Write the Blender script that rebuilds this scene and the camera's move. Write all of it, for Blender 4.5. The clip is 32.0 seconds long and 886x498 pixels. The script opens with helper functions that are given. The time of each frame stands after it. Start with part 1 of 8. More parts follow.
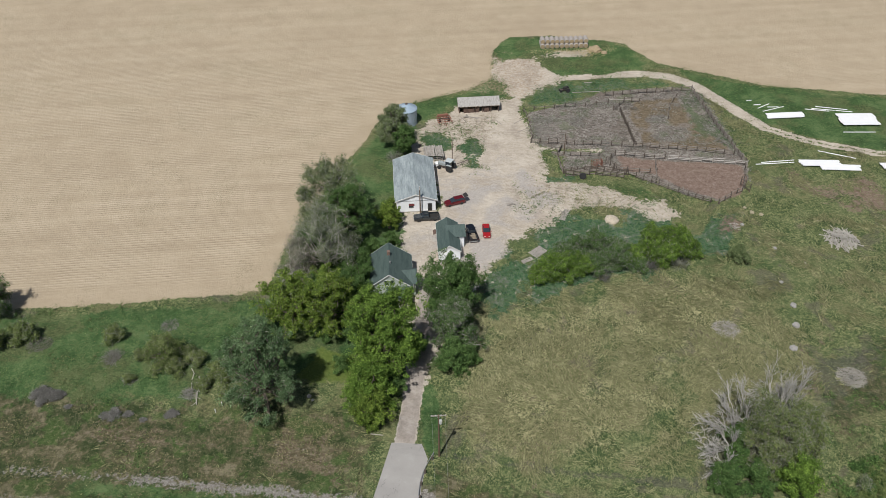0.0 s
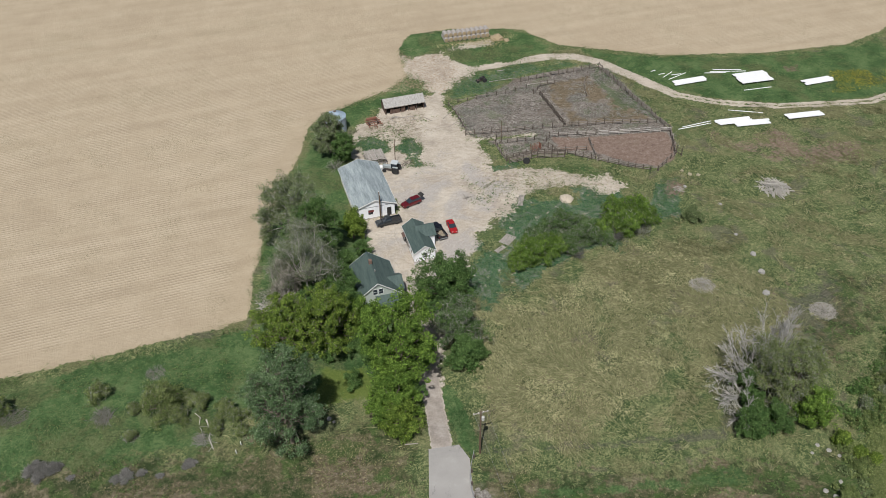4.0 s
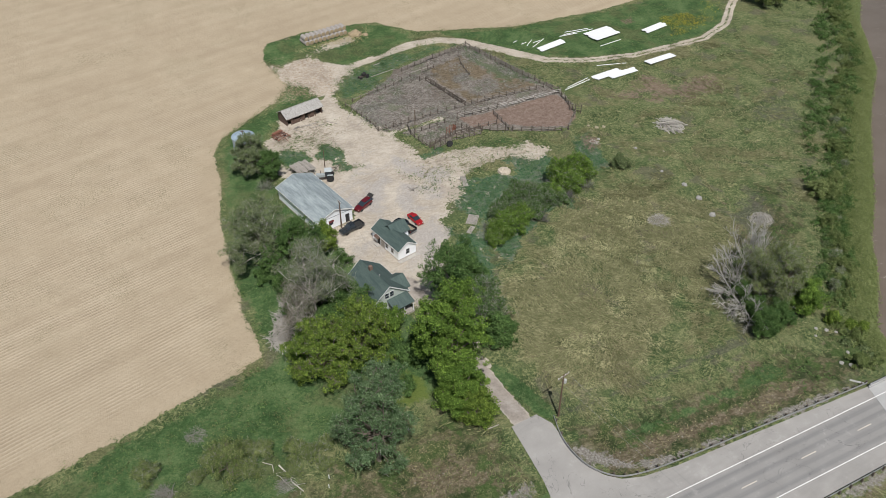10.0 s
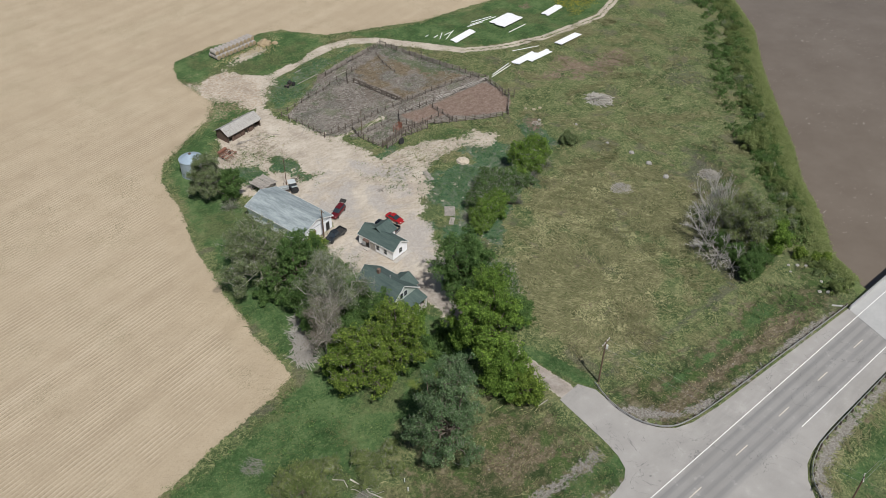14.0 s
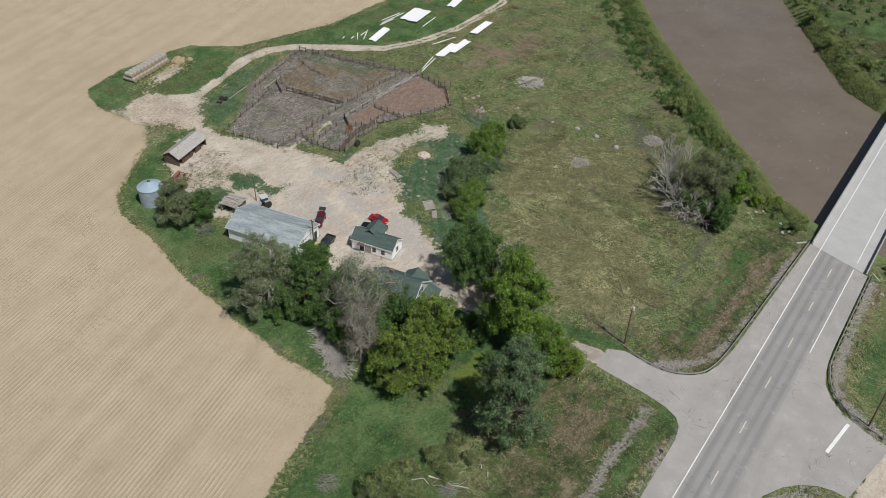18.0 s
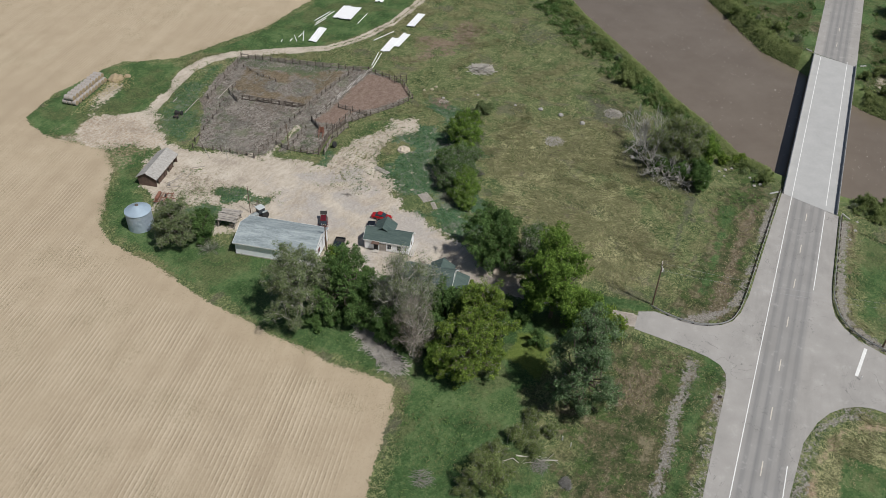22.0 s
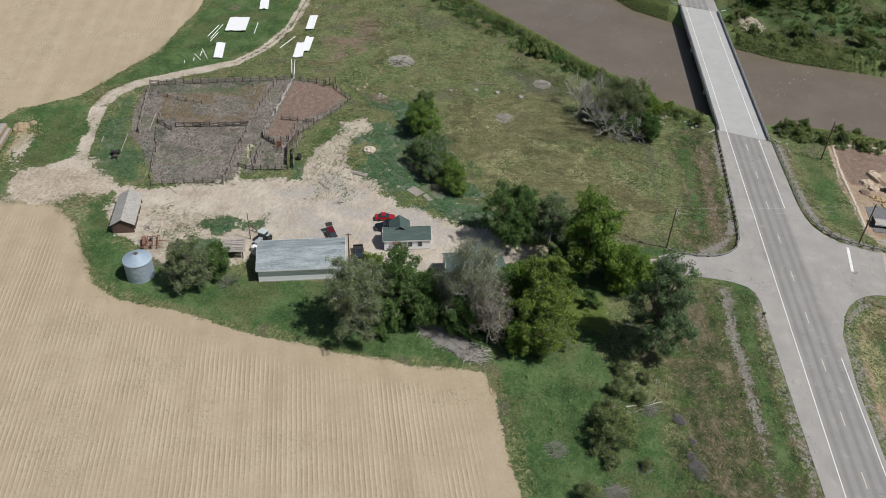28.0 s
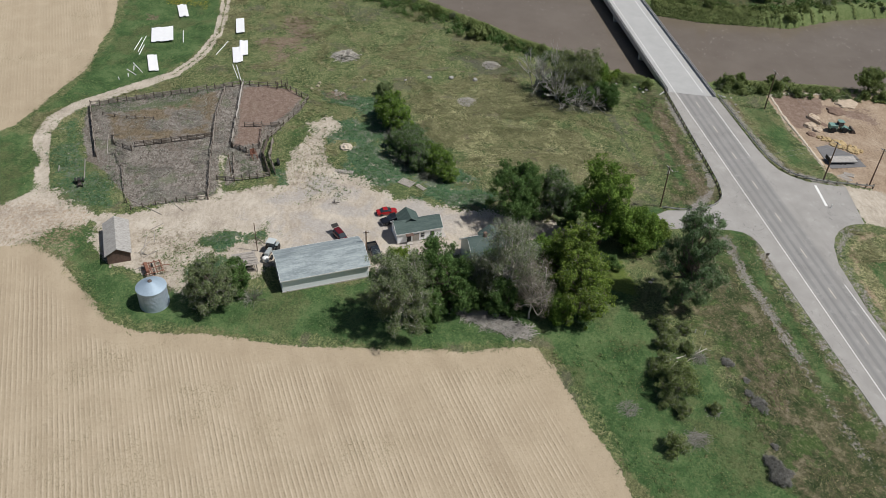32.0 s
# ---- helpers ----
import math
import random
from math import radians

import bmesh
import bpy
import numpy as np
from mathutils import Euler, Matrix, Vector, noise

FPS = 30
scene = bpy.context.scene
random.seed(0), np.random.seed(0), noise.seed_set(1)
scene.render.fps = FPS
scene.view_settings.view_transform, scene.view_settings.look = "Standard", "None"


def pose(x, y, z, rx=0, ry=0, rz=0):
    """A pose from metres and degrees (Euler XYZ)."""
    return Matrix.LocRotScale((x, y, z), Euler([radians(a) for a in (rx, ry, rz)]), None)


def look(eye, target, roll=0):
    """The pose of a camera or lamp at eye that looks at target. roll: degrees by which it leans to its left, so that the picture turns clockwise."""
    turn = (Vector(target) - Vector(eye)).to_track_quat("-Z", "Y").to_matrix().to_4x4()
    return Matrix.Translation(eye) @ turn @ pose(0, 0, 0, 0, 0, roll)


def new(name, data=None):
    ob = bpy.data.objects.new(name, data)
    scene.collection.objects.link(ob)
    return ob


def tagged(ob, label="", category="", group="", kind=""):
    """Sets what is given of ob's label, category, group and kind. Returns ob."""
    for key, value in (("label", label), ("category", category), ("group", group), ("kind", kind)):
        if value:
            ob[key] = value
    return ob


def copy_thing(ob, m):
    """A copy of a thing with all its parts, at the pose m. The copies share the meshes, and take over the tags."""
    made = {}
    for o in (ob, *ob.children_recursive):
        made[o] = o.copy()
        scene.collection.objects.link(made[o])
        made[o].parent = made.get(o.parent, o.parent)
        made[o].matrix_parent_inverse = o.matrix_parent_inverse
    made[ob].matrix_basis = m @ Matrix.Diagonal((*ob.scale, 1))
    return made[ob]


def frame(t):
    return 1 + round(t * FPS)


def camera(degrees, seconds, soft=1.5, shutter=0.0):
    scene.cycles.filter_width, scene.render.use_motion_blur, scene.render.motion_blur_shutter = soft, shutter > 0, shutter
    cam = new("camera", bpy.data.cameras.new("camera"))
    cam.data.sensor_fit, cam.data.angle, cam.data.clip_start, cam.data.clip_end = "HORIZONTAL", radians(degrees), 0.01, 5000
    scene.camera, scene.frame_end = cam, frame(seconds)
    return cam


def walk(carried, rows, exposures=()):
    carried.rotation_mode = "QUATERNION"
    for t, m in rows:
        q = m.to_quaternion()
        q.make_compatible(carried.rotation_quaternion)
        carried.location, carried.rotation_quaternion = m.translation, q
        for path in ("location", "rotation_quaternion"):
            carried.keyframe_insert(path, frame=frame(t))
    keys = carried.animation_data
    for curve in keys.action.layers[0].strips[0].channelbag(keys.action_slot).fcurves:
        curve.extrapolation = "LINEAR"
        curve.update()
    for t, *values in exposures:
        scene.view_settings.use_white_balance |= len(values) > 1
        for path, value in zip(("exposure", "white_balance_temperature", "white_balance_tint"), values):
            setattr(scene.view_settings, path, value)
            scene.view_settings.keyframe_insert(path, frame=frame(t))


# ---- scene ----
cam = camera(55.97, 32.0, soft=0.85)
PATH = [
    (0, (-2.11, 1.29, 108.60), (-13.69, 78.34, 45.91), -0.68),
    (0.5, (-5.12, 1.00, 108.52), (-14.40, 78.35, 45.82), -0.63),
    (1, (-8.14, 0.81, 108.37), (-15.11, 78.46, 45.75), -0.67),
    (1.5, (-11.12, 0.77, 108.46), (-15.91, 78.48, 45.71), -0.71),
    (2, (-14.33, 0.70, 108.48), (-16.70, 78.52, 45.73), -0.71),
    (2.5, (-17.38, 0.66, 108.44), (-17.70, 78.49, 45.66), -0.72),
    (3, (-20.69, 0.71, 108.45), (-18.56, 78.51, 45.66), -0.74),
    (3.5, (-24.11, 0.85, 108.43), (-19.68, 78.51, 45.59), -0.73),
    (5.5, (-38.46, 2.21, 108.50), (-25.02, 78.69, 45.50), -0.60),
    (6, (-42.20, 2.76, 108.52), (-26.02, 78.66, 45.45), -0.54),
    (6.5, (-45.93, 3.44, 108.51), (-27.70, 78.84, 45.41), -0.52),
    (7, (-49.75, 4.25, 108.49), (-29.10, 79.01, 45.36), -0.45),
    (7.5, (-53.45, 5.17, 108.51), (-30.70, 79.26, 45.32), -0.40),
    (8, (-57.12, 6.18, 108.48), (-31.85, 79.45, 45.30), -0.36),
    (8.5, (-60.77, 7.33, 108.55), (-33.33, 79.76, 45.31), -0.30),
    (9, (-64.52, 8.59, 108.50), (-34.68, 80.08, 45.26), -0.24),
    (9.5, (-68.20, 9.99, 108.43), (-36.04, 80.47, 45.19), -0.12),
    (10, (-71.80, 11.47, 108.44), (-37.32, 80.80, 45.15), -0.01),
    (10.5, (-75.46, 13.09, 108.43), (-38.53, 81.15, 45.15), 0.13),
    (11, (-79.00, 14.77, 108.42), (-39.93, 81.67, 45.19), 0.24),
    (11.5, (-82.48, 16.54, 108.36), (-41.18, 82.15, 45.18), 0.35),
    (12, (-85.92, 18.45, 108.33), (-42.71, 82.75, 45.11), 0.44),
    (12.5, (-89.32, 20.44, 108.33), (-44.15, 83.38, 45.11), 0.58),
    (13, (-92.67, 22.55, 108.37), (-45.57, 84.06, 45.14), 0.68),
    (13.5, (-95.97, 24.76, 108.39), (-47.01, 84.80, 45.16), 0.80),
    (15.5, (-108.25, 34.34, 108.23), (-52.28, 88.02, 45.10), 1.12),
    (16, (-111.18, 36.94, 108.22), (-53.44, 88.78, 45.15), 1.23),
    (16.5, (-114.07, 39.63, 108.24), (-54.76, 89.68, 45.17), 1.34),
    (17, (-116.87, 42.40, 108.26), (-56.22, 90.83, 45.21), 1.44),
    (17.5, (-119.58, 45.23, 108.31), (-57.49, 91.85, 45.28), 1.55),
    (18, (-122.25, 48.14, 108.32), (-58.74, 92.80, 45.30), 1.67),
    (18.5, (-124.76, 51.14, 108.34), (-59.97, 93.95, 45.33), 1.77),
    (19, (-127.20, 54.23, 108.35), (-61.26, 95.30, 45.38), 1.86),
    (19.5, (-129.60, 57.38, 108.27), (-62.60, 96.68, 45.29), 1.99),
    (20, (-131.83, 60.60, 108.16), (-63.83, 98.00, 45.10), 2.10),
    (20.5, (-134.00, 63.87, 108.03), (-65.16, 99.63, 44.92), 2.20),
    (21, (-136.05, 67.21, 107.92), (-66.23, 101.13, 44.88), 2.28),
    (21.5, (-138.00, 70.58, 107.79), (-67.29, 102.61, 44.75), 2.36),
    (22, (-139.86, 74.01, 107.65), (-68.24, 104.09, 44.69), 2.43),
    (22.5, (-141.62, 77.51, 107.61), (-69.11, 105.60, 44.73), 2.52),
    (23, (-143.32, 81.05, 107.54), (-69.95, 107.11, 44.79), 2.59),
    (23.5, (-144.86, 84.61, 107.53), (-70.78, 108.64, 44.80), 2.59),
    (24, (-146.34, 88.28, 107.45), (-71.66, 110.27, 44.69), 2.64),
    (24.5, (-147.69, 91.95, 107.35), (-72.50, 111.97, 44.54), 2.68),
    (25, (-148.97, 95.64, 107.20), (-73.22, 113.69, 44.48), 2.66),
    (25.5, (-150.09, 99.37, 107.06), (-73.89, 115.40, 44.31), 2.66),
    (27.5, (-153.46, 114.66, 106.27), (-75.94, 122.41, 43.58), 2.68),
    (28, (-154.05, 118.47, 106.16), (-76.26, 124.20, 43.59), 2.69),
    (28.5, (-154.52, 122.27, 105.99), (-76.66, 126.02, 43.35), 2.70),
    (29, (-154.88, 126.07, 105.77), (-76.98, 127.96, 43.10), 2.70),
    (29.5, (-155.13, 129.92, 105.50), (-77.17, 129.69, 42.87), 2.68),
    (30, (-155.28, 133.73, 105.23), (-77.35, 131.44, 42.61), 2.69),
    (30.5, (-155.33, 137.56, 104.97), (-77.54, 133.16, 42.29), 2.68),
    (31, (-155.26, 141.39, 104.65), (-77.57, 134.90, 42.02), 2.69),
    (31.5, (-155.10, 145.24, 104.36), (-77.65, 136.74, 41.68), 2.70),
    (32, (-154.81, 149.04, 104.06), (-77.58, 138.15, 41.47), 2.69),
]
walk(cam, [(t, look(eye, target, roll)) for t, eye, target, roll in PATH],
     exposures=((0, 0.0), (6, 0.06), (12, 0.05), (18, -0.05), (22, -0.07), (28, -0.03), (32, 0.0)))

# ---- light ----
SUN_WAY = Vector((-1.6, -5.75, 9.8)).normalized()
world = bpy.data.worlds.new("sky")
scene.world = world
world.use_nodes = True
sky = world.node_tree.nodes.new("ShaderNodeTexSky")
sky.sky_type = "NISHITA"
sky.sun_disc = False
sky.sun_elevation = math.asin(SUN_WAY.z)
sky.sun_rotation = math.atan2(SUN_WAY.x, SUN_WAY.y)
sky.air_density, sky.dust_density = 1.0, 1.5
world.node_tree.links.new(sky.outputs[0], world.node_tree.nodes["Background"].inputs[0])
world.node_tree.nodes["Background"].inputs[1].default_value = 0.05
sun = new("sun", bpy.data.lights.new("sun", "SUN"))
sun.data.energy = 3.85
sun.data.angle = radians(0.53)
sun.data.color = (1.0, 0.985, 0.96)
sun.matrix_world = look(SUN_WAY * 300, (0, 0, 0))

# ---- materials ----
RNG = np.random.default_rng(7)


class Nodes:
    """Short hand for node trees."""

    def __init__(self, name):
        self.mat = bpy.data.materials.new(name)
        self.mat.use_nodes = True
        self.t = self.mat.node_tree
        self.bsdf = self.t.nodes["Principled BSDF"]

    def n(self, kind, **ins):
        node = self.t.nodes.new("ShaderNode" + kind)
        for key, v in ins.items():
            self.put(node.inputs[key], v)
        return node

    def put(self, sock, v):
        if isinstance(v, bpy.types.NodeSocket):
            self.t.links.new(v, sock)
        else:
            sock.default_value = v

    def math(self, op, a, b=0.0, c=0.0):
        node = self.t.nodes.new("ShaderNodeMath")
        node.operation = op
        for k, v in enumerate((a, b, c)):
            self.put(node.inputs[k], v)
        return node.outputs[0]

    def place(self):
        return self.n("NewGeometry").outputs["Position"]

    def local(self):
        return self.n("TexCoord").outputs["Object"]

    def noise(self, scale, detail=4.0, rough=0.6, vec=None, dist=0.0):
        return self.n("TexNoise", Vector=vec or self.place(), Scale=scale, Detail=detail, Roughness=rough, Distortion=dist).outputs[0]

    def stretch(self, vec, sx, sy, sz, rz=0.0):
        node = self.n("Mapping", Vector=vec)
        node.inputs["Scale"].default_value = (sx, sy, sz)
        node.inputs["Rotation"].default_value = (0, 0, radians(rz))
        return node.outputs[0]

    def ramp(self, fac, *stops):
        node = self.n("ValToRGB", Fac=fac)
        el = node.color_ramp.elements
        while len(el) < len(stops):
            el.new(0.5)
        for e, (pos, col) in zip(el, stops):
            e.position = pos
            e.color = (*col, 1) if len(col) == 3 else col
        return node.outputs[0]

    def mix(self, fac, a, b, how="MIX"):
        node = self.t.nodes.new("ShaderNodeMix")
        node.data_type, node.blend_type = "RGBA", how
        self.put(node.inputs[0], fac)
        for k, v in ((6, a), (7, b)):
            self.put(node.inputs[k], (*v, 1) if isinstance(v, tuple) and len(v) == 3 else v)
        return node.outputs[2]

    def step(self, v, lo, hi):
        node = self.n("MapRange", Value=v)
        node.interpolation_type = "SMOOTHSTEP"
        node.inputs[1].default_value, node.inputs[2].default_value = lo, hi
        return node.outputs[0]

    def bump(self, height, strength=0.5, dist=0.05):
        self.put(self.bsdf.inputs["Normal"], self.n("Bump", Height=height, Strength=strength, Distance=dist).outputs[0])

    def done(self, color, rough=0.8, metal=0.0, spec=None):
        self.put(self.bsdf.inputs["Base Color"], (*color, 1) if isinstance(color, tuple) and len(color) == 3 else color)
        self.put(self.bsdf.inputs["Roughness"], rough)
        self.put(self.bsdf.inputs["Metallic"], metal)
        if spec is not None:
            self.bsdf.inputs["Specular IOR Level"].default_value = spec
        return self.mat


def plain(name, color, rough=0.6, metal=0.0, vary=0.15, scale=3.0, bump=0.0):
    """A surface with mottling at two scales."""
    m = Nodes(name)
    a = m.noise(scale, 5, 0.65, m.local())
    b = m.noise(scale * 7, 3, 0.6, m.local())
    f = m.math("ADD", m.math("MULTIPLY", a, 0.7), m.math("MULTIPLY", b, 0.3))
    lo, hi = tuple(c * (1 - vary) for c in color), tuple(min(1, c * (1 + vary)) for c in color)
    if bump:
        m.bump(b, bump, 0.02)
    return m.done(m.ramp(f, (0.3, lo), (0.7, hi)), m.math("MULTIPLY_ADD", a, 0.2, rough - 0.1), metal)


def leafy(name, dark, light, tint=None, thin=0.14):
    """Foliage: each leaf has its own shade, each spray and limb its own tone."""
    m = Nodes(name)
    r = m.n("NewGeometry").outputs["Random Per Island"]
    big, spray = m.noise(0.3, 3, 0.6), m.noise(1.25, 3, 0.65)
    f = m.math("ADD", m.math("MULTIPLY", r, 0.42), m.math("ADD", m.math("MULTIPLY", big, 0.42), m.math("MULTIPLY", spray, 0.5)))
    col = m.ramp(f, (0.40, tuple(c * 1.05 for c in dark)), (0.68, tuple((a * 0.55 + b * 0.45) for a, b in zip(dark, light))), (0.98, tuple(c * 1.5 for c in light)))
    if tint:
        col = m.mix(m.step(m.noise(0.22, 2, 0.5), 0.52, 0.7), col, tint)
    m.done(col, 0.7, spec=0.15)
    t = m.n("BsdfTranslucent", Color=m.mix(0.5, col, (0.22, 0.36, 0.05)))
    mixer = m.n("MixShader", Fac=thin + 0.05)
    m.t.links.new(m.bsdf.outputs[0], mixer.inputs[1])
    m.t.links.new(t.outputs[0], mixer.inputs[2])
    m.t.links.new(mixer.outputs[0], m.t.nodes["Material Output"].inputs[0])
    return m.mat


LEAF_BRIGHT = leafy("leaf_bright", (0.048, 0.100, 0.018), (0.205, 0.310, 0.056), thin=0.16)
LEAF_YELLOW = leafy("leaf_yellow_green", (0.050, 0.095, 0.016), (0.225, 0.30, 0.055), thin=0.16)
LEAF_DARK = leafy("leaf_dark", (0.032, 0.075, 0.022), (0.135, 0.215, 0.065), thin=0.14)
LEAF_GREY = leafy("leaf_grey_green", (0.078, 0.115, 0.044), (0.22, 0.26, 0.125))
LEAF_WILLOW = leafy("leaf_willow", (0.080, 0.118, 0.034), (0.225, 0.26, 0.10), thin=0.14)
LEAF_BLUE = leafy("leaf_silver_blue", (0.042, 0.090, 0.036), (0.175, 0.245, 0.125), thin=0.15)
LEAF_BANK = leafy("leaf_bank", (0.115, 0.150, 0.048), (0.25, 0.285, 0.115), thin=0.14)
BUD = leafy("bare_twig_buds", (0.19, 0.19, 0.155), (0.33, 0.33, 0.275), thin=0.1)
SAGE = leafy("grey_sage", (0.14, 0.135, 0.125), (0.24, 0.228, 0.212), thin=0.1)
BARK = plain("bark", (0.16, 0.13, 0.10), 0.9, vary=0.35, scale=2.0, bump=0.6)
DEADWOOD = plain("dead_wood", (0.46, 0.43, 0.38), 0.9, vary=0.3, scale=2.0, bump=0.4)
PALE_LIMB = plain("bleached_limb", (0.42, 0.40, 0.365), 0.9, vary=0.35, scale=1.2, bump=0.4)
DRY_STRAW = leafy("dry_weeds", (0.23, 0.19, 0.11), (0.42, 0.36, 0.22), thin=0.15)

# ---- ground: one sheet, with the kinds of cover as weights ----
RIVER_WEST = [(520, 470), (300, 290), (200, 212), (156, 173.5), (137, 150.5), (113, 131), (101.6, 120.4), (82.5, 102.5), (73, 95), (64, 85), (52, 74.5),
              (48.5, 66), (46, 57), (45.2, 48.7), (44.2, 32), (42, 18), (38.3, 0), (34, -30), (30, -110), (20, -400)]
RIVER_EAST = [(90, -400), (90, -110), (87, -28), (85.4, -9.8), (79.6, 8.4), (81.5, 17), (85, 35), (91.3, 49), (98, 58), (109, 68.7), (116, 79.5),
              (136, 93), (165, 112.4), (220, 150), (320, 225), (560, 400)]
RIVER = RIVER_WEST + RIVER_EAST
FARM = [(-1200, -140), (-300, 60), (-140, 97), (-99.6, 106), (-77.8, 110.8), (-59, 115.6), (-54.6, 117.6), (-54.8, 127), (-53.8, 142), (-50.8, 161),
        (-47.2, 175), (-45.6, 187), (-42, 193), (-34, 198.6), (-25.5, 204), (-19.5, 211.5), (-21, 228), (-19.5, 233), (-17, 238.6), (-3, 241), (12, 240.3),
        (18, 238), (26, 227), (32, 224.6), (54, 216.7), (86, 214.8), (112, 218), (124, 225), (150, 245), (210, 300), (420, 480), (1200, 1400), (-1200, 1400)]
YARD = [(-21.5, 97), (-24.3, 110), (-26.5, 124), (-29.5, 130), (-31.5, 137), (-33, 144), (-30, 146.8), (-25.4, 149.5), (-30, 165), (-37, 172), (-35.5, 180), (-33.8, 186), (-30.5, 189.5), (-27.5, 194.5), (-22, 197), (-18, 199.5), (-13.4, 201.3),
        (-14.5, 208.5), (-18, 212), (-28, 213), (-30, 227), (-20, 226), (-12, 226), (-5, 222), (-1, 216.5), (-2, 210.5), (-6.5, 207), (-9.2, 201), (-9.5, 194), (-7, 181), (-3, 170), (3, 160), (8, 156), (3, 151), (-4, 143), (-8, 138),
        (-13, 127), (-15.5, 118), (-18.5, 108), (-19.5, 97)]
DIRT_FAN = [(-6, 164), (3, 165), (9, 161), (15, 161.5), (19, 159.5), (25, 158.5), (28, 152), (23, 150), (17, 154.5), (9, 154), (4, 155.5), (-1, 153), (-6, 155)]
CORRAL = [(-8.8, 194), (4, 200.5), (10, 207), (24, 211), (36.4, 212), (45, 175.6), (42.4, 164.6), (36.8, 159.2), (30, 161.2), (23.6, 164.6), (16.5, 168.2), (9, 168.6), (2, 167.4), (0.4, 172.6), (-5.4, 179)]
MUCK = [(19.5, 203), (30.5, 206), (33, 197), (36, 190), (41.6, 181), (20.5, 181.2), (17.5, 195)]
RED_PEN = [(14.6, 175.2), (21, 175), (25.4, 175.3), (43.4, 175), (43.4, 169), (41.4, 163), (37, 159.6), (27.4, 164.6), (22.8, 168.8), (15.2, 169)]
PEN_GREEN = [(32, 207.5), (36.5, 197.5), (41, 187), (33.5, 187.5), (33, 195), (31.8, 203)]
PEN_WEST = [(-8, 194), (4, 200), (12, 203), (14, 196), (4, 193), (-5, 187)]
PATH_GREEN = [(7.5, 175.6), (2, 174.6), (-5.4, 173.6), (-4, 168), (0.5, 166.5), (2, 173)]
RED_PATCH = [(52, 172), (70, 172), (88, 163), (84, 155), (70, 158), (58, 160)]
LUSH = [(-140, 94), (-99, 104), (-58, 114), (-53, 117), (-53, 140), (-46, 176), (-44, 187), (-40, 191), (-33, 197), (-24, 203), (-18.4, 211), (-15, 208.5),
        (-13.8, 201.3), (-18.5, 199.5), (-23, 197), (-27.6, 194.5), (-31, 189.5), (-34.5, 186), (-36, 180), (-37, 172), (-37, 166), (-34, 147), (-27, 140), (-30, 128), (-25, 110), (-22, 97), (-30, 94), (-48, 98), (-60, 88), (-100, 84), (-150, 80)]
BALE_GRASS = [(-23, 228), (-17.3, 221.5), (-12, 225.5), (-6, 226.5), (-5.7, 221), (-1.4, 216), (1.5, 215), (12, 219), (21.2, 222), (24.9, 226), (19.6, 231.6), (12.8, 239.5), (0.5, 242), (-7, 241), (-17, 239)]
NORTH_GRASS = [(33, 222.5), (54, 215.5), (86, 213.5), (112, 216.5), (122, 222), (118, 193), (99, 186), (76, 186), (63, 189.5), (52, 195), (43, 206), (36, 216)]
TRACK = [(-8, 211.5), (-4.9, 213.1), (1.9, 215), (9.2, 216.9), (15.5, 218.2), (22.2, 219.4), (29.9, 218.4), (35.8, 214.2), (40.3, 208), (51.5, 193.5), (61, 188.2), (76, 184.6), (90, 184.2), (101, 184.6), (114, 189.8), (124, 199), (134, 207), (150, 217), (190, 250), (260, 310)]
CORRAL_GRASS = [(-9.5, 195), (-9.4, 201), (-6.6, 207.3), (-2.3, 210.4), (3.5, 212.8), (13.7, 215.6), (27.6, 216.4), (33.7, 212.6), (24, 211), (10, 207), (4, 201), (-7.5, 196)]
WEEDS = [(-13, 124), (-7, 136), (2, 148), (9, 151), (20, 150), (28, 147), (36, 150), (40, 150), (36, 142), (28, 138), (12, 131), (2, 124), (-8, 118)]
SPUR = [(-3, 165.5), (4.5, 166.3), (5, 163.2), (-2, 162)]
FAN_GREEN = [(18, 163), (23, 158.5), (17.5, 158.5), (14, 161.5)]
YARD_GREEN = [(-20.3, 178), (-16.8, 168), (-20, 165), (-25.5, 173.8)]
BIN_GREEN = [(-27, 180), (-24, 174), (-30, 170), (-33, 178)]
PASTURE_DRY = [(-15, 88), (-12, 116), (0, 122), (14, 130), (30, 136), (40, 128), (38, 104), (24, 96), (12, 86), (-8, 79)]
SHOULDER_N = [(-8, 67.2), (30, 65.2), (33, 66), (30, 66.4), (0, 67.6), (-10, 69.4), (-14.5, 75), (-16.5, 76), (-16, 72)]
VERGE_STRAW = [(-3, 71.6), (24, 70.6)]
VERGE_GREEN = [(-6, 74.6), (6, 73.9), (24, 74.2)]
WEST_GREEN = [(-25.8, 68.8), (-31, 69.6), (-41, 70.2), (-70, 69.6)]
VERGE_WEST = [(-27, 92), (-42, 90), (-62, 88), (-90, 90), (-130, 84), (-130, 64), (-27, 66)]
SHOULDER_S = [(30, 51.5), (4, 50.5), (-4, 48.5), (-8.5, 43.5), (-10, 38), (-8.5, 38), (-6, 44), (-2, 47.5), (6, 49), (30, 50)]
SHOULDER_W = [(-28, 66.5), (-35, 68), (-60, 67.5), (-90, 66), (-90, 63), (-28, 63)]
OLD_TRACK = [(-27.5, 72.7), (-36, 72.8), (-44, 72.6), (-62, 72), (-78, 71.3), (-110, 70)]
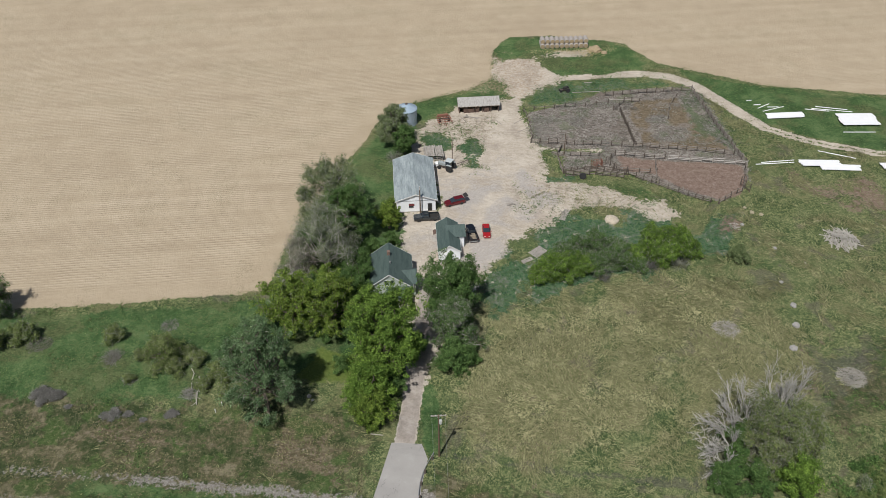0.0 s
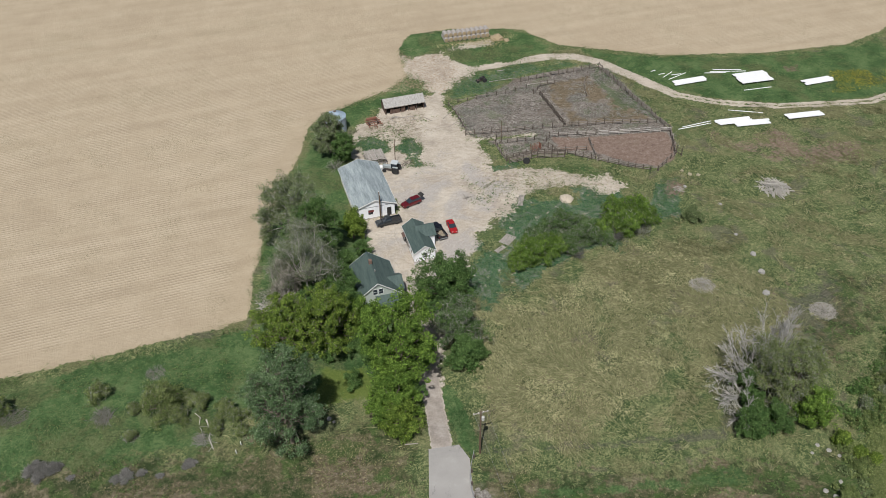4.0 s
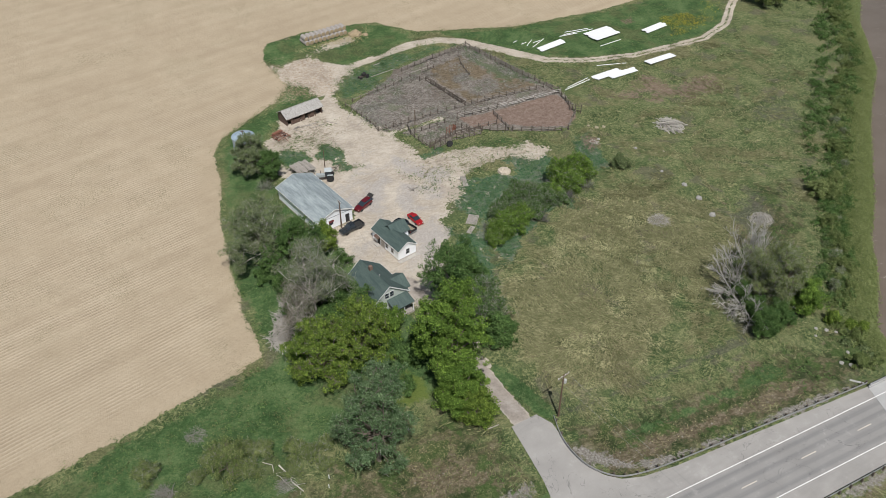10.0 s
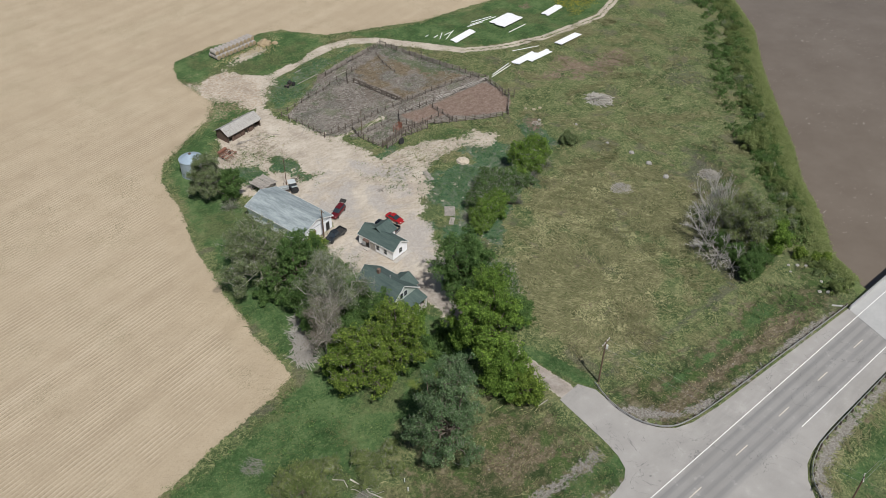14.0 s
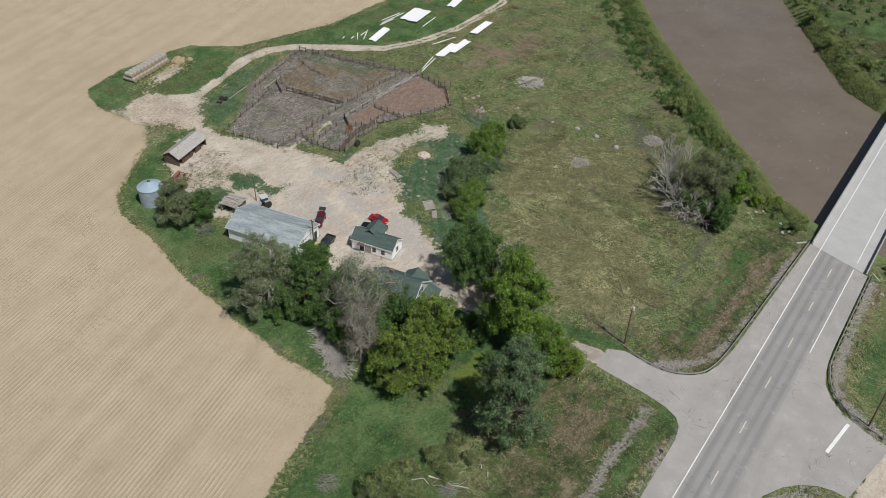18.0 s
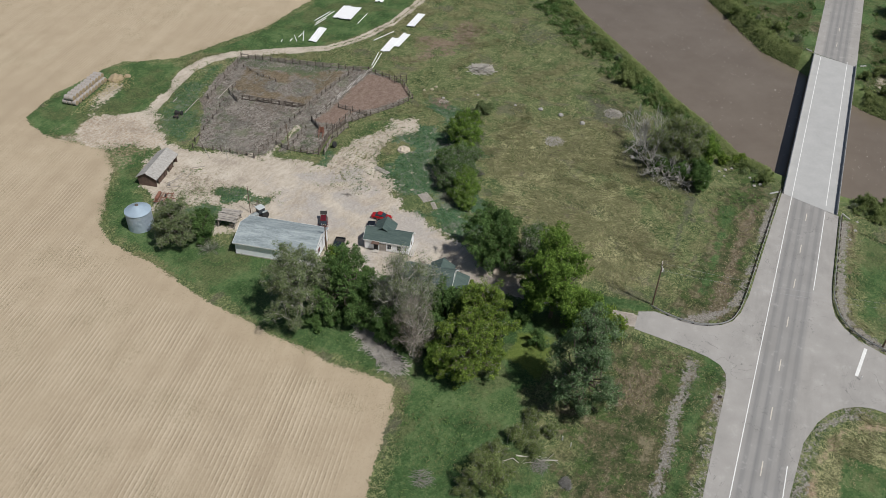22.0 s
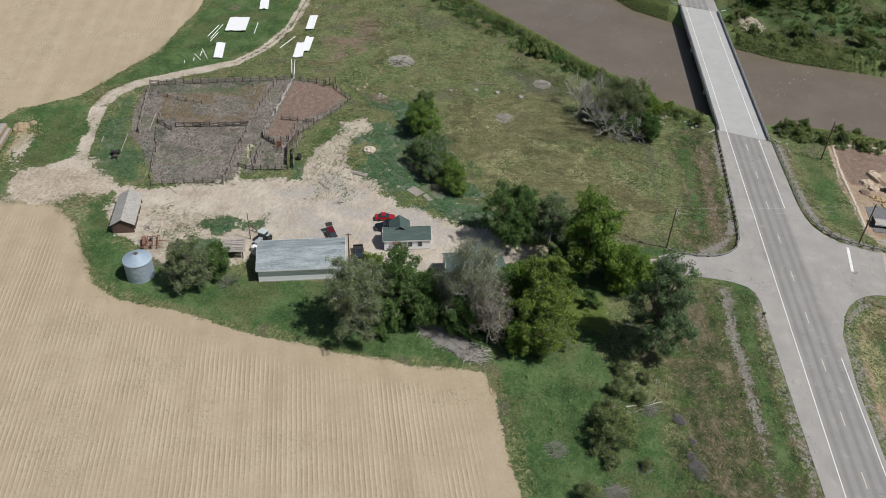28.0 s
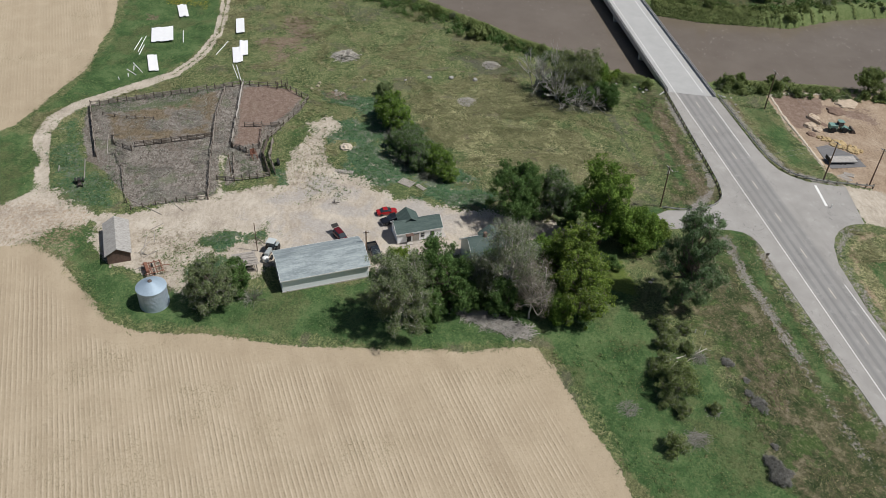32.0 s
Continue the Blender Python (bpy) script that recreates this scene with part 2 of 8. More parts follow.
TRAILS = [[(40, 157), (45, 149), (46, 141), (40, 134)], [(46, 147), (54, 143), (62, 142), (72, 134), (80, 132)], [(45, 149), (52, 152), (58, 156)], [(50, 144), (53, 134), (52, 126), (50, 118)], [(62, 142), (70, 146), (84, 148), (95, 150)],
          [(46, 141), (56, 136), (64, 128), (66, 118)], [(58, 156), (66, 154), (76, 156), (90, 162)], [(40, 134), (30, 128), (20, 124)], [(54, 143), (60, 136), (72, 128), (82, 124)]]
VERGE_DRY = [(-26, 87), (-40, 84), (-60, 80), (-110, 74), (-110, 68), (-26, 68)]
LOT = [(40, 36), (33, 37.8), (17, 39), (-3, 38.5), (-9, 36), (-12, 30), (-40, 20), (-60, 0), (-20, -40), (34, -40), (40, 0), (42, 20)]
LOT_DARK = [(33.0, 36), (34, 29.5), (31, 23), (23.6, 26.4), (22.4, 29), (17, 32), (16.4, 36.5), (28, 37)]
ISLAND = [(-60, 51.5), (-37, 50.8), (-28, 46), (-24.5, 40), (-26, 34), (-60, 30)]


def edge_distance(px, py, pts, closed):
    d = np.full(px.shape, 1e9)
    inside = np.zeros(px.shape, bool)
    for k in range(len(pts) if closed else len(pts) - 1):
        (ax, ay), (bx, by) = pts[k], pts[(k + 1) % len(pts)]
        ex, ey = bx - ax, by - ay
        u = np.clip(((px - ax) * ex + (py - ay) * ey) / (ex * ex + ey * ey), 0, 1)
        d = np.minimum(d, np.hypot(px - ax - u * ex, py - ay - u * ey))
        if closed and ay != by:
            inside ^= ((ay > py) != (by > py)) & (px < (bx - ax) * (py - ay) / (by - ay) + ax)
    return np.where(inside, d, -d) if closed else d


def spread(lo, hi, step, far_lo, far_hi):
    """Even spacing inside, growing outside."""
    out, grow = list(np.arange(lo, hi + step / 2, step)), step
    while out[-1] < far_hi:
        grow *= 1.18
        out.append(out[-1] + grow)
    grow = step
    while out[0] > far_lo:
        grow *= 1.18
        out.insert(0, out[0] - grow)
    return np.array(out)


GX, GY = spread(-112, 150, 0.62, -2600, 3000), spread(20, 246, 0.62, -2600, 3200)
gx, gy = np.meshgrid(GX, GY)
gx, gy = gx.ravel(), gy.ravel()


def smooth_noise(scale, seed):
    """Value noise on the grid points."""
    table = np.random.default_rng(seed).random((256, 256))
    u, v = gx / scale + 1000, gy / scale + 1000
    i, j = np.floor(u).astype(int), np.floor(v).astype(int)
    a, b = u - i, v - j
    a, b = a * a * (3 - 2 * a), b * b * (3 - 2 * b)
    q = lambda p, r: table[(i + p) % 256, (j + r) % 256]
    return (q(0, 0) * (1 - a) + q(1, 0) * a) * (1 - b) + (q(0, 1) * (1 - a) + q(1, 1) * a) * b - 0.5


N1, N2, N3 = smooth_noise(1.7, 1), smooth_noise(5.0, 2), smooth_noise(14.0, 3)


def cover(pts, soft=1.2, rag=1.6, closed=True, width=0.0):
    d = edge_distance(gx, gy, pts, closed)
    d = d if closed else width - d
    return np.clip(0.5 + (d + rag * (N1 * 0.7 + N2 * 1.1)) / (2 * soft), 0, 1)


def smooth01(v, lo, hi):
    u = np.clip((v - lo) / (hi - lo), 0, 1)
    return u * u * (3 - 2 * u)


river_d = edge_distance(gx, gy, RIVER, True)
# banks fall to the bed; the road stands on a low bank
gz = -4.6 * smooth01(river_d, -5.0, 1.5) + 0.16 * N2 + 0.10 * N3
ROAD_Z = 0.45
HIGHWAY_Y = lambda x: 58.3 + 0.004 * x
road_off = np.abs(gy - HIGHWAY_Y(gx))
ROAD_OUTLINE_N = [(-400, HIGHWAY_Y(-400) + 6.2), (-90, HIGHWAY_Y(-90) + 6.4), (-50, 65.7), (-30, 66.1), (-27.2, 66.7), (-25.6, 67.9), (-24.6, 70.2), (-24.1, 73), (-23.7, 78), (-23.3, 84.0), (-18.4, 84.4),
                  (-17.0, 81.6), (-17.2, 76), (-16.4, 72), (-15.2, 69.6), (-13.2, 67.8), (-10, 66.7), (-4, 66.0), (14, 65.3), (35.6, 64.4)]
ROAD_OUTLINE_S = [(31.6, 51.9), (6, 51.5), (0, 50.9), (-3, 50.1), (-5.6, 48.4), (-7.8, 45.8), (-9.6, 41.5), (-10.6, 37.6), (-24.4, 40.4), (-24.3, 42.6), (-24.9, 44.8), (-26.4, 47.2), (-28.6, 49.2), (-31.6, 50.9), (-37, 52.6), (-50, 53.6),
                  (-90, HIGHWAY_Y(-90) - 4.6), (-400, HIGHWAY_Y(-400) - 4.6)]
ROAD_EAST = [(115.8, 64.6), (420, 66.0), (420, 55.8), (112.0, 52.4)]
road_d = np.maximum(edge_distance(gx, gy, ROAD_OUTLINE_N + ROAD_OUTLINE_S, True), edge_distance(gx, gy, ROAD_EAST, True))
lift = smooth01(road_d, -7.0, -0.5) * (1 - smooth01(river_d, -6, -2))
gz = gz * (1 - lift) + (ROAD_Z - 0.03) * lift - 0.3 * smooth01(road_d, 0.1, 0.8)
lot_d = edge_distance(gx, gy, LOT, True)
gz = gz - 0.5 * smooth01(lot_d, 0, 2.5) * (river_d < 0)

W = {}
W["field"] = cover(FARM, 0.8, 1.0)
track_d = edge_distance(gx, gy, TRACK, False) + 0.25 * N1 + 0.15 * N2
ruts = 1 - smooth01(np.abs(track_d - 0.85), 0.25, 0.75)
worn = smooth01(gx, 58, 44)
track_cover = 0.97 * np.maximum(np.maximum(ruts, 0.40 * (track_d < 1.4)), worn * (1 - smooth01(track_d, 1.5, 2.4)))
W["dirt"] = np.maximum.reduce([0.55 * cover(TRAILS[0], 0.6, 0.8, False, 0.3), *(0.45 * cover(t, 0.5, 0.7, False, 0.2) for t in TRAILS[1:]), cover(YARD, 2.0, 2.6), cover(DIRT_FAN, 2.0, 2.4), track_cover, cover([(-21.0, 83), (-21.4, 90), (-21.9, 98), (-22.6, 112)], 0.4, 0.2, False, 1.75), 0.95 * cover([(97, 44), (103, 39), (111, 40), (112, 46), (104, 47)], 1.0, 2.0), 0.75 * cover([(-9, 175.5), (-3, 176.6), (4, 177.2), (10, 177.4)], 0.9, 1.2, False, 0.8),
                               cover(LOT, 1.2, 0.8), cover([(-24.5, 40), (-30, 20), (-45, -10), (-30, -20), (-12, 30), (-10, 38)], 1.0, 0.8)])
W["lush"] = np.maximum.reduce([cover(LUSH, 2.0, 2.5), cover(BALE_GRASS, 2.0, 3.5), cover(NORTH_GRASS, 1.2, 2.0), 0.62 * cover(CORRAL_GRASS, 1.5, 3.5),
                               cover([(-37, 46.2), (-60, 48), (-70, 30), (-35.5, 37)], 0.8, 0.8), 1.0 * cover(VERGE_GREEN, 1.1, 2.0, False, 1.1), 0.8 * cover(WEST_GREEN, 0.8, 1.2, False, 1.5),
                               cover([(-19.3, 96), (-16.6, 84)], 0.8, 0.6, False, 1.6), 0.8 * cover([(0, 45.5), (26, 46.5), (26, 41), (0, 41)], 1.5, 2.0)])
W["weed"] = np.maximum.reduce([0.95 * cover(WEEDS, 2.0, 7.0) * (0.55 + 0.6 * smooth01(N2, -0.3, 0.1)), 0.55 * cover(CORRAL_GRASS, 3.0, 5.0), 0.8 * cover(YARD_GREEN, 2.4, 5.0), 0.7 * cover(BIN_GREEN, 2.2, 4.0), 0.8 * cover(SPUR, 1.6, 2.0), 0.9 * cover([(14.5, 154), (25, 155), (28, 148), (25, 145), (13, 143.5)], 2.0, 3.0), 0.9 * cover([(-4, 150), (5, 150), (5, 142), (-3, 140)], 2.0, 3.0), 0.8 * cover([(36, 212), (44, 180), (42, 180), (33, 212)], 0.8, 1.0) * (N2 > -0.3)])
W["corral"] = cover(CORRAL, 0.8, 1.0) * (1 - np.maximum(0.9 * cover([(-5, 176), (4, 177), (10, 177.4)], 0.9, 0.9, False, 1.0), 0.85 * cover(PATH_GREEN, 1.2, 1.6)))
W["muck"] = cover(MUCK, 1.2, 2.0) * (1 - 0.85 * cover([(22, 196), (27, 197), (31, 189), (27, 184), (21, 187)], 2.0, 4.0))
W["pen_green"] = np.maximum.reduce([0.85 * cover(PEN_GREEN, 1.4, 2.5), 0.35 * cover(PEN_WEST, 3.0, 5.0), 0.1 * cover([(-6, 192), (16, 198), (18, 181), (-5, 180)], 3.0, 9.0) * (N3 > -0.1), 0.5 * cover([(3, 174), (11, 174), (10, 169), (2, 169)], 1.5, 2.5), 0.3 * cover([(28, 183), (40, 183), (34, 190), (28, 190)], 2.0, 5.0)])
W["red"] = np.maximum.reduce([cover(RED_PEN, 0.6, 0.8), 0.62 * cover(RED_PATCH, 5.0, 9.0), cover(LOT_DARK, 0.5, 0.6), 0.3 * cover(LOT, 2.0, 5.0) * smooth01(N3 + 0.5 * N2, -0.3, 0.1), 0.7 * cover([(28, 25), (22, 22), (18, 14), (26, 12)], 1.5, 3.0), 0.7 * cover([(37, 153), (41, 153), (40, 148), (36, 148)], 1.2, 2.5)])
W["gravel"] = np.maximum.reduce([0.9 * cover(SHOULDER_N, 0.7, 0.9), 0.9 * cover(SHOULDER_S, 0.8, 0.8), 0.5 * cover(SHOULDER_W, 1.2, 1.4), 0.5 * cover([(-90, 54), (-50, 54), (-37, 53), (-31, 51), (-26, 47), (-24, 42), (-26.5, 41.5), (-29, 46), (-34, 49.5), (-50, 51.5), (-90, 51.8)], 0.6, 0.8), 0.8 * cover(OLD_TRACK, 0.8, 1.2, False, 1.0) * (1 - 0.45 * (gx < -62))])
W["tan"] = np.maximum(cover(LOT, 1.5, 1.5), np.maximum(0.46 * cover([(-34, 232), (-34, 204), (-16, 200), (-9, 192), (-1, 215), (-6, 227)], 4.0, 5.0), 0.55 * cover([(-60, 51), (-40, 50.2), (-31.5, 47), (-28, 42), (-28.5, 36)], 1.2, 1.5, False, 1.6)))
W["drive"] = cover([(-21.0, 82), (-21.4, 90), (-21.9, 98), (-22.6, 112), (-23.4, 124)], 0.5, 0.3, False, 1.6)
W["dry"] = np.maximum.reduce([*(0.9 * cover(t, 0.9, 1.2, False, 0.5) for t in TRAILS), 0.6 * smooth01(N3 + 0.4 * N2, 0.12, 0.4) * (gx > -12) * (gy > 80), 0.85 * cover(PASTURE_DRY, 5.0, 8.0), 0.35 * cover(VERGE_DRY, 3.0, 8.0), 0.9 * cover(ISLAND, 1.0, 1.2), cover(VERGE_STRAW, 1.2, 1.8, False, 1.5), 0.7 * cover([(-8, 68.6), (30, 66.8)], 0.9, 1.2, False, 0.9), 0.4 * cover([(-6, 46), (4, 48.4), (28, 48.6)], 0.9, 1.6, False, 0.8), 0.8 * cover([(-29, 67.2), (-40, 68), (-70, 67.2)], 1.0, 1.2, False, 0.9), 0.8 * cover([(-36, 87), (-42, 84.5), (-48, 85.5)], 1.6, 2.0, False, 1.6)])
W["scrub"] = np.maximum.reduce([0.75 * cover([(-46, 80), (-58, 86), (-80, 89), (-120, 88), (-120, 74), (-60, 75.5), (-46, 77)], 3.0, 7.0), 0.95 * cover([(-14.6, 82.9), (4, 82.6), (24, 82.4)], 0.9, 1.4, False, 0.8),
                                # the first patch here darkens the ground as painted shade under the old willows
                                0.9 * cover([(26, 84), (27, 95), (34, 101), (41, 99), (40, 88), (34, 82)], 1.5, 2.5), 0.9 * cover([(46, 112), (56, 118), (60, 110), (50, 98), (44, 99)], 2.5, 5.0), 0.6 * cover([(78, 140), (90, 150), (100, 146), (92, 136)], 3, 5)])
W["soil"] = np.maximum.reduce([0.9 * cover([(-12, 70.8), (4, 70.6), (27, 69.4)], 1.0, 1.6, False, 1.5), 0.6 * cover([(-6, 78.6), (22, 77.8)], 1.4, 3.0, False, 0.8), 0.7 * cover([(-29, 77), (-34, 82), (-41, 84), (-40, 78), (-31, 74.6)], 1.6, 4.0), 0.55 * cover([(-44, 79.5), (-60, 80.5), (-78, 79)], 1.8, 4.0, False, 1.5),
                               0.75 * cover([(12, 48.6), (30, 48.9)], 0.8, 1.2, False, 0.6), 0.8 * cover([(85, 206), (91, 207), (91, 202), (85, 202)], 1.2, 2.4), 0.6 * cover([(44, 101), (47, 112), (52, 120)], 1.4, 2.5, False, 1.2)])
W["lawn"] = np.maximum(cover([(-40, 103), (-33, 103), (-31, 96), (-37, 92), (-42, 97)], 1.6, 2.0), 0.6 * cover([(-24.5, 104), (-22.4, 97), (-24.5, 92)], 0.8, 1.0, False, 0.8))
W["mud"] = smooth01(river_d, -1.6, -0.3)
W["bank"] = smooth01(river_d, -8.5, -5.0) * (1 - smooth01(river_d, -1.6, -0.6))
W["lush"] = np.maximum(W["lush"], 0.6 * smooth01(river_d, -13, -5) * (river_d < -1))
east_side = smooth01(edge_distance(gx, gy, RIVER_EAST + [(900, 400), (900, -400)], True), 1, 6)
W["lush"] = np.maximum(W["lush"], 0.8 * east_side * smooth01(N3 + 0.6 * N2, -0.35, 0.25))
W["olive"] = np.maximum.reduce([0.9 * cover(VERGE_WEST, 4.0, 5.0), 0.8 * cover([(-16, 90), (-12, 80), (0, 78), (34, 76), (46, 80), (44, 66), (-14, 66)], 2.5, 3.0), 0.7 * cover([(44, 100), (62, 118), (64, 108), (50, 92)], 3.0, 4.0), 0.6 * cover(LUSH, 4.0, 9.0) * (gx < -54), 0.75 * east_side * smooth01(N3 + 0.5 * N2, 0.25, -0.2)])
grow = np.maximum.reduce([0.95 * cover(YARD_GREEN, 2.6, 5.0), 0.85 * cover(BIN_GREEN, 2.2, 4.0), cover(SPUR, 1.6, 2.0), 0.9 * cover(FAN_GREEN, 2.0, 2.5), 0.75 * cover([(-17.5, 188.5), (-14, 188.5), (-14, 185), (-17, 185)], 1.4, 3.0),
                          0.38 * cover([(-31, 174), (-20, 178), (-20, 184), (-30, 184)], 2.0, 5.0), cover(BALE_GRASS, 1.4, 2.6), 0.2 * cover([(2, 168), (6, 160), (12, 155), (2, 152), (-6, 152), (-8, 160)], 3.0, 4.0)])
W["dirt"] = W["dirt"] * (1 - grow)
W["lush"] = np.maximum(W["lush"], 0.9 * grow)
W["dirt"] = np.maximum(W["dirt"], 0.7 * cover([(-10, 224), (-4, 230.5), (8.5, 233), (6.6, 229.5), (-2, 225.5)], 1.8, 3.5))
W["stain"] = np.maximum.reduce([0.8 * cover([(-36, 178), (-31, 188), (-26, 191), (-16, 191), (-14, 182), (-20, 174), (-30, 172)], 3.0, 4.0), 0.6 * cover([(-16, 224), (0, 218), (6, 216), (-10, 222)], 2.0, 4.0), 0.5 * cover(DIRT_FAN, 3.0, 4.0)])
W["grey"] = np.maximum(cover([(-30, 126), (-28, 160), (-14, 172), (0, 160), (-6, 142), (-14, 124)], 4.0, 5.0), 0.8 * cover([(-21, 83), (-22.4, 110)], 1.0, 0.5, False, 3.0))
for k in W:
    if k not in ("field", "mud"):
        W[k] = W[k] * (1 - W["field"] * (edge_distance(gx, gy, FARM, True) > 2.5))

nx, ny = len(GX), len(GY)
idx = np.arange(nx * ny).reshape(ny, nx)
quads = np.stack([idx[:-1, :-1], idx[:-1, 1:], idx[1:, 1:], idx[1:, :-1]], -1).reshape(-1, 4)


def sheet(name, verts, faces, material, smooth=False):
    """A mesh from arrays; all faces have the same number of corners."""
    me = bpy.data.meshes.new(name)
    verts, faces = np.asarray(verts, np.float32), np.asarray(faces, np.int32)
    me.vertices.add(len(verts))
    me.vertices.foreach_set("co", verts.ravel())
    me.loops.add(faces.size)
    me.loops.foreach_set("vertex_index", faces.ravel())
    me.polygons.add(len(faces))
    me.polygons.foreach_set("loop_start", np.arange(0, faces.size, faces.shape[1], dtype=np.int32))
    if smooth:
        me.polygons.foreach_set("use_smooth", np.ones(len(faces), bool))
    me.update(calc_edges=True)
    me.validate()
    if material:
        me.materials.append(material)
    return me


def ground_material():
    m = Nodes("ground_cover")
    pos = m.place()

    def weight(key, rag=0.5, lo=0.35, hi=0.65, scale=1.3):
        a = m.n("Attribute")
        a.attribute_name = key
        n = m.math("SUBTRACT", m.noise(scale, 5, 0.7), 0.5)
        # the noise bites only where the cover is neither full nor absent
        w = a.outputs["Fac"]
        edge = m.math("MULTIPLY", m.math("MULTIPLY", w, m.math("SUBTRACT", 1.0, w)), 4.0)
        return m.step(m.math("ADD", w, m.math("MULTIPLY", m.math("MULTIPLY", n, edge), rag * 2)), lo, hi)

    fine, mid, big, huge = m.noise(5.0, 6, 0.8), m.noise(0.9, 6, 0.7), m.noise(0.16, 4, 0.6), m.noise(0.035, 3, 0.5)
    grit = m.noise(2.2, 6, 0.85)

    def strands(scale, thin, dist):
        n = m.noise(scale, 2, 0.5, dist=dist)
        return m.step(m.math("ABSOLUTE", m.math("SUBTRACT", n, 0.5)), thin, thin * 0.2)

    straw = m.math("MAXIMUM", strands(0.8, 0.036, 1.2), m.math("MAXIMUM", strands(0.42, 0.020, 2.2), strands(1.5, 0.035, 0.8)))
    add = lambda a, b, k=0.5: m.math("ADD", m.math("MULTIPLY", a, k), m.math("MULTIPLY", b, 1 - k))
    speck = m.noise(7.0, 3, 0.7)
    # shade of small hollows in the cover, put into the colour as dark spots
    shade_pits = m.step(m.noise(2.0, 4, 0.75), 0.49, 0.39)
    trampled_a = m.noise(1.0, 5, 0.75, m.stretch(pos, 0.7, 1.7, 1, 40), dist=0.8)
    # pasture: green, with straw-coloured strands of old grass
    past = m.ramp(add(grit, big, 0.4), (0.40, (0.034, 0.060, 0.021)), (0.5, (0.074, 0.107, 0.041)), (0.60, (0.142, 0.160, 0.075)))
    past = m.mix(m.math("MULTIPLY", straw, m.step(mid, 0.34, 0.54)), past, (0.25, 0.262, 0.12))
    past = m.mix(m.math("MULTIPLY", shade_pits, 0.6), past, (0.022, 0.035, 0.012))
    dry = m.ramp(add(grit, big, 0.4), (0.40, (0.054, 0.068, 0.029)), (0.5, (0.116, 0.121, 0.058)), (0.60, (0.210, 0.190, 0.106)))
    dry = m.mix(m.math("MULTIPLY", straw, m.step(mid, 0.24, 0.46)), dry, (0.40, 0.375, 0.20))
    dry = m.mix(m.math("MULTIPLY", shade_pits, 0.62), dry, (0.038, 0.047, 0.016))
    dry = m.mix(m.math("MULTIPLY", m.step(huge, 0.5, 0.4), 0.4), dry, past)
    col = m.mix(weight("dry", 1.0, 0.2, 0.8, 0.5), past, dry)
    col = m.mix(m.math("MULTIPLY", m.step(m.noise(0.075, 5, 0.65), 0.51, 0.60), 0.5), col, m.ramp(grit, (0.4, (0.10, 0.098, 0.045)), (0.6, (0.25, 0.225, 0.12))))
    col = m.mix(m.math("MULTIPLY", m.step(m.noise(0.11, 5, 0.65, dist=0.6), 0.56, 0.63), 0.55), col, m.ramp(grit, (0.4, (0.075, 0.066, 0.046)), (0.6, (0.17, 0.15, 0.115))))
    col = m.mix(m.math("MULTIPLY", m.step(m.noise(0.14, 5, 0.65, dist=0.4), 0.44, 0.36), 0.55), col, m.ramp(grit, (0.4, (0.030, 0.062, 0.022)), (0.6, (0.080, 0.125, 0.045))))
    # grey-brown scrub cover, also the painted shade beneath the willows
    scrub = m.ramp(grit, (0.38, (0.05, 0.05, 0.040)), (0.5, (0.088, 0.083, 0.068)), (0.62, (0.15, 0.138, 0.115)))
    col = m.mix(m.math("MULTIPLY", weight("scrub", 1.2, 0.3, 0.8, 0.8), 0.6), col, scrub)
    # rough verge: olive and brown patches
    olive = m.ramp(add(grit, m.noise(0.26, 5, 0.7), 0.3), (0.42, (0.024, 0.043, 0.014)), (0.48, (0.056, 0.070, 0.029)), (0.53, (0.094, 0.085, 0.046)), (0.60, (0.20, 0.172, 0.112)))
    olive = m.mix(m.math("MULTIPLY", m.step(m.noise(0.17, 5, 0.65), 0.52, 0.57), 0.85), olive, m.ramp(grit, (0.4, (0.035, 0.070, 0.018)), (0.6, (0.085, 0.13, 0.04))))
    olive = m.mix(m.math("MULTIPLY", shade_pits, 0.35), olive, (0.028, 0.034, 0.014))
    olive = m.mix(m.math("MULTIPLY", straw, m.math("MULTIPLY", m.step(mid, 0.48, 0.62), 0.6)), olive, (0.25, 0.215, 0.13))
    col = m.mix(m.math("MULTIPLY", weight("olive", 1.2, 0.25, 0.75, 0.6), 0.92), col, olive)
    lush = m.ramp(add(grit, big, 0.5), (0.40, (0.027, 0.060, 0.019)), (0.5, (0.062, 0.116, 0.040)), (0.60, (0.122, 0.178, 0.072)))
    lush = m.mix(m.math("MULTIPLY", m.step(m.noise(0.07, 5, 0.65), 0.50, 0.60), 0.6), lush, m.ramp(grit, (0.4, (0.062, 0.078, 0.03)), (0.6, (0.15, 0.145, 0.072))))
    lush = m.mix(m.math("MULTIPLY", straw, m.math("MULTIPLY", m.step(mid, 0.45, 0.62), 0.5)), lush, (0.18, 0.215, 0.095))
    lush = m.mix(m.math("MULTIPLY", m.step(m.noise(0.42, 5, 0.7, dist=0.7), 0.53, 0.62), 0.6), lush, m.ramp(grit, (0.4, (0.026, 0.066, 0.022)), (0.6, (0.072, 0.128, 0.042))))
    lush = m.mix(m.math("MULTIPLY", m.math("MULTIPLY", strands(0.9, 0.03, 1.6), m.step(m.noise(0.2, 3, 0.6), 0.45, 0.6)), 0.5), lush, (0.21, 0.25, 0.11))
    lush = m.mix(m.math("MULTIPLY", shade_pits, 0.22), lush, (0.018, 0.036, 0.010))
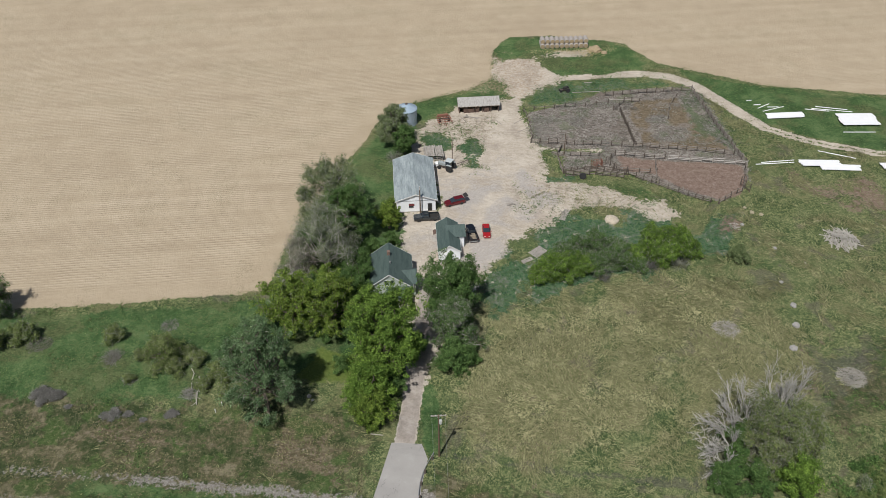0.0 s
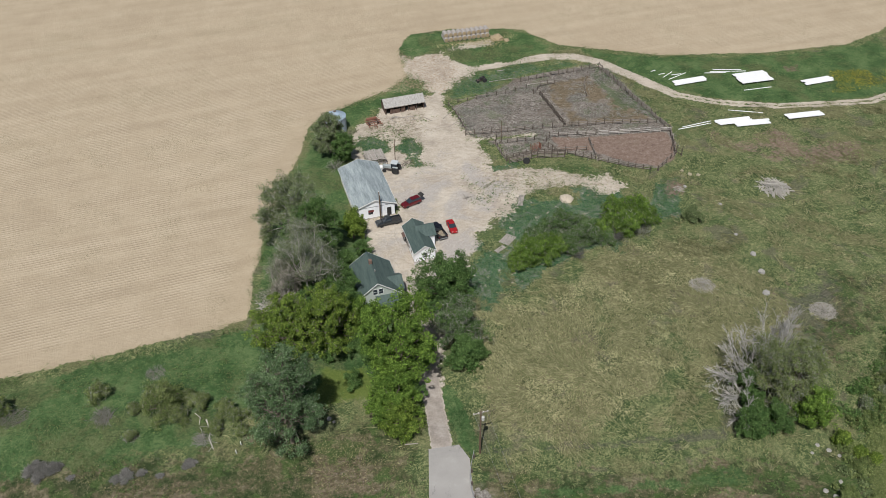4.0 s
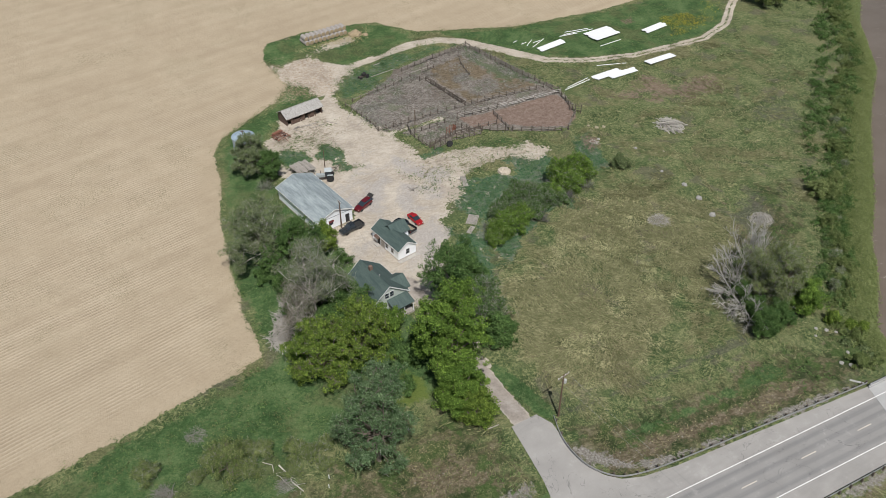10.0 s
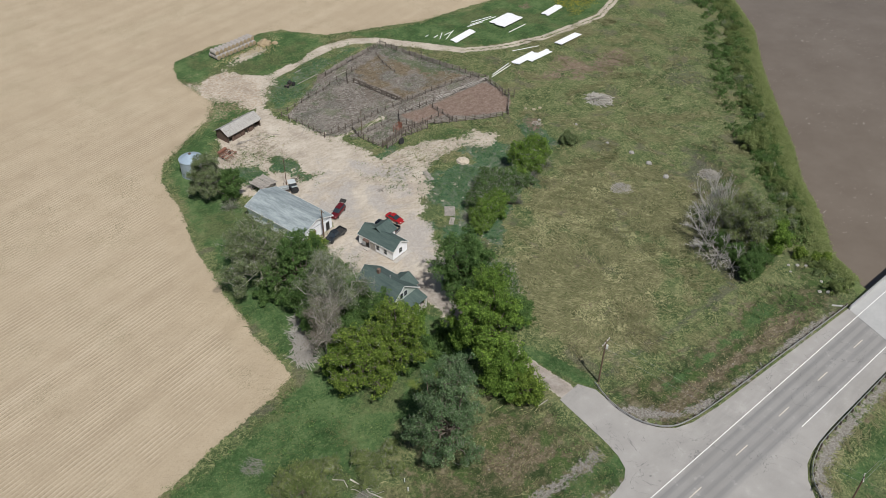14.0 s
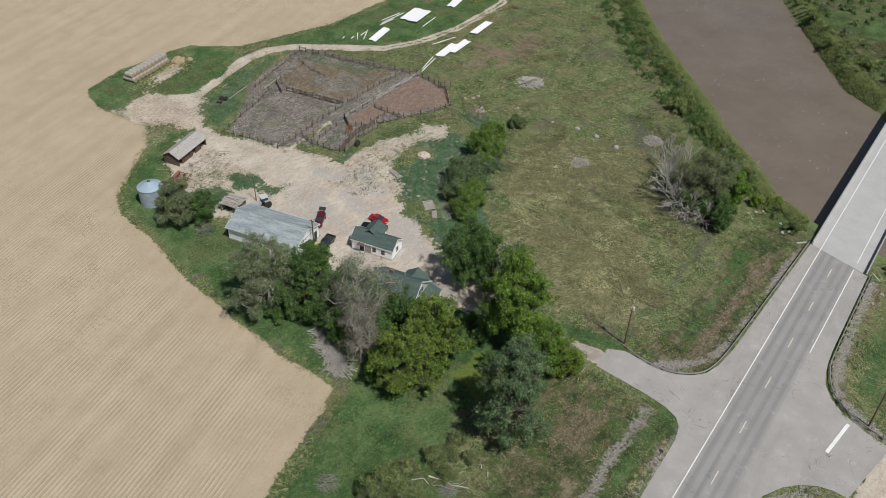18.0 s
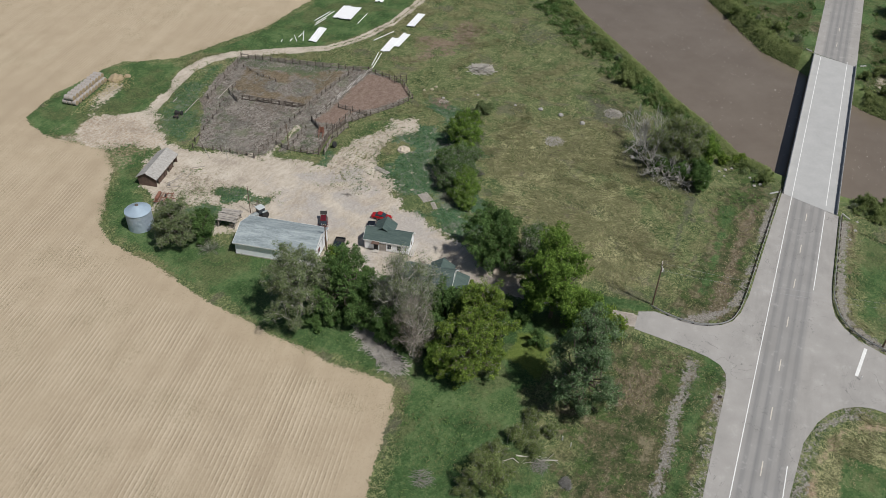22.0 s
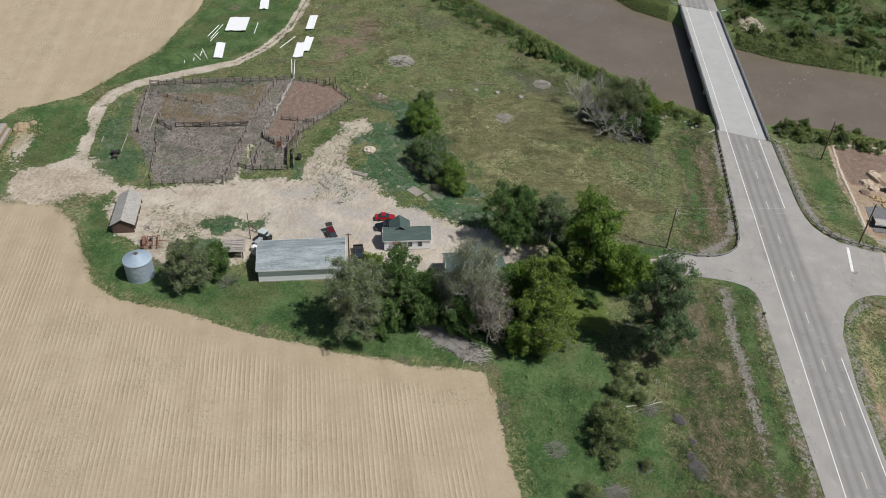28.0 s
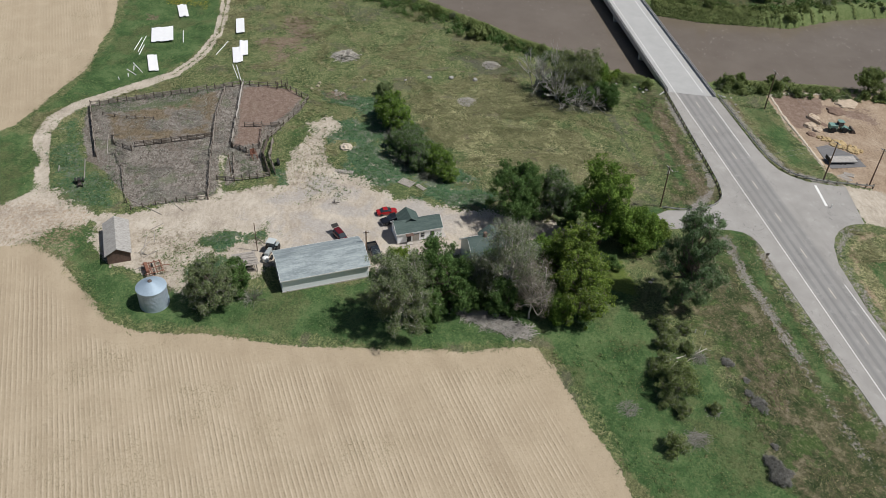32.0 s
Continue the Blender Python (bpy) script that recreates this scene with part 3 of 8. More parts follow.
    lush = m.mix(m.math("MULTIPLY", weight("lawn", 0.5, 0.3, 0.7), 0.8), lush, m.ramp(grit, (0.38, (0.085, 0.125, 0.024)), (0.62, (0.155, 0.19, 0.045))))
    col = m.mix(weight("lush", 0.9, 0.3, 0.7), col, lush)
    weed = m.ramp(add(grit, mid), (0.40, (0.020, 0.062, 0.027)), (0.5, (0.042, 0.108, 0.046)), (0.60, (0.090, 0.158, 0.078)))
    hoary = m.ramp(add(grit, trampled_a), (0.40, (0.085, 0.110, 0.080)), (0.5, (0.150, 0.170, 0.130)), (0.60, (0.26, 0.265, 0.215)))
    weed = m.mix(m.math("MULTIPLY", m.step(m.noise(0.24, 5, 0.7, dist=0.5), 0.52, 0.60), 0.85), weed, hoary)
    weed = m.mix(m.math("MULTIPLY", straw, 0.35), weed, (0.25, 0.25, 0.185))
    weed = m.mix(m.math("MULTIPLY", m.step(m.noise(0.5, 5, 0.7), 0.60, 0.65), 0.8), weed, (0.42, 0.37, 0.295))
    col = m.mix(weight("weed", 1.1, 0.35, 0.65), col, weed)
    pale_bank = m.ramp(add(grit, mid), (0.38, (0.095, 0.135, 0.045)), (0.5, (0.145, 0.185, 0.070)), (0.62, (0.205, 0.235, 0.105)))
    col = m.mix(m.math("MULTIPLY", weight("bank", 0.8, 0.3, 0.7), 0.85), col, pale_bank)
    trampled = m.noise(0.8, 6, 0.75, m.stretch(pos, 0.9, 2.6, 1, 68), dist=0.9)
    mucky = m.ramp(add(grit, trampled, 0.3), (0.40, (0.066, 0.054, 0.044)), (0.48, (0.148, 0.126, 0.106)), (0.55, (0.240, 0.210, 0.182)), (0.63, (0.375, 0.340, 0.298)))
    mucky = m.mix(m.math("MULTIPLY", strands(0.75, 0.05, 1.8), m.math("MULTIPLY", m.step(mid, 0.34, 0.56), 0.75)), mucky, (0.40, 0.375, 0.33))
    mucky = m.mix(m.math("MULTIPLY", m.step(m.noise(0.17, 5, 0.7, dist=1.0), 0.50, 0.60), 0.6), mucky, m.ramp(add(grit, trampled_a), (0.4, (0.19, 0.165, 0.14)), (0.6, (0.36, 0.325, 0.285))))
    mucky = m.mix(m.math("MULTIPLY", m.step(m.noise(0.12, 5, 0.7, dist=0.7), 0.47, 0.38), 0.55), mucky, m.ramp(add(grit, trampled_a), (0.4, (0.085, 0.064, 0.048)), (0.6, (0.19, 0.155, 0.125))))
    mucky = m.mix(m.math("MULTIPLY", shade_pits, 0.45), mucky, (0.060, 0.052, 0.044))
    mucky = m.mix(m.math("MULTIPLY", m.step(m.noise(0.13, 5, 0.7), 0.54, 0.62), 0.5), mucky, m.ramp(grit, (0.4, (0.065, 0.095, 0.045)), (0.6, (0.16, 0.185, 0.10))))
    col = m.mix(weight("corral", 0.5), col, mucky)
    brown = m.ramp(add(grit, trampled, 0.5), (0.40, (0.085, 0.065, 0.040)), (0.5, (0.165, 0.128, 0.082)), (0.60, (0.265, 0.220, 0.160)))
    brown = m.mix(m.math("MULTIPLY", m.step(m.noise(0.11, 4, 0.6), 0.52, 0.6), 0.6), brown, m.ramp(grit, (0.4, (0.14, 0.12, 0.10)), (0.6, (0.31, 0.28, 0.25))))
    col = m.mix(weight("muck", 0.9, 0.25, 0.75, 0.6), col, brown)
    pen = m.ramp(add(grit, trampled), (0.40, (0.055, 0.085, 0.034)), (0.5, (0.095, 0.125, 0.062)), (0.60, (0.19, 0.195, 0.13)))
    col = m.mix(m.math("MULTIPLY", weight("pen_green", 1.4, 0.25, 0.75, 0.5), 0.85), col, pen)
    red = m.ramp(add(grit, mid), (0.38, (0.140, 0.090, 0.068)), (0.5, (0.225, 0.158, 0.124)), (0.62, (0.32, 0.250, 0.205)))
    red = m.mix(m.math("MULTIPLY", shade_pits, 0.4), red, (0.10, 0.068, 0.053))
    # bare dirt: pale, scuffed, with darker trampled streaks
    scuff = m.noise(1.0, 5, 0.75, m.stretch(pos, 0.5, 1.3, 1, 60))
    dirt = m.ramp(add(grit, add(big, scuff), 0.22), (0.38, (0.34, 0.290, 0.236)), (0.5, (0.480, 0.416, 0.336)), (0.62, (0.60, 0.540, 0.452)))
    dirt = m.mix(m.math("MULTIPLY", m.math("MULTIPLY", weight("grey", 1.0, 0.2, 0.8), m.step(m.noise(0.10, 5, 0.65, dist=0.5), 0.42, 0.58)), 0.85), dirt, m.ramp(grit, (0.36, (0.35, 0.318, 0.29)), (0.64, (0.465, 0.43, 0.395))))
    dirt = m.mix(m.math("MULTIPLY", m.step(m.noise(1.3, 6, 0.8), 0.59, 0.66), 0.5), dirt, (0.22, 0.18, 0.135))
    dirt = m.mix(m.math("MULTIPLY", m.math("MULTIPLY", weight("stain", 1.2, 0.2, 0.8, 0.6), m.step(m.noise(0.8, 6, 0.75, dist=0.8), 0.49, 0.58)), 0.7), dirt, m.ramp(grit, (0.4, (0.12, 0.10, 0.06)), (0.6, (0.25, 0.205, 0.14))))
    dirt = m.mix(m.math("MULTIPLY", shade_pits, 0.12), dirt, (0.21, 0.175, 0.135))
    wheel_marks = m.math("MAXIMUM", strands(0.07, 0.0045, 0.6), m.math("MAXIMUM", strands(0.045, 0.003, 1.0), strands(0.11, 0.006, 0.3)))
    dirt = m.mix(m.math("MULTIPLY", wheel_marks, 0.35), dirt, (0.33, 0.285, 0.235))
    dirt = m.mix(m.math("MULTIPLY", strands(0.5, 0.03, 1.0), 0.22), dirt, (0.68, 0.62, 0.53))
    earth = m.ramp(add(grit, trampled_a, 0.5), (0.40, (0.072, 0.060, 0.036)), (0.5, (0.150, 0.118, 0.076)), (0.60, (0.27, 0.225, 0.165)))
    earth = m.mix(m.math("MULTIPLY", m.step(m.noise(1.5, 5, 0.8), 0.60, 0.66), 0.8), earth, (0.44, 0.41, 0.36))
    col = m.mix(m.math("MULTIPLY", weight("soil", 1.3, 0.3, 0.7, 0.8), 0.85), col, earth)
    col = m.mix(weight("dirt", 0.95, 0.42, 0.58, 1.1), col, dirt)
    wheelway = m.ramp(add(grit, m.noise(0.6, 4, 0.6), 0.4), (0.38, (0.25, 0.215, 0.187)), (0.62, (0.43, 0.382, 0.338)))
    col = m.mix(m.math("MULTIPLY", weight("drive", 0.4, 0.35, 0.65), 0.85), col, wheelway)
    ochre = m.ramp(add(grit, add(big, trampled_a)), (0.40, (0.20, 0.135, 0.088)), (0.5, (0.35, 0.258, 0.178)), (0.60, (0.50, 0.40, 0.30)))
    col = m.mix(m.math("MULTIPLY", weight("tan", 0.5), 0.9), col, ochre)
    col = m.mix(m.math("MULTIPLY", weight("red", 0.8, 0.3, 0.7), 0.9), col, red)
    grav = m.ramp(m.noise(3.2, 5, 0.85), (0.38, (0.13, 0.115, 0.098)), (0.5, (0.235, 0.215, 0.19)), (0.60, (0.38, 0.355, 0.325)))
    col = m.mix(m.math("MULTIPLY", weight("gravel", 1.8, 0.35, 0.7, 1.4), 0.92), col, grav)
    col = m.mix(weight("mud", 0.6), col, m.ramp(mid, (0.3, (0.11, 0.09, 0.065)), (0.7, (0.2, 0.17, 0.13))))
    # tilled field: drill rows, cloddy, with stray seedlings
    rows = m.stretch(pos, 1, 1, 1, -13.8)
    across = m.n("SeparateXYZ", Vector=rows).outputs[1]
    wob = m.math("MULTIPLY", m.math("SUBTRACT", m.noise(0.25, 2, 0.5), 0.5), 0.25)
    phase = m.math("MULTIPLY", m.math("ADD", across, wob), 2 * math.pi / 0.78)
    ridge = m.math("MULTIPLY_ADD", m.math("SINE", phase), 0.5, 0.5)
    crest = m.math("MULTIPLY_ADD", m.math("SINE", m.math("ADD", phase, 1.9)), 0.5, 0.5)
    pass_ = m.noise(1.0, 2, 0.5, m.stretch(rows, 0.01, 0.3, 1))
    group = m.step(m.noise(1.0, 2, 0.5, m.stretch(rows, 0.02, 1.2, 1)), 0.35, 0.6)
    soil = m.ramp(add(pass_, add(huge, big), 0.3), (0.40, (0.395, 0.316, 0.219)), (0.5, (0.435, 0.352, 0.246)), (0.60, (0.475, 0.388, 0.276)))
    head = m.n("Attribute")
    head.attribute_name = "headland"
    strong = m.math("MULTIPLY", m.math("MULTIPLY_ADD", m.step(m.noise(0.11, 5, 0.7), 0.42, 0.58), 0.7, 0.3), m.math("SUBTRACT", 1.0, m.math("MULTIPLY", head.outputs["Fac"], 0.94)))
    broken = m.math("MULTIPLY_ADD", m.step(m.noise(2.2, 5, 0.85), 0.42, 0.56), 1.0, 0.05)
    # row relief painted in: dark shaded flank, then pale sunlit crest
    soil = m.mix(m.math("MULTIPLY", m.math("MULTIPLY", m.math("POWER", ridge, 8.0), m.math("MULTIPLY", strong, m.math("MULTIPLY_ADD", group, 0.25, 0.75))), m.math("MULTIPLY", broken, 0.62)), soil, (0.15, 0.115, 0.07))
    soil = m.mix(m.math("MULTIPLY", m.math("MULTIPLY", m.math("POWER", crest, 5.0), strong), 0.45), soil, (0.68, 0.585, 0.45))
    soil = m.mix(m.math("MULTIPLY", m.step(m.noise(1.7, 6, 0.85), 0.54, 0.62), 0.4), soil, (0.27, 0.215, 0.145))
    soil = m.mix(m.math("MULTIPLY", m.step(speck, 0.44, 0.34), 0.35), soil, (0.55, 0.47, 0.36))
    seedling = m.math("MULTIPLY", m.step(m.noise(3.6, 3, 0.8), 0.53, 0.60), m.step(m.noise(0.035, 6, 0.75), 0.49, 0.62))
    soil = m.mix(m.math("MULTIPLY", seedling, 0.6), soil, (0.125, 0.118, 0.052))
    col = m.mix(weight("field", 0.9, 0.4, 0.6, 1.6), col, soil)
    rough_h = m.math("ADD", m.math("MULTIPLY", fine, 0.6), m.math("ADD", mid, m.math("MULTIPLY", m.math("MULTIPLY", crest, strong), 0.10)))
    m.bump(rough_h, 0.7, 0.22)
    return m.done(col, 0.95, spec=0.15)


GROUND = ground_material()
gm = sheet("ground", np.stack([gx, gy, gz], 1), quads, GROUND, True)
farm_d = edge_distance(gx, gy, FARM, True)
W["headland"] = np.maximum(1 - smooth01(farm_d, 3.4, 6.4), 0.8 * smooth01(gy, 190, 240))
for key, val in W.items():
    att = gm.attributes.new(key, "FLOAT", "POINT")
    att.data.foreach_set("value", val.astype(np.float32))
tagged(new("ground", gm), "tilled tan field, green pasture and pale dirt farmyard", "ground", kind="structure")


def height(x, y):
    """The ground's height near a place."""
    i, j = int(np.clip(np.searchsorted(GX, x), 1, nx - 1)), int(np.clip(np.searchsorted(GY, y), 1, ny - 1))
    return float(gz[(j - 1) * nx + i - 1])


# ---- river ----
def water_material():
    m = Nodes("muddy_water")
    n = m.noise(0.08, 4, 0.6, m.stretch(m.place(), 1, 1, 1, 0))
    foam = m.math("MULTIPLY", m.step(m.noise(0.9, 4, 0.7, m.stretch(m.place(), 0.6, 1.4, 1, 40)), 0.63, 0.69), m.step(m.noise(0.05, 3, 0.5), 0.46, 0.58))
    col = m.mix(m.math("MULTIPLY", foam, 0.5), m.ramp(n, (0.3, (0.152, 0.122, 0.094)), (0.7, (0.184, 0.151, 0.119))), (0.5, 0.45, 0.38))
    m.bump(m.noise(0.8, 4, 0.6), 0.12, 0.1)
    return m.done(col, 0.22, spec=0.4)


bm = bmesh.new()
bmesh.ops.create_grid(bm, x_segments=2, y_segments=2, size=1200)
wm = bpy.data.meshes.new("water")
bm.to_mesh(wm)
bm.free()
wm.materials.append(water_material())
water = tagged(new("water", wm), "muddy brown river water, almost still", "river", kind="structure")
water.location = (100, 60, -3.0)

# ---- helpers for things ----
def thing(name, x=0.0, y=0.0, z=0.0, turn=0.0, label="", category="", group="", kind=""):
    ob = new(name)
    ob.matrix_basis = pose(x, y, z, 0, 0, turn)
    return tagged(ob, label, category, group, kind)


def part(name, bm, material, parent, label="", smooth=False):
    me = bpy.data.meshes.new(name)
    bm.to_mesh(me)
    bm.free()
    if material:
        me.materials.append(material)
    if smooth:
        for p in me.polygons:
            p.use_smooth = True
    ob = new(name, me)
    ob.parent = parent
    return tagged(ob, label)


def part_mesh(name, me, parent, label="", kind=""):
    ob = new(name, me)
    ob.parent = parent
    return tagged(ob, label, kind=kind)


def box(bm, x0, x1, y0, y1, z0, z1, bevel=0.0):
    vs = [bm.verts.new(c) for c in ((x0, y0, z0), (x1, y0, z0), (x1, y1, z0), (x0, y1, z0), (x0, y0, z1), (x1, y0, z1), (x1, y1, z1), (x0, y1, z1))]
    fs = [bm.faces.new([vs[k] for k in f]) for f in ((3, 2, 1, 0), (4, 5, 6, 7), (0, 1, 5, 4), (1, 2, 6, 5), (2, 3, 7, 6), (3, 0, 4, 7))]
    if bevel:
        bmesh.ops.bevel(bm, geom=list({e for f in fs for e in f.edges}), offset=bevel, segments=1, affect="EDGES", profile=0.5)
    return bm


def boxed(*a, **k):
    return box(bmesh.new(), *a, **k)


def tube(bm, a, b, r0, r1=None, sides=6):
    """A tapered round bar from a to b."""
    a, b = Vector(a), Vector(b)
    r1 = r0 if r1 is None else r1
    q = (b - a).to_track_quat("Z", "Y")
    rings = []
    for c, r in ((a, r0), (b, r1)):
        rings.append([bm.verts.new(c + q @ Vector((r * math.cos(k * math.tau / sides), r * math.sin(k * math.tau / sides), 0))) for k in range(sides)])
    for k in range(sides):
        j = (k + 1) % sides
        bm.faces.new((rings[0][k], rings[0][j], rings[1][j], rings[1][k]))
    bm.faces.new(rings[0][::-1])
    bm.faces.new(rings[1])
    return bm


def prism(bm, outline, x0, x1, axis="y"):
    """An outline of (u, z) pulled along an axis; axis y: u is x."""
    f = (lambda u, z, w: (u, w, z)) if axis == "y" else (lambda u, z, w: (w, u, z)) if axis == "x" else (lambda u, z, w: (u, z, w))
    a, b = [[bm.verts.new(f(u, z, w)) for u, z in outline] for w in (x0, x1)]
    n = len(outline)
    for k in range(n):
        bm.faces.new((a[k], a[(k + 1) % n], b[(k + 1) % n], b[k]))
    bm.faces.new(a[::-1])
    bm.faces.new(b)
    bmesh.ops.recalc_face_normals(bm, faces=bm.faces)
    return bm


def lathe(bm, profile, sides=24):
    """A round body from (radius, z)."""
    rings = [[bm.verts.new((r * math.cos(k * math.tau / sides), r * math.sin(k * math.tau / sides), z)) for k in range(sides)] for r, z in profile]
    for a, b in zip(rings, rings[1:]):
        for k in range(sides):
            j = (k + 1) % sides
            bm.faces.new((a[k], a[j], b[j], b[k]))
    bm.faces.new(rings[0][::-1])
    bm.faces.new(rings[-1])
    return bm


def strip(points, half, z0, z1, material, name, lift=None):
    """A slab that follows points in plan with the given half width."""
    bm = bmesh.new()
    rows = []
    for k, (x, y) in enumerate(points):
        (ax, ay), (bx, by) = points[max(k - 1, 0)], points[min(k + 1, len(points) - 1)]
        d = Vector((bx - ax, by - ay)).normalized()
        h = half[k] if isinstance(half, (list, tuple)) else half
        l, r = (x - d.y * h, y + d.x * h), (x + d.y * h, y - d.x * h)
        rows.append([bm.verts.new((*c, z)) for c, z in ((l, z0), (r, z0), (r, z1), (l, z1))])
    for a, b in zip(rows, rows[1:]):
        for k in range(4):
            bm.faces.new((a[k], a[(k + 1) % 4], b[(k + 1) % 4], b[k]))
    bm.faces.new(rows[0][::-1])
    bm.faces.new(rows[-1])
    bmesh.ops.recalc_face_normals(bm, faces=bm.faces)
    return bm


def curve_points(pts, step=1.0):
    """Points along a smooth line through pts (Catmull-Rom)."""
    out = []
    p = [pts[0], *pts, pts[-1]]
    for k in range(1, len(p) - 2):
        a, b, c, d = (Vector(q) for q in p[k - 1 : k + 3])
        n = max(1, int((c - b).length / step))
        for i in range(n):
            t = i / n
            out.append(tuple(0.5 * (2 * b + (c - a) * t + (2 * a - 5 * b + 4 * c - d) * t * t + (3 * b - a - 3 * c + d) * t**3)))
    out.append(tuple(pts[-1]))
    return out


# ---- road ----
def asphalt_material():
    m = Nodes("worn_asphalt")
    pos = m.place()
    base = m.noise(9.0, 4, 0.8)
    big = m.noise(0.25, 4, 0.6)
    y = m.n("SeparateXYZ", Vector=pos).outputs[1]
    off = m.math("SUBTRACT", y, m.math("MULTIPLY_ADD", m.n("SeparateXYZ", Vector=pos).outputs[0], 0.004, 58.3))
    # darker wheel paths along the lanes
    lane = m.math("ABSOLUTE", m.math("SUBTRACT", m.math("ABSOLUTE", off), 1.8))
    wheel = m.math("SUBTRACT", 1.0, m.step(m.math("ABSOLUTE", m.math("SUBTRACT", lane, 0.85)), 0.15, 0.6))
    onlane = m.math("SUBTRACT", 1.0, m.step(m.math("ABSOLUTE", off), 3.2, 3.9))
    streak = m.noise(1.0, 3, 0.6, m.stretch(pos, 0.03, 1.6, 1))
    col = m.ramp(m.math("ADD", m.math("MULTIPLY", base, 0.4), m.math("MULTIPLY", big, 0.6)), (0.3, (0.30, 0.285, 0.265)), (0.7, (0.40, 0.38, 0.355)))
    col = m.mix(m.math("MULTIPLY", onlane, 0.30), col, (0.17, 0.172, 0.175))
    col = m.mix(m.math("MULTIPLY", m.math("MULTIPLY", wheel, onlane), m.math("MULTIPLY_ADD", streak, 0.6, 0.05)), col, (0.145, 0.147, 0.15))
    stain = m.noise(0.07, 5, 0.65, m.stretch(pos, 0.5, 1.6, 1), dist=0.6)
    col = m.mix(m.math("MULTIPLY", m.step(stain, 0.5, 0.64), 0.35), col, (0.25, 0.238, 0.222))
    col = m.mix(m.math("MULTIPLY", m.step(m.noise(0.5, 5, 0.75), 0.58, 0.68), 0.3), col, (0.47, 0.45, 0.42))
    crack = m.step(m.math("ABSOLUTE", m.math("SUBTRACT", m.noise(0.16, 4, 0.6, dist=0.8), 0.5)), 0.0045, 0.0012)
    col = m.mix(m.math("MULTIPLY", crack, m.math("MULTIPLY", m.step(m.noise(0.09, 2, 0.5), 0.45, 0.55), 0.55)), col, (0.11, 0.108, 0.106))
    m.bump(base, 0.2, 0.02)
    return m.done(col, 0.9, spec=0.2)


ASPHALT = asphalt_material()
PAINT_WHITE = plain("white_road_paint", (0.78, 0.77, 0.74), 0.7, vary=0.12, scale=1.0)
PAINT_YELLOW = plain("worn_yellow_road_paint", (0.55, 0.50, 0.43), 0.7, vary=0.2, scale=1.0)
DECK = plain("bridge_concrete", (0.42, 0.415, 0.40), 0.85, vary=0.10, scale=0.25)
CONCRETE = plain("concrete", (0.50, 0.48, 0.45), 0.85, vary=0.15, scale=0.6)
STEEL = plain("galvanised_rail", (0.42, 0.42, 0.41), 0.5, 0.5, vary=0.2, scale=1.0)
RUSTY = plain("dark_rusted_steel", (0.13, 0.10, 0.085), 0.75, 0.3, vary=0.3, scale=1.0)
POST_WOOD = plain("weathered_post_wood", (0.11, 0.088, 0.07), 0.9, vary=0.3, scale=2.0, bump=0.4)
GREY_WOOD = plain("silvered_wood", (0.33, 0.30, 0.265), 0.9, vary=0.3, scale=1.5, bump=0.4)
POLE_WOOD = plain("pole_wood", (0.13, 0.085, 0.055), 0.85, vary=0.25, scale=1.0)

HY = lambda x, off=0.0: HIGHWAY_Y(x) + off
bm = bmesh.new()
outline = ROAD_OUTLINE_N + ROAD_OUTLINE_S
top = [bm.verts.new((x, y, ROAD_Z)) for x, y in outline]
low = [bm.verts.new((x, y, ROAD_Z - 0.9)) for x, y in outline]
cap = bm.faces.new(top)
for k in range(len(outline)):
    j = (k + 1) % len(outline)
    bm.faces.new((top[k], top[j], low[j], low[k]))
bmesh.ops.recalc_face_normals(bm, faces=bm.faces)
bmesh.ops.triangulate(bm, faces=[cap])
me = bpy.data.meshes.new("road")
bm.to_mesh(me)
bm.free()
me.materials.append(ASPHALT)
road = tagged(new("road", me), "worn grey two-lane asphalt highway with a side road junction", "road", kind="structure")
bm2 = bmesh.new()
for pts in (ROAD_EAST,):
    vs = [bm2.verts.new((x, y, ROAD_Z)) for x, y in pts]
    lo = [bm2.verts.new((x, y, ROAD_Z - 0.9)) for x, y in pts]
    bm2.faces.new(vs)
    for k in range(4):
        bm2.faces.new((vs[k], vs[(k + 1) % 4], lo[(k + 1) % 4], lo[k]))
bmesh.ops.recalc_face_normals(bm2, faces=bm2.faces)
me = bpy.data.meshes.new("road_east")
bm2.to_mesh(me)
bm2.free()
me.materials.append(ASPHALT)
tagged(new("road_east", me), "grey asphalt highway beyond the bridge", "road", kind="structure")


def painted(name, pts, half, material, label, z=ROAD_Z):
    me = bpy.data.meshes.new(name)
    bm = strip(pts, half, z + 0.004, z + 0.012, None, name)
    bm.to_mesh(me)
    bm.free()
    me.materials.append(material)
    return tagged(new(name, me), label, "road marking", kind="structure")


painted("edge_line_north", [(x, HY(x, 3.75)) for x in range(-400, 33, 12)] + [(35, HY(35, 3.75))], 0.075, PAINT_WHITE, "thin white painted edge line of the highway")
painted("edge_line_south", [(x, HY(x, -3.65)) for x in range(-400, -44, 12)] + [(-43, HY(-43, -3.65))], 0.075, PAINT_WHITE, "thin white painted edge line of the highway")
painted("edge_line_south", [(x, HY(x, -3.65)) for x in (3, 12, 24, 32)], 0.075, PAINT_WHITE, "thin white painted edge line of the highway")
painted("stop_line", [(-9.6, 44.4), (-17.6, 45.6)], 0.28, PAINT_WHITE, "broad worn white stop line")
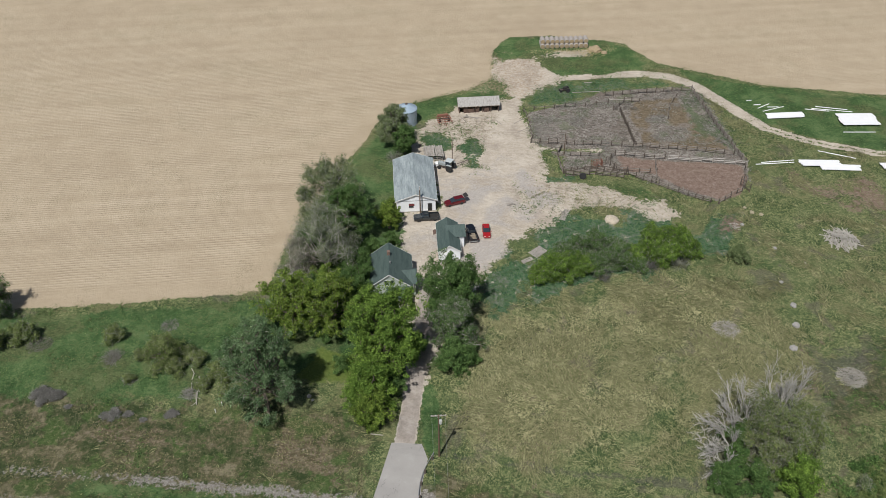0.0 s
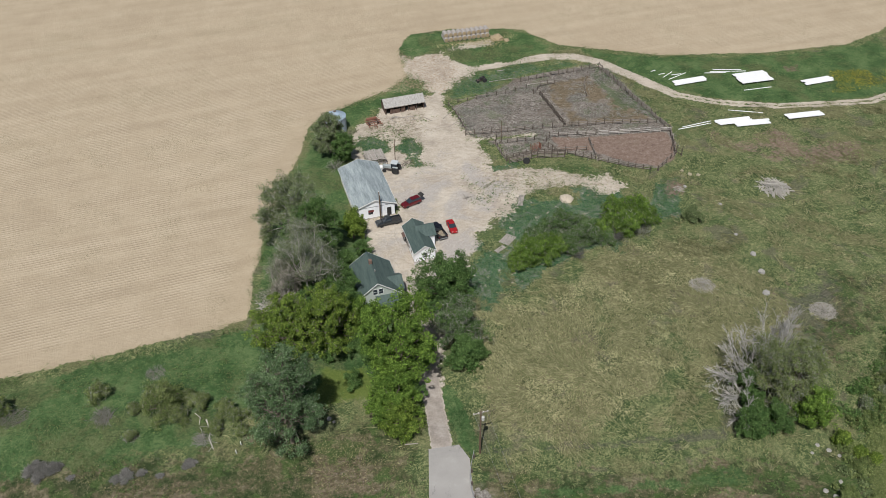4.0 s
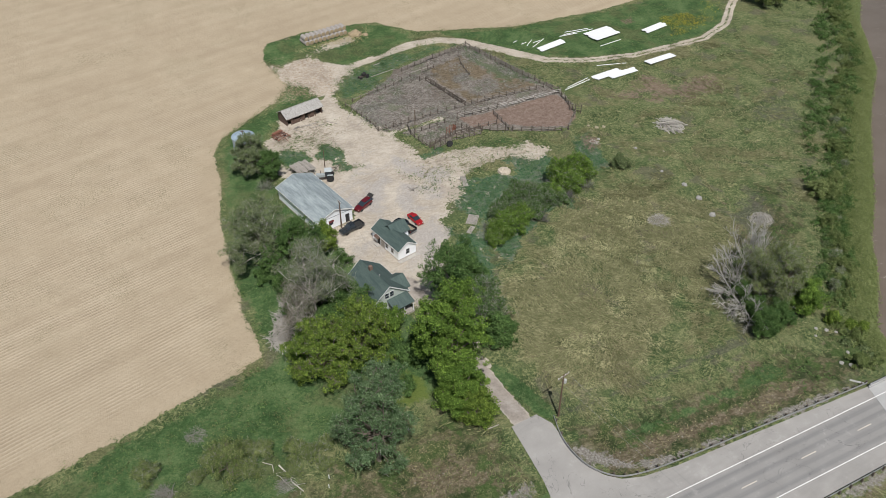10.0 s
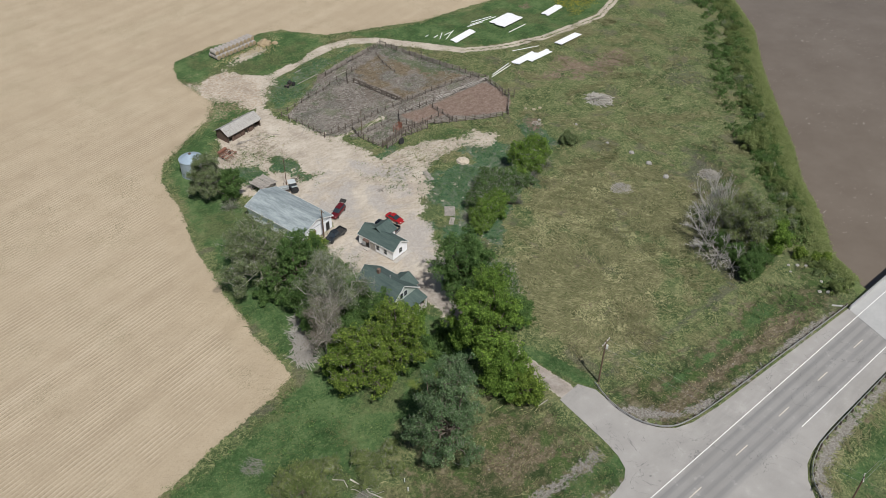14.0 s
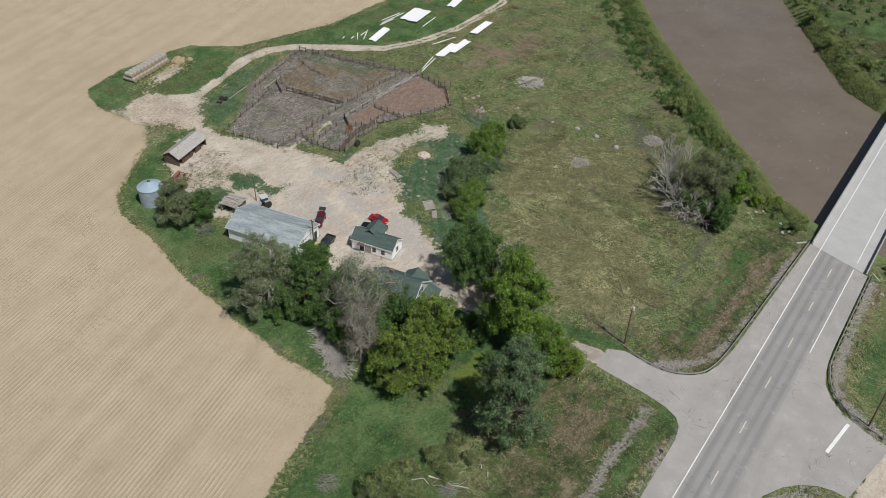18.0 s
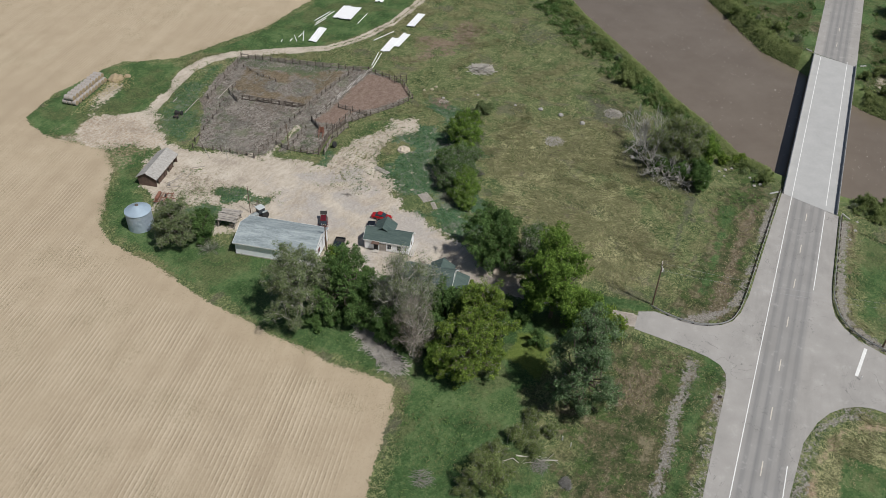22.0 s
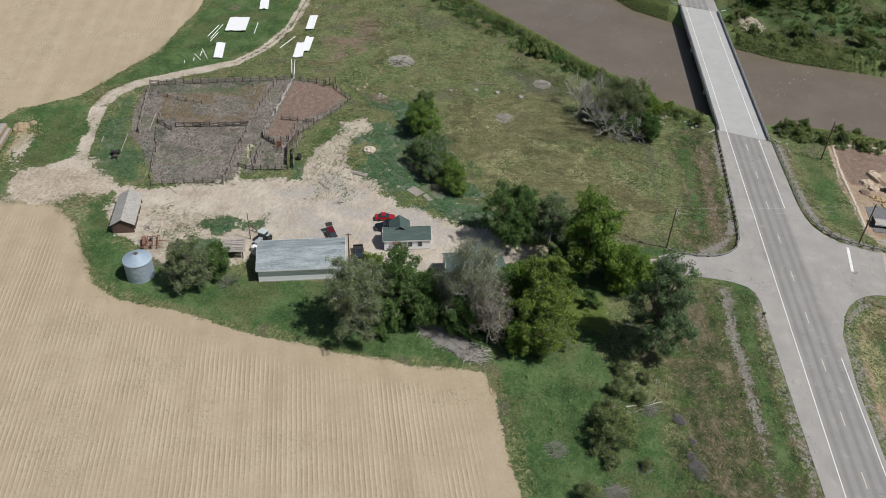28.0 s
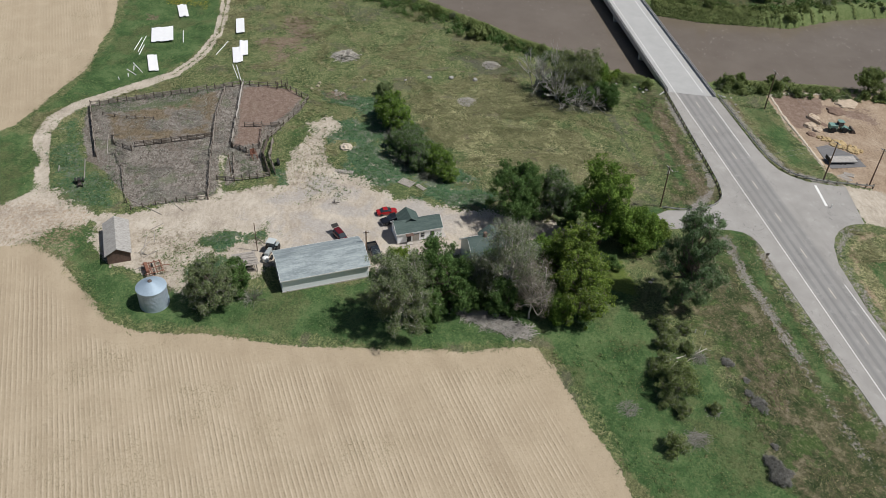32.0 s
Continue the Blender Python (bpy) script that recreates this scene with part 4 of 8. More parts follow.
dash = painted("centre_dash", [(0.0, 0.0), (3.05, 0.012)], 0.09, PAINT_YELLOW, "worn yellow dash of the centre line", ROAD_Z)
tagged(dash, group="centre line dashes")
first = True
for k in range(-12, 12):
    x = 2.0 + 12.19 * k
    if 30 < x < 118:
        continue
    if first:
        dash.location = (x, HY(x), 0)
        first = False
    else:
        copy_thing(dash, Matrix.Translation((x, HY(x), 0)))

# ---- bridge ----
bridge = thing("bridge", 0, 0, 0, 0, "pale concrete highway bridge over a muddy river", "bridge")
BX0, BX1 = 33.6, 113.8
SKEW = 0.28


def deck_slab(x0, x1, y0, y1, z0, z1):
    bm = boxed(x0, x1, y0, y1, z0, z1)
    for v in bm.verts:
        v.co.x += (v.co.y - 58.4) * SKEW
        v.co.y += 0.004 * v.co.x
    return bm


part("deck", deck_slab(BX0, BX1, 52.1, 64.2, ROAD_Z - 0.7, ROAD_Z + 0.02), DECK, bridge)
for y in (53.2, 55.8, 58.2, 60.6, 63.1):
    part("girder", deck_slab(BX0, BX1, y - 0.25, y + 0.25, ROAD_Z - 2.0, ROAD_Z - 0.7), CONCRETE, bridge)
for x in (60.0, 87.0):
    part("pier", deck_slab(x - 0.6, x + 0.6, 53.0, 63.4, -5.5, ROAD_Z - 2.0), CONCRETE, bridge)
for x in (BX0 + 0.4, BX1 - 0.4):
    part("abutment", deck_slab(x - 0.6, x + 0.6, 51.8, 64.6, -4.5, ROAD_Z - 0.7), CONCRETE, bridge)
for y in (52.25, 64.05):
    part("kerb", deck_slab(BX0, BX1, y - 0.18, y + 0.18, ROAD_Z, ROAD_Z + 0.35), DECK, bridge)
    rail = part("railing", deck_slab(BX0, BX1, y - 0.06, y + 0.06, ROAD_Z + 0.75, ROAD_Z + 0.95), STEEL, bridge)
    lower = part("lower_rail", deck_slab(BX0, BX1, y - 0.05, y + 0.05, ROAD_Z + 0.5, ROAD_Z + 0.6), STEEL, bridge)
    for k in range(41):
        x = BX0 + 0.3 + k * 1.98
        part("post", deck_slab(x - 0.07, x + 0.07, y - 0.09, y + 0.09, ROAD_Z + 0.35, ROAD_Z + 0.98), CONCRETE, bridge)
for off, half in ((3.75, 0.075), (-3.65, 0.075)):
    bm = strip([(34.6 + off * 0.0, HY(34, off)), (114, HY(114, off))], half, ROAD_Z + 0.022, ROAD_Z + 0.03, None, "l")
    part("edge_line", bm, PAINT_WHITE, bridge)


# ---- guard rails ----
def guard_rail(pts, z, label):
    rail = thing("guard_rail", 0, 0, 0, 0, label, "guard rail", "guard rails beside the highway")
    line = curve_points(pts, 0.95)
    bm = strip(line, 0.04, z + 0.45, z + 0.75, None, "g")
    part("beam", bm, STEEL, rail)
    for k in range(0, len(line), 2):
        (x, y) = line[k]
        (ax, ay), (bx, by) = line[max(k - 1, 0)], line[min(k + 1, len(line) - 1)]
        d = Vector((bx - ax, by - ay)).normalized()
        x, y = x + d.y * 0.22, y - d.x * 0.22
        part("post", boxed(x - 0.12, x + 0.12, y - 0.12, y + 0.12, z - 1.0, z + 0.92), POST_WOOD, rail)
    return rail


guard_rail([(-16.2, 82.6), (-17.2, 79), (-17.4, 75.5), (-16.6, 71.8), (-14.2, 68.6), (-10.6, 67.2), (-4, 66.5), (14, 65.7), (35.4, 64.8)][::-1], ROAD_Z - 0.1, "curved galvanised guard rail on dark timber posts")
guard_rail([(31.6, 51.5), (6, 51.0), (0, 50.3), (-4.4, 48.5), (-7.2, 45.4), (-9.0, 41.2), (-10.0, 37.0), (-11.4, 31.4)][::-1], ROAD_Z - 0.1, "curved galvanised guard rail on dark timber posts")

# ---- trees and bushes ----
def bars(segs, sides=5, least=0.012):
    """Branch pieces (a, b, r0, r1) as one array of prisms."""
    vs, fs = [], []
    for a, b, r0, r1 in segs:
        if (b - a).length < 1e-3:
            continue
        q = (b - a).to_track_quat("Z", "Y")
        n0 = len(vs)
        k = sides if r0 > 0.06 else 3
        for c, r in ((a, max(r0, least)), (b, max(r1, least))):
            for i in range(k):
                w = i * math.tau / k
                vs.append(c + q @ Vector((r * math.cos(w), r * math.sin(w), 0)))
        for i in range(k):
            j = (i + 1) % k
            fs.append((n0 + i, n0 + j, n0 + k + j, n0 + k + i))
    return np.array(vs), np.array(fs)


def bent(rng, a, b, r0, r1, pieces=3, wild=0.08):
    """A crooked branch from a to b."""
    out, p = [], a
    for k in range(1, pieces + 1):
        q = a.lerp(b, k / pieces)
        if k < pieces:
            q = q + Vector(rng.normal(0, wild * (b - a).length, 3))
        out.append((p, q, r0 + (r1 - r0) * (k - 1) / pieces, r0 + (r1 - r0) * k / pieces))
        p = q
    return out


def leaf_cloud(rng, centres, ways, per, radius, size, slim=(0.45, 0.8), out=0.9):
    """Leaf sprays round centres: small bent four-cornered leaves, facing outwards and up."""
    n = len(centres) * per
    c, o = np.repeat(np.array(centres), per, 0), np.repeat(np.array(ways), per, 0)
    d = rng.normal(0, 1, (n, 3))
    d /= np.linalg.norm(d, axis=1, keepdims=True)
    rr = np.repeat(rng.uniform(0.6, 1.3, (len(centres), 1)), per, 0)
    p = c + d * radius * rr * rng.uniform(0.2, 1.0, (n, 1)) ** 0.5
    nrm = d * 0.45 + o * out + rng.normal(0, 0.62, (n, 3)) + (0, 0, 0.35)
    nrm /= np.linalg.norm(nrm, axis=1, keepdims=True)
    u = np.cross(nrm, rng.normal(0, 1, (n, 3)))
    u /= np.linalg.norm(u, axis=1, keepdims=True) + 1e-9
    v = np.cross(nrm, u)
    s = size * rng.uniform(0.55, 1.3, (n, 1))
    w = s * rng.uniform(*slim, (n, 1))
    vs = np.stack([p - u * s, p + v * w - nrm * s * 0.2, p + u * s, p - v * w - nrm * s * 0.2], 1).reshape(-1, 3)
    return vs, np.arange(n * 4).reshape(-1, 4)


def lobes_of(rng, r, h, low, count):
    """Uneven masses that make up a crown: centre and radius."""
    out = []
    for k in range(count):
        w = k * 2.4 + rng.uniform(-0.6, 0.6)
        f = (k + 0.5) / count
        z = low + (h - low) * (0.1 + 0.75 * f + rng.uniform(-0.06, 0.06))
        wide = r * (1.05 - 0.7 * max(0.0, f - 0.45)) * rng.uniform(0.3, 0.95)
        size = r * rng.uniform(0.15, 0.33)
        out.append((Vector((wide * math.cos(w), wide * math.sin(w), min(z, h - size * 0.8))), size))
    out.append((Vector((rng.normal(0, 0.12 * r), rng.normal(0, 0.12 * r), h - r * 0.26)), r * 0.26))
    out.append((Vector((0, 0, (h + low) / 2)), r * 0.45))
    return out


def tree(seed, r, h, leaf, label, leaves=40, clumps=330, size=0.24, clump=0.62, low=0.18, trunk_r=0.3, bark=BARK, lobes=21, bare=0, twig=BUD, name="tree", category="tree", lean=(0, 0), gap=0.0):
    rng = np.random.default_rng(seed)
    root = thing(name, label=label, category=category)
    L = lobes_of(rng, r, h, h * low, int(lobes * 1.6))
    L = [(c + Vector((lean[0], lean[1], 0)) * (c.z / h), s) for c, s in L]
    fork = Vector((lean[0] * 0.3, lean[1] * 0.3, h * 0.28))
    vs, fs = bars(bent(rng, Vector((0, 0, -0.3)), fork, trunk_r, trunk_r * 0.75, 3, 0.03), 8)
    part_mesh("trunk", sheet("trunk", vs, fs, bark, True), root)
    centres, ways, stems = [], [], []
    for c, s in L:
        limb = []
        rng.uniform(0, 0.4)
        limb += bent(rng, fork, c, trunk_r * 0.42, 0.06, 4, 0.07)
        mine = []
        for _ in range(int(clumps / len(L) * (s / (0.32 * r)) ** 2) + 2):
            d = Vector(rng.normal(0, 1, 3)).normalized()
            if d.z < -0.35 and rng.uniform() < 0.6:
                d.z *= -1
            p = c + Vector((d.x * s, d.y * s, d.z * s * 0.9)) * rng.uniform(0.4, 1.6)
            if p.z < 0.3 or any((p - c2).length < s2 * 0.55 for c2, s2 in L if s2 != s) or rng.uniform() < gap:
                continue
            mine.append((p, d))
        for p, d in mine[:: (1 if bare else 4)]:
            limb += bent(rng, c.lerp(p, 0.05), p, 0.05, 0.018, 2, 0.12)
        if lobes > 9 and s > 0.2 * r:
            vs, fs = bars(limb)
            part_mesh("limb", sheet("limb", vs, fs, bark), root)
        else:
            stems += limb
        centres += [tuple(p) for p, _ in mine]
        ways += [tuple(d) for _, d in mine]
    if stems:
        vs, fs = bars(stems)
        part_mesh("stem", sheet("stem", vs, fs, bark), root)
    if leaf and leaves > 12:
        for c, s in L:
            for _ in range(max(3, int(7 * (s / 1.6) ** 2))):
                d = Vector(rng.normal(0, 1, 3)).normalized()
                q = c + d * s * rng.uniform(0.1, 0.75)
                if q.z > 0.4:
                    centres.append(tuple(q))
                    ways.append(tuple(d))
    if leaf and leaves:
        vs, fs = leaf_cloud(rng, centres, ways, int(leaves * 1.5), clump * 1.05, size * 0.61, out=0.35)
        part_mesh("crown", sheet("crown", vs, fs, leaf), root)
    if bare:
        vs, fs = leaf_cloud(rng, centres, ways, int(bare * 1.2), clump * 1.5, 0.55, (0.022, 0.045), 0.2)
        part_mesh("twig_crown", sheet("twig_crown", vs, fs, twig), root, "pale leafless twigs")
    return root


def bush(seed, r, h, leaf, label, leaves=26, clumps=60, size=0.2, clump=0.45, name="bush", category="bush", bark=BARK, lobes=6, bare=0, twig=BUD):
    return tree(seed, r, h, leaf, label, leaves, clumps, size, clump, 0.02, 0.09, bark, lobes, bare, twig, name, category)


def bare_bush(seed, radius, height, wood, label, name="dead_bush", count=160, category="bush", lean=(0.0, 0.0), thick=0.035):
    """A heap of leafless stems that fan out from the ground."""
    rng = np.random.default_rng(seed)
    root = thing(name, label=label, category=category)
    segs = []
    for _ in range(count):
        w, el = rng.uniform(0, math.tau), rng.uniform(0.15, 1.3)
        r0 = radius * 0.3 * math.sqrt(rng.uniform(0, 1))
        a = Vector((r0 * math.cos(w), r0 * math.sin(w), -0.05))
        d = Vector((math.cos(w) * math.cos(el) * radius + lean[0], math.sin(w) * math.cos(el) * radius + lean[1], math.sin(el) * height)) * rng.uniform(0.5, 1.0)
        b = a + d * 0.6 + Vector(rng.normal(0, 0.06, 3)) * radius
        c = b + d * 0.45 + Vector(rng.normal(0, 0.1, 3)) * radius
        b.z, c.z = max(b.z, 0.05), max(c.z, 0.05)
        segs += [(a, b, thick, thick * 0.7), (b, c, thick * 0.7, thick * 0.35)]
        for _ in range(3):
            e = b.lerp(c, rng.uniform(0, 0.8))
            f = e + d * 0.25 + Vector(rng.normal(0, 0.12, 3)) * radius
            f.z = max(f.z, 0.03)
            segs.append((e, f, thick * 0.45, thick * 0.25))
    vs, fs = bars(segs, least=0.014)
    part_mesh("branchwork", sheet("branchwork", vs, fs, wood), root, kind="stuff")
    return root


def forked(rng, a, way, length, r, depth, out):
    """A branch that forks and forks again."""
    b = a + way * length
    b.z = max(b.z, 0.1)
    out += bent(rng, a, b, r, r * 0.6, 3, 0.03)
    if depth == 0:
        return
    for k in range(4 if depth > 1 else 5):
        start = a.lerp(b, rng.uniform(0.35, 1.0))
        turn = (way + Vector(rng.normal(0, 0.36, 3)) + Vector((0, 0, 0.05))).normalized()
        forked(rng, start, turn, length * rng.uniform(0.4, 0.75), r * 0.5, depth - 1, out)


def dead_tree(seed, ways, label, wood, long=3.5, r=0.15, depth=3, name="dead_tree"):
    """Several crooked stems from one foot, each forking into fine bare branches."""
    rng = np.random.default_rng(seed)
    root = thing(name, label=label, category="tree")
    for way in ways:
        segs = []
        forked(rng, Vector((rng.normal(0, 0.3), rng.normal(0, 0.3), -0.1)), Vector(way).normalized(), long * rng.uniform(0.8, 1.2), r, depth, segs)
        vs, fs = bars(segs, 6, 0.022)
        part_mesh("stem", sheet("stem", vs, fs, wood), root)
    return root


def put(ob, x, y, turn=0.0, scale=1.0, z=None, tall=1.0):
    ob.matrix_basis = Matrix.Translation((x, y, height(x, y) if z is None else z)) @ pose(0, 0, 0, 0, 0, turn) @ Matrix.Diagonal((scale, scale, scale * tall, 1))
    return ob


def again(ob, x, y, turn=0.0, scale=1.0, z=None, tall=1.0):
    return put(copy_thing(ob, Matrix.Identity(4)), x, y, turn, scale, z, tall)


put(tree(28, 3.0, 9.4, LEAF_GREY, "half-bare tree with grey twigs beside a taller one", 16, 130, 0.2, 0.8, bark=DEADWOOD, bare=10, gap=0.15, low=0.35, trunk_r=0.2), -40.6, 126.0)
put(tree(29, 3.0, 8.4, LEAF_DARK, "dark green young tree under bare trees", 36, 180, low=0.04), -46.4, 122.6)
put(tree(30, 2.8, 7.4, LEAF_DARK, "dark green young tree under bare trees", 36, 160, low=0.04), -43.6, 116.2)
put(tree(40, 2.6, 6.4, LEAF_BRIGHT, "bright green young tree at a field corner", 36, 150, low=0.04), -48.2, 112.6)
BROWN_TWIG = leafy("brown_twigs", (0.17, 0.145, 0.118), (0.29, 0.26, 0.22), thin=0.1)
# round the house
put(tree(11, 7.4, 15.6, LEAF_GREY, "broad grey-green tree in young leaf beside a workshop", 38, 600, 0.22, 0.75, bark=DEADWOOD, bare=12, gap=0.05, low=0.08), -46.4, 141.0)
put(tree(14, 5.7, 14.4, LEAF_DARK, "slender green tree close to a white workshop", 38, 400, clump=0.62, low=0.2), -42.0, 134.4)
put(tree(31, 2.6, 7.0, LEAF_YELLOW, "small yellow-green tree beside a parked pickup", 38, 120, clump=0.55), -34.6, 140.4)
put(tree(12, 6.0, 19.6, LEAF_GREY, "tall half-dead tree with pale bare twigs", 13, 330, 0.2, 0.85, bark=DEADWOOD, bare=15, gap=0.1, low=0.3, trunk_r=0.26), -43.3, 121.0)
put(dead_tree(24, ((0.1, 0.2, 1), (-0.3, -0.1, 1), (0.35, -0.2, 0.9)), "broken bare tree among green undergrowth", DEADWOOD, 3.6, 0.13, 2), -44.0, 130.6)
put(tree(32, 3.8, 8.0, LEAF_DARK, "dark green undergrowth tree beside a house wall", 34, 200), -37.0, 121.6)
put(tree(33, 3.4, 6.5, LEAF_DARK, "dark green understorey tree among bare trees", 30, 160), -44.0, 129.5)
put(tree(13, 3.5, 14.2, None, "leafless grey-brown tree with dense twigs", 0, 190, bark=DEADWOOD, bare=30, twig=BROWN_TWIG, clump=0.8, gap=0.08, low=0.12, trunk_r=0.2), -47.4, 117.6)
put(tree(15, 5.8, 12.4, LEAF_YELLOW, "yellow-green leafy tree at a field corner", 40, 470, low=0.06, bare=2), -46.4, 108.2)
put(tree(16, 5.6, 14.2, LEAF_YELLOW, "yellow-green leafy tree beside a house", 42, 470, low=0.08, bare=2), -39.0, 108.0)
put(tree(34, 3.2, 6.5, LEAF_BRIGHT, "green leafy tree in front of a porch", 38, 190), -33.2, 112.0)
put(tree(17, 6.3, 19.4, LEAF_BRIGHT, "large bright green tree beside a gravel drive", 44, 760, 0.25, 0.72, low=0.1, trunk_r=0.42, lobes=28), -26.8, 99.2)
put(tree(18, 5.6, 14.4, LEAF_DARK, "dark green tree that shades a gravel drive", 44, 520, 0.25, 0.72, low=0.08, trunk_r=0.36, lobes=24), -17.3, 114.8)
put(tree(35, 4.3, 11.4, LEAF_DARK, "half-dead tree with grey branches beside a meadow", 26, 330, 0.24, 0.72, bark=DEADWOOD, bare=13, gap=0.1, low=0.08), -16.4, 106.8)
put(tree(75, 2.6, 6.8, LEAF_DARK, "green tree between a drive and a meadow", 40, 210, low=0.04), -15.6, 101.8)
put(tree(36, 4.6, 9.4, LEAF_BRIGHT, "low spreading bright green tree on a lawn", 44, 380, low=0.06), -28.6, 92.4)
put(tree(20, 3.2, 6.4, LEAF_YELLOW, "small yellow-green tree beside a drive", 36, 200, low=0.04), -27.6, 88.4)
put(tree(19, 5.6, 21.2, LEAF_BLUE, "tall silvery green poplar on open grass", 40, 760, 0.22, 0.70, low=0.06, trunk_r=0.36, lobes=34, gap=0.08, bare=2), -45.0, 87.8)
put(tree(25, 3.4, 8.6, LEAF_DARK, "green tree close to a house gable", 36, 210, low=0.08), -36.8, 116.8)
put(tree(21, 4.2, 10.4, LEAF_GREY, "dense grey-green tree beside a grain bin", 40, 330, low=0.05, bare=10), -39.8, 174.6)
put(tree(27, 2.8, 7.6, LEAF_DARK, "dark green tree beside a grain bin", 38, 170, low=0.05), -36.6, 170.6)
put(bare_bush(41, 2.2, 1.8, BUD, "leafless brown shrub at the foot of a tree", count=90), -38.5, 167.6)
put(tree(37, 3.4, 6.0, LEAF_WILLOW, "dense feathery green tree at a field edge", 30, 240, 0.2, 0.7, low=0.04, gap=0.1, bare=2), -66.4, 96.2)
put(tree(38, 4.0, 8.0, LEAF_DARK, "dark tree with dead twigs at a field edge", 26, 220, bare=16), -103.5, 104.0)

under = put(bush(39, 2.8, 4.6, LEAF_DARK, "dense dark green undergrowth beneath trees", 34, 130, 0.22, 0.55), -43.0, 133.6)
tagged(under, group="undergrowth beneath the trees")
for x, y, s in ((-40.4, 131.0, 1.0), (-46.4, 134.6, 0.8), (-39.2, 127.4, 0.9), (-44.6, 122.6, 0.9), (-40.0, 119.0, 1.0), (-42.6, 114.6, 0.9), (-47.8, 113.4, 0.6), (-36.2, 115.4, 1.0), (-40.6, 106.0, 0.8), (-36.6, 130.6, 0.9), (-33.0, 134.6, 0.7), (-48.8, 137.0, 0.7),
                (-22.6, 104.6, 0.9), (-14.6, 110.4, 0.8), (-13.0, 104.0, 0.7), (-43.2, 126.6, 0.9), (-41.8, 129.0, 0.9), (-38.4, 124.6, 1.0), (-42.4, 120.4, 0.9), (-45.0, 119.6, 0.6), (-41.0, 112.4, 1.0), (-34.0, 106.4, 0.9), (-31.4, 103.6, 0.8), (-35.0, 99.0, 0.7), (-24.4, 95.0, 0.7), (-29.6, 107.2, 0.8)):
    again(under, x, y, x * 53, s)

# shrubs on the grass towards the highway
green_bush = put(bush(51, 1.4, 2.3, LEAF_WILLOW, "small feathery green shrub in grass", 26, 70, 0.17, 0.5, lobes=9, bare=3), -54.4, 93.4)
tagged(green_bush, group="shrubs in the rough grass")
for x, y, s in ((-56.4, 95.0, 1.2), (-60.8, 96.8, 1.2), (-53.0, 90.4, 0.9), (-57.6, 91.4, 0.9), (-68.8, 98.6, 1.1), (-64.0, 94.4, 1.2), (-51.4, 94.0, 1.0), (-71.4, 96.8, 0.9), (-78.2, 100.6, 1.3), (-71.2, 91.3, 0.7), (-94.8, 98.6, 1.6), (-99.0, 96.0, 1.5), (-62.6, 98.4, 1.0)):
    again(green_bush, x, y, x * 37, s)
sage = put(bush(52, 1.5, 1.1, SAGE, "low grey-violet shrub of dense fine twigs", 24, 70, 0.13, 0.4, bark=DEADWOOD, bare=16, twig=SAGE, lobes=12), -83.6, 86.0, 0, 0.8)
tagged(sage, group="grey shrubs in the rough grass")
for x, y, s, tl in ((-85.2, 86.3, 0.9, 0.9), (-82.0, 86.2, 0.8, 0.9), (-84.2, 84.9, 0.7, 0.7), (-70.4, 83.6, 0.8, 0.7), (-71.8, 83.3, 0.6, 0.6), (-68.2, 84.1, 0.5, 0.5), (-61.0, 85.1, 0.7, 0.5), (-79.0, 84.4, 0.4, 0.5), (-65.2, 83.4, 0.4, 0.4)):
    again(sage, x, y, x * 51, s, tall=tl)

# thicket between yard and meadow
row_bush = put(bush(53, 3.3, 6.0, LEAF_BRIGHT, "broad bright green bush with grey stems beneath", 34, 230, 0.22, 0.62, lobes=14, bare=3), 0.2, 128.4)
tagged(row_bush, group="bushes between the yard and the meadow")
dark_bush = put(bush(48, 3.1, 6.2, LEAF_DARK, "broad dark green bush with grey stems beneath", 30, 220, 0.22, 0.62, lobes=14, bare=9), 8.6, 136.6)
tagged(dark_bush, group="bushes between the yard and the meadow")
for k, (x, y, s, tl) in enumerate(((3.6, 129.6, 0.95, 1.0), (5.4, 134.0, 1.0, 1.05), (20.6, 137.6, 1.15, 1.1), (13.6, 134.6, 0.9, 0.9), (24.6, 138.4, 1.15, 1.1), (9.2, 131.6, 0.8, 0.85), (16.6, 135.4, 0.85, 0.8), (11.4, 133.2, 0.8, 0.9), (27.8, 139.2, 0.8, 0.9),
                                   (2.4, 132.4, 0.85, 1.0), (22.2, 136.0, 0.9, 0.9), (17.4, 133.4, 0.7, 0.7), (6.4, 131.0, 0.8, 0.9), (12.8, 138.0, 0.7, 0.9), (-2.2, 127.0, 0.7, 0.8))):
    again(dark_bush if k % 2 else row_bush, x, y, x * 47, s, tall=tl)
for k, (x, y, r, n) in enumerate(((5.6, 136.2, 2.8, 170), (15.2, 137.6, 2.8, 170), (26.0, 135.8, 2.2, 110), (19.4, 134.6, 2.6, 150), (-0.8, 131.2, 2.2, 110), (10.6, 129.8, 2.0, 100))):
    put(bare_bush(54 + k, r, r * 0.95, SAGE if k % 2 else BUD, "leafless grey-brown thicket of stems", count=n), x, y)
put(bush(57, 2.3, 3.0, LEAF_GREY, "rounded dark green bush in open pasture", 34, 130), 37.6, 139.0)

# old willows near the river
put(tree(61, 4.6, 12.0, LEAF_WILLOW, "old willow with feathery green foliage", 32, 420, 0.2, 0.75, bare=10, low=0.05, lobes=26), 36.6, 87.6)
put(tree(62, 3.8, 10.6, LEAF_WILLOW, "tall willow with feathery green foliage", 32, 320, 0.2, 0.72, bare=9, low=0.05), 40.0, 91.0)
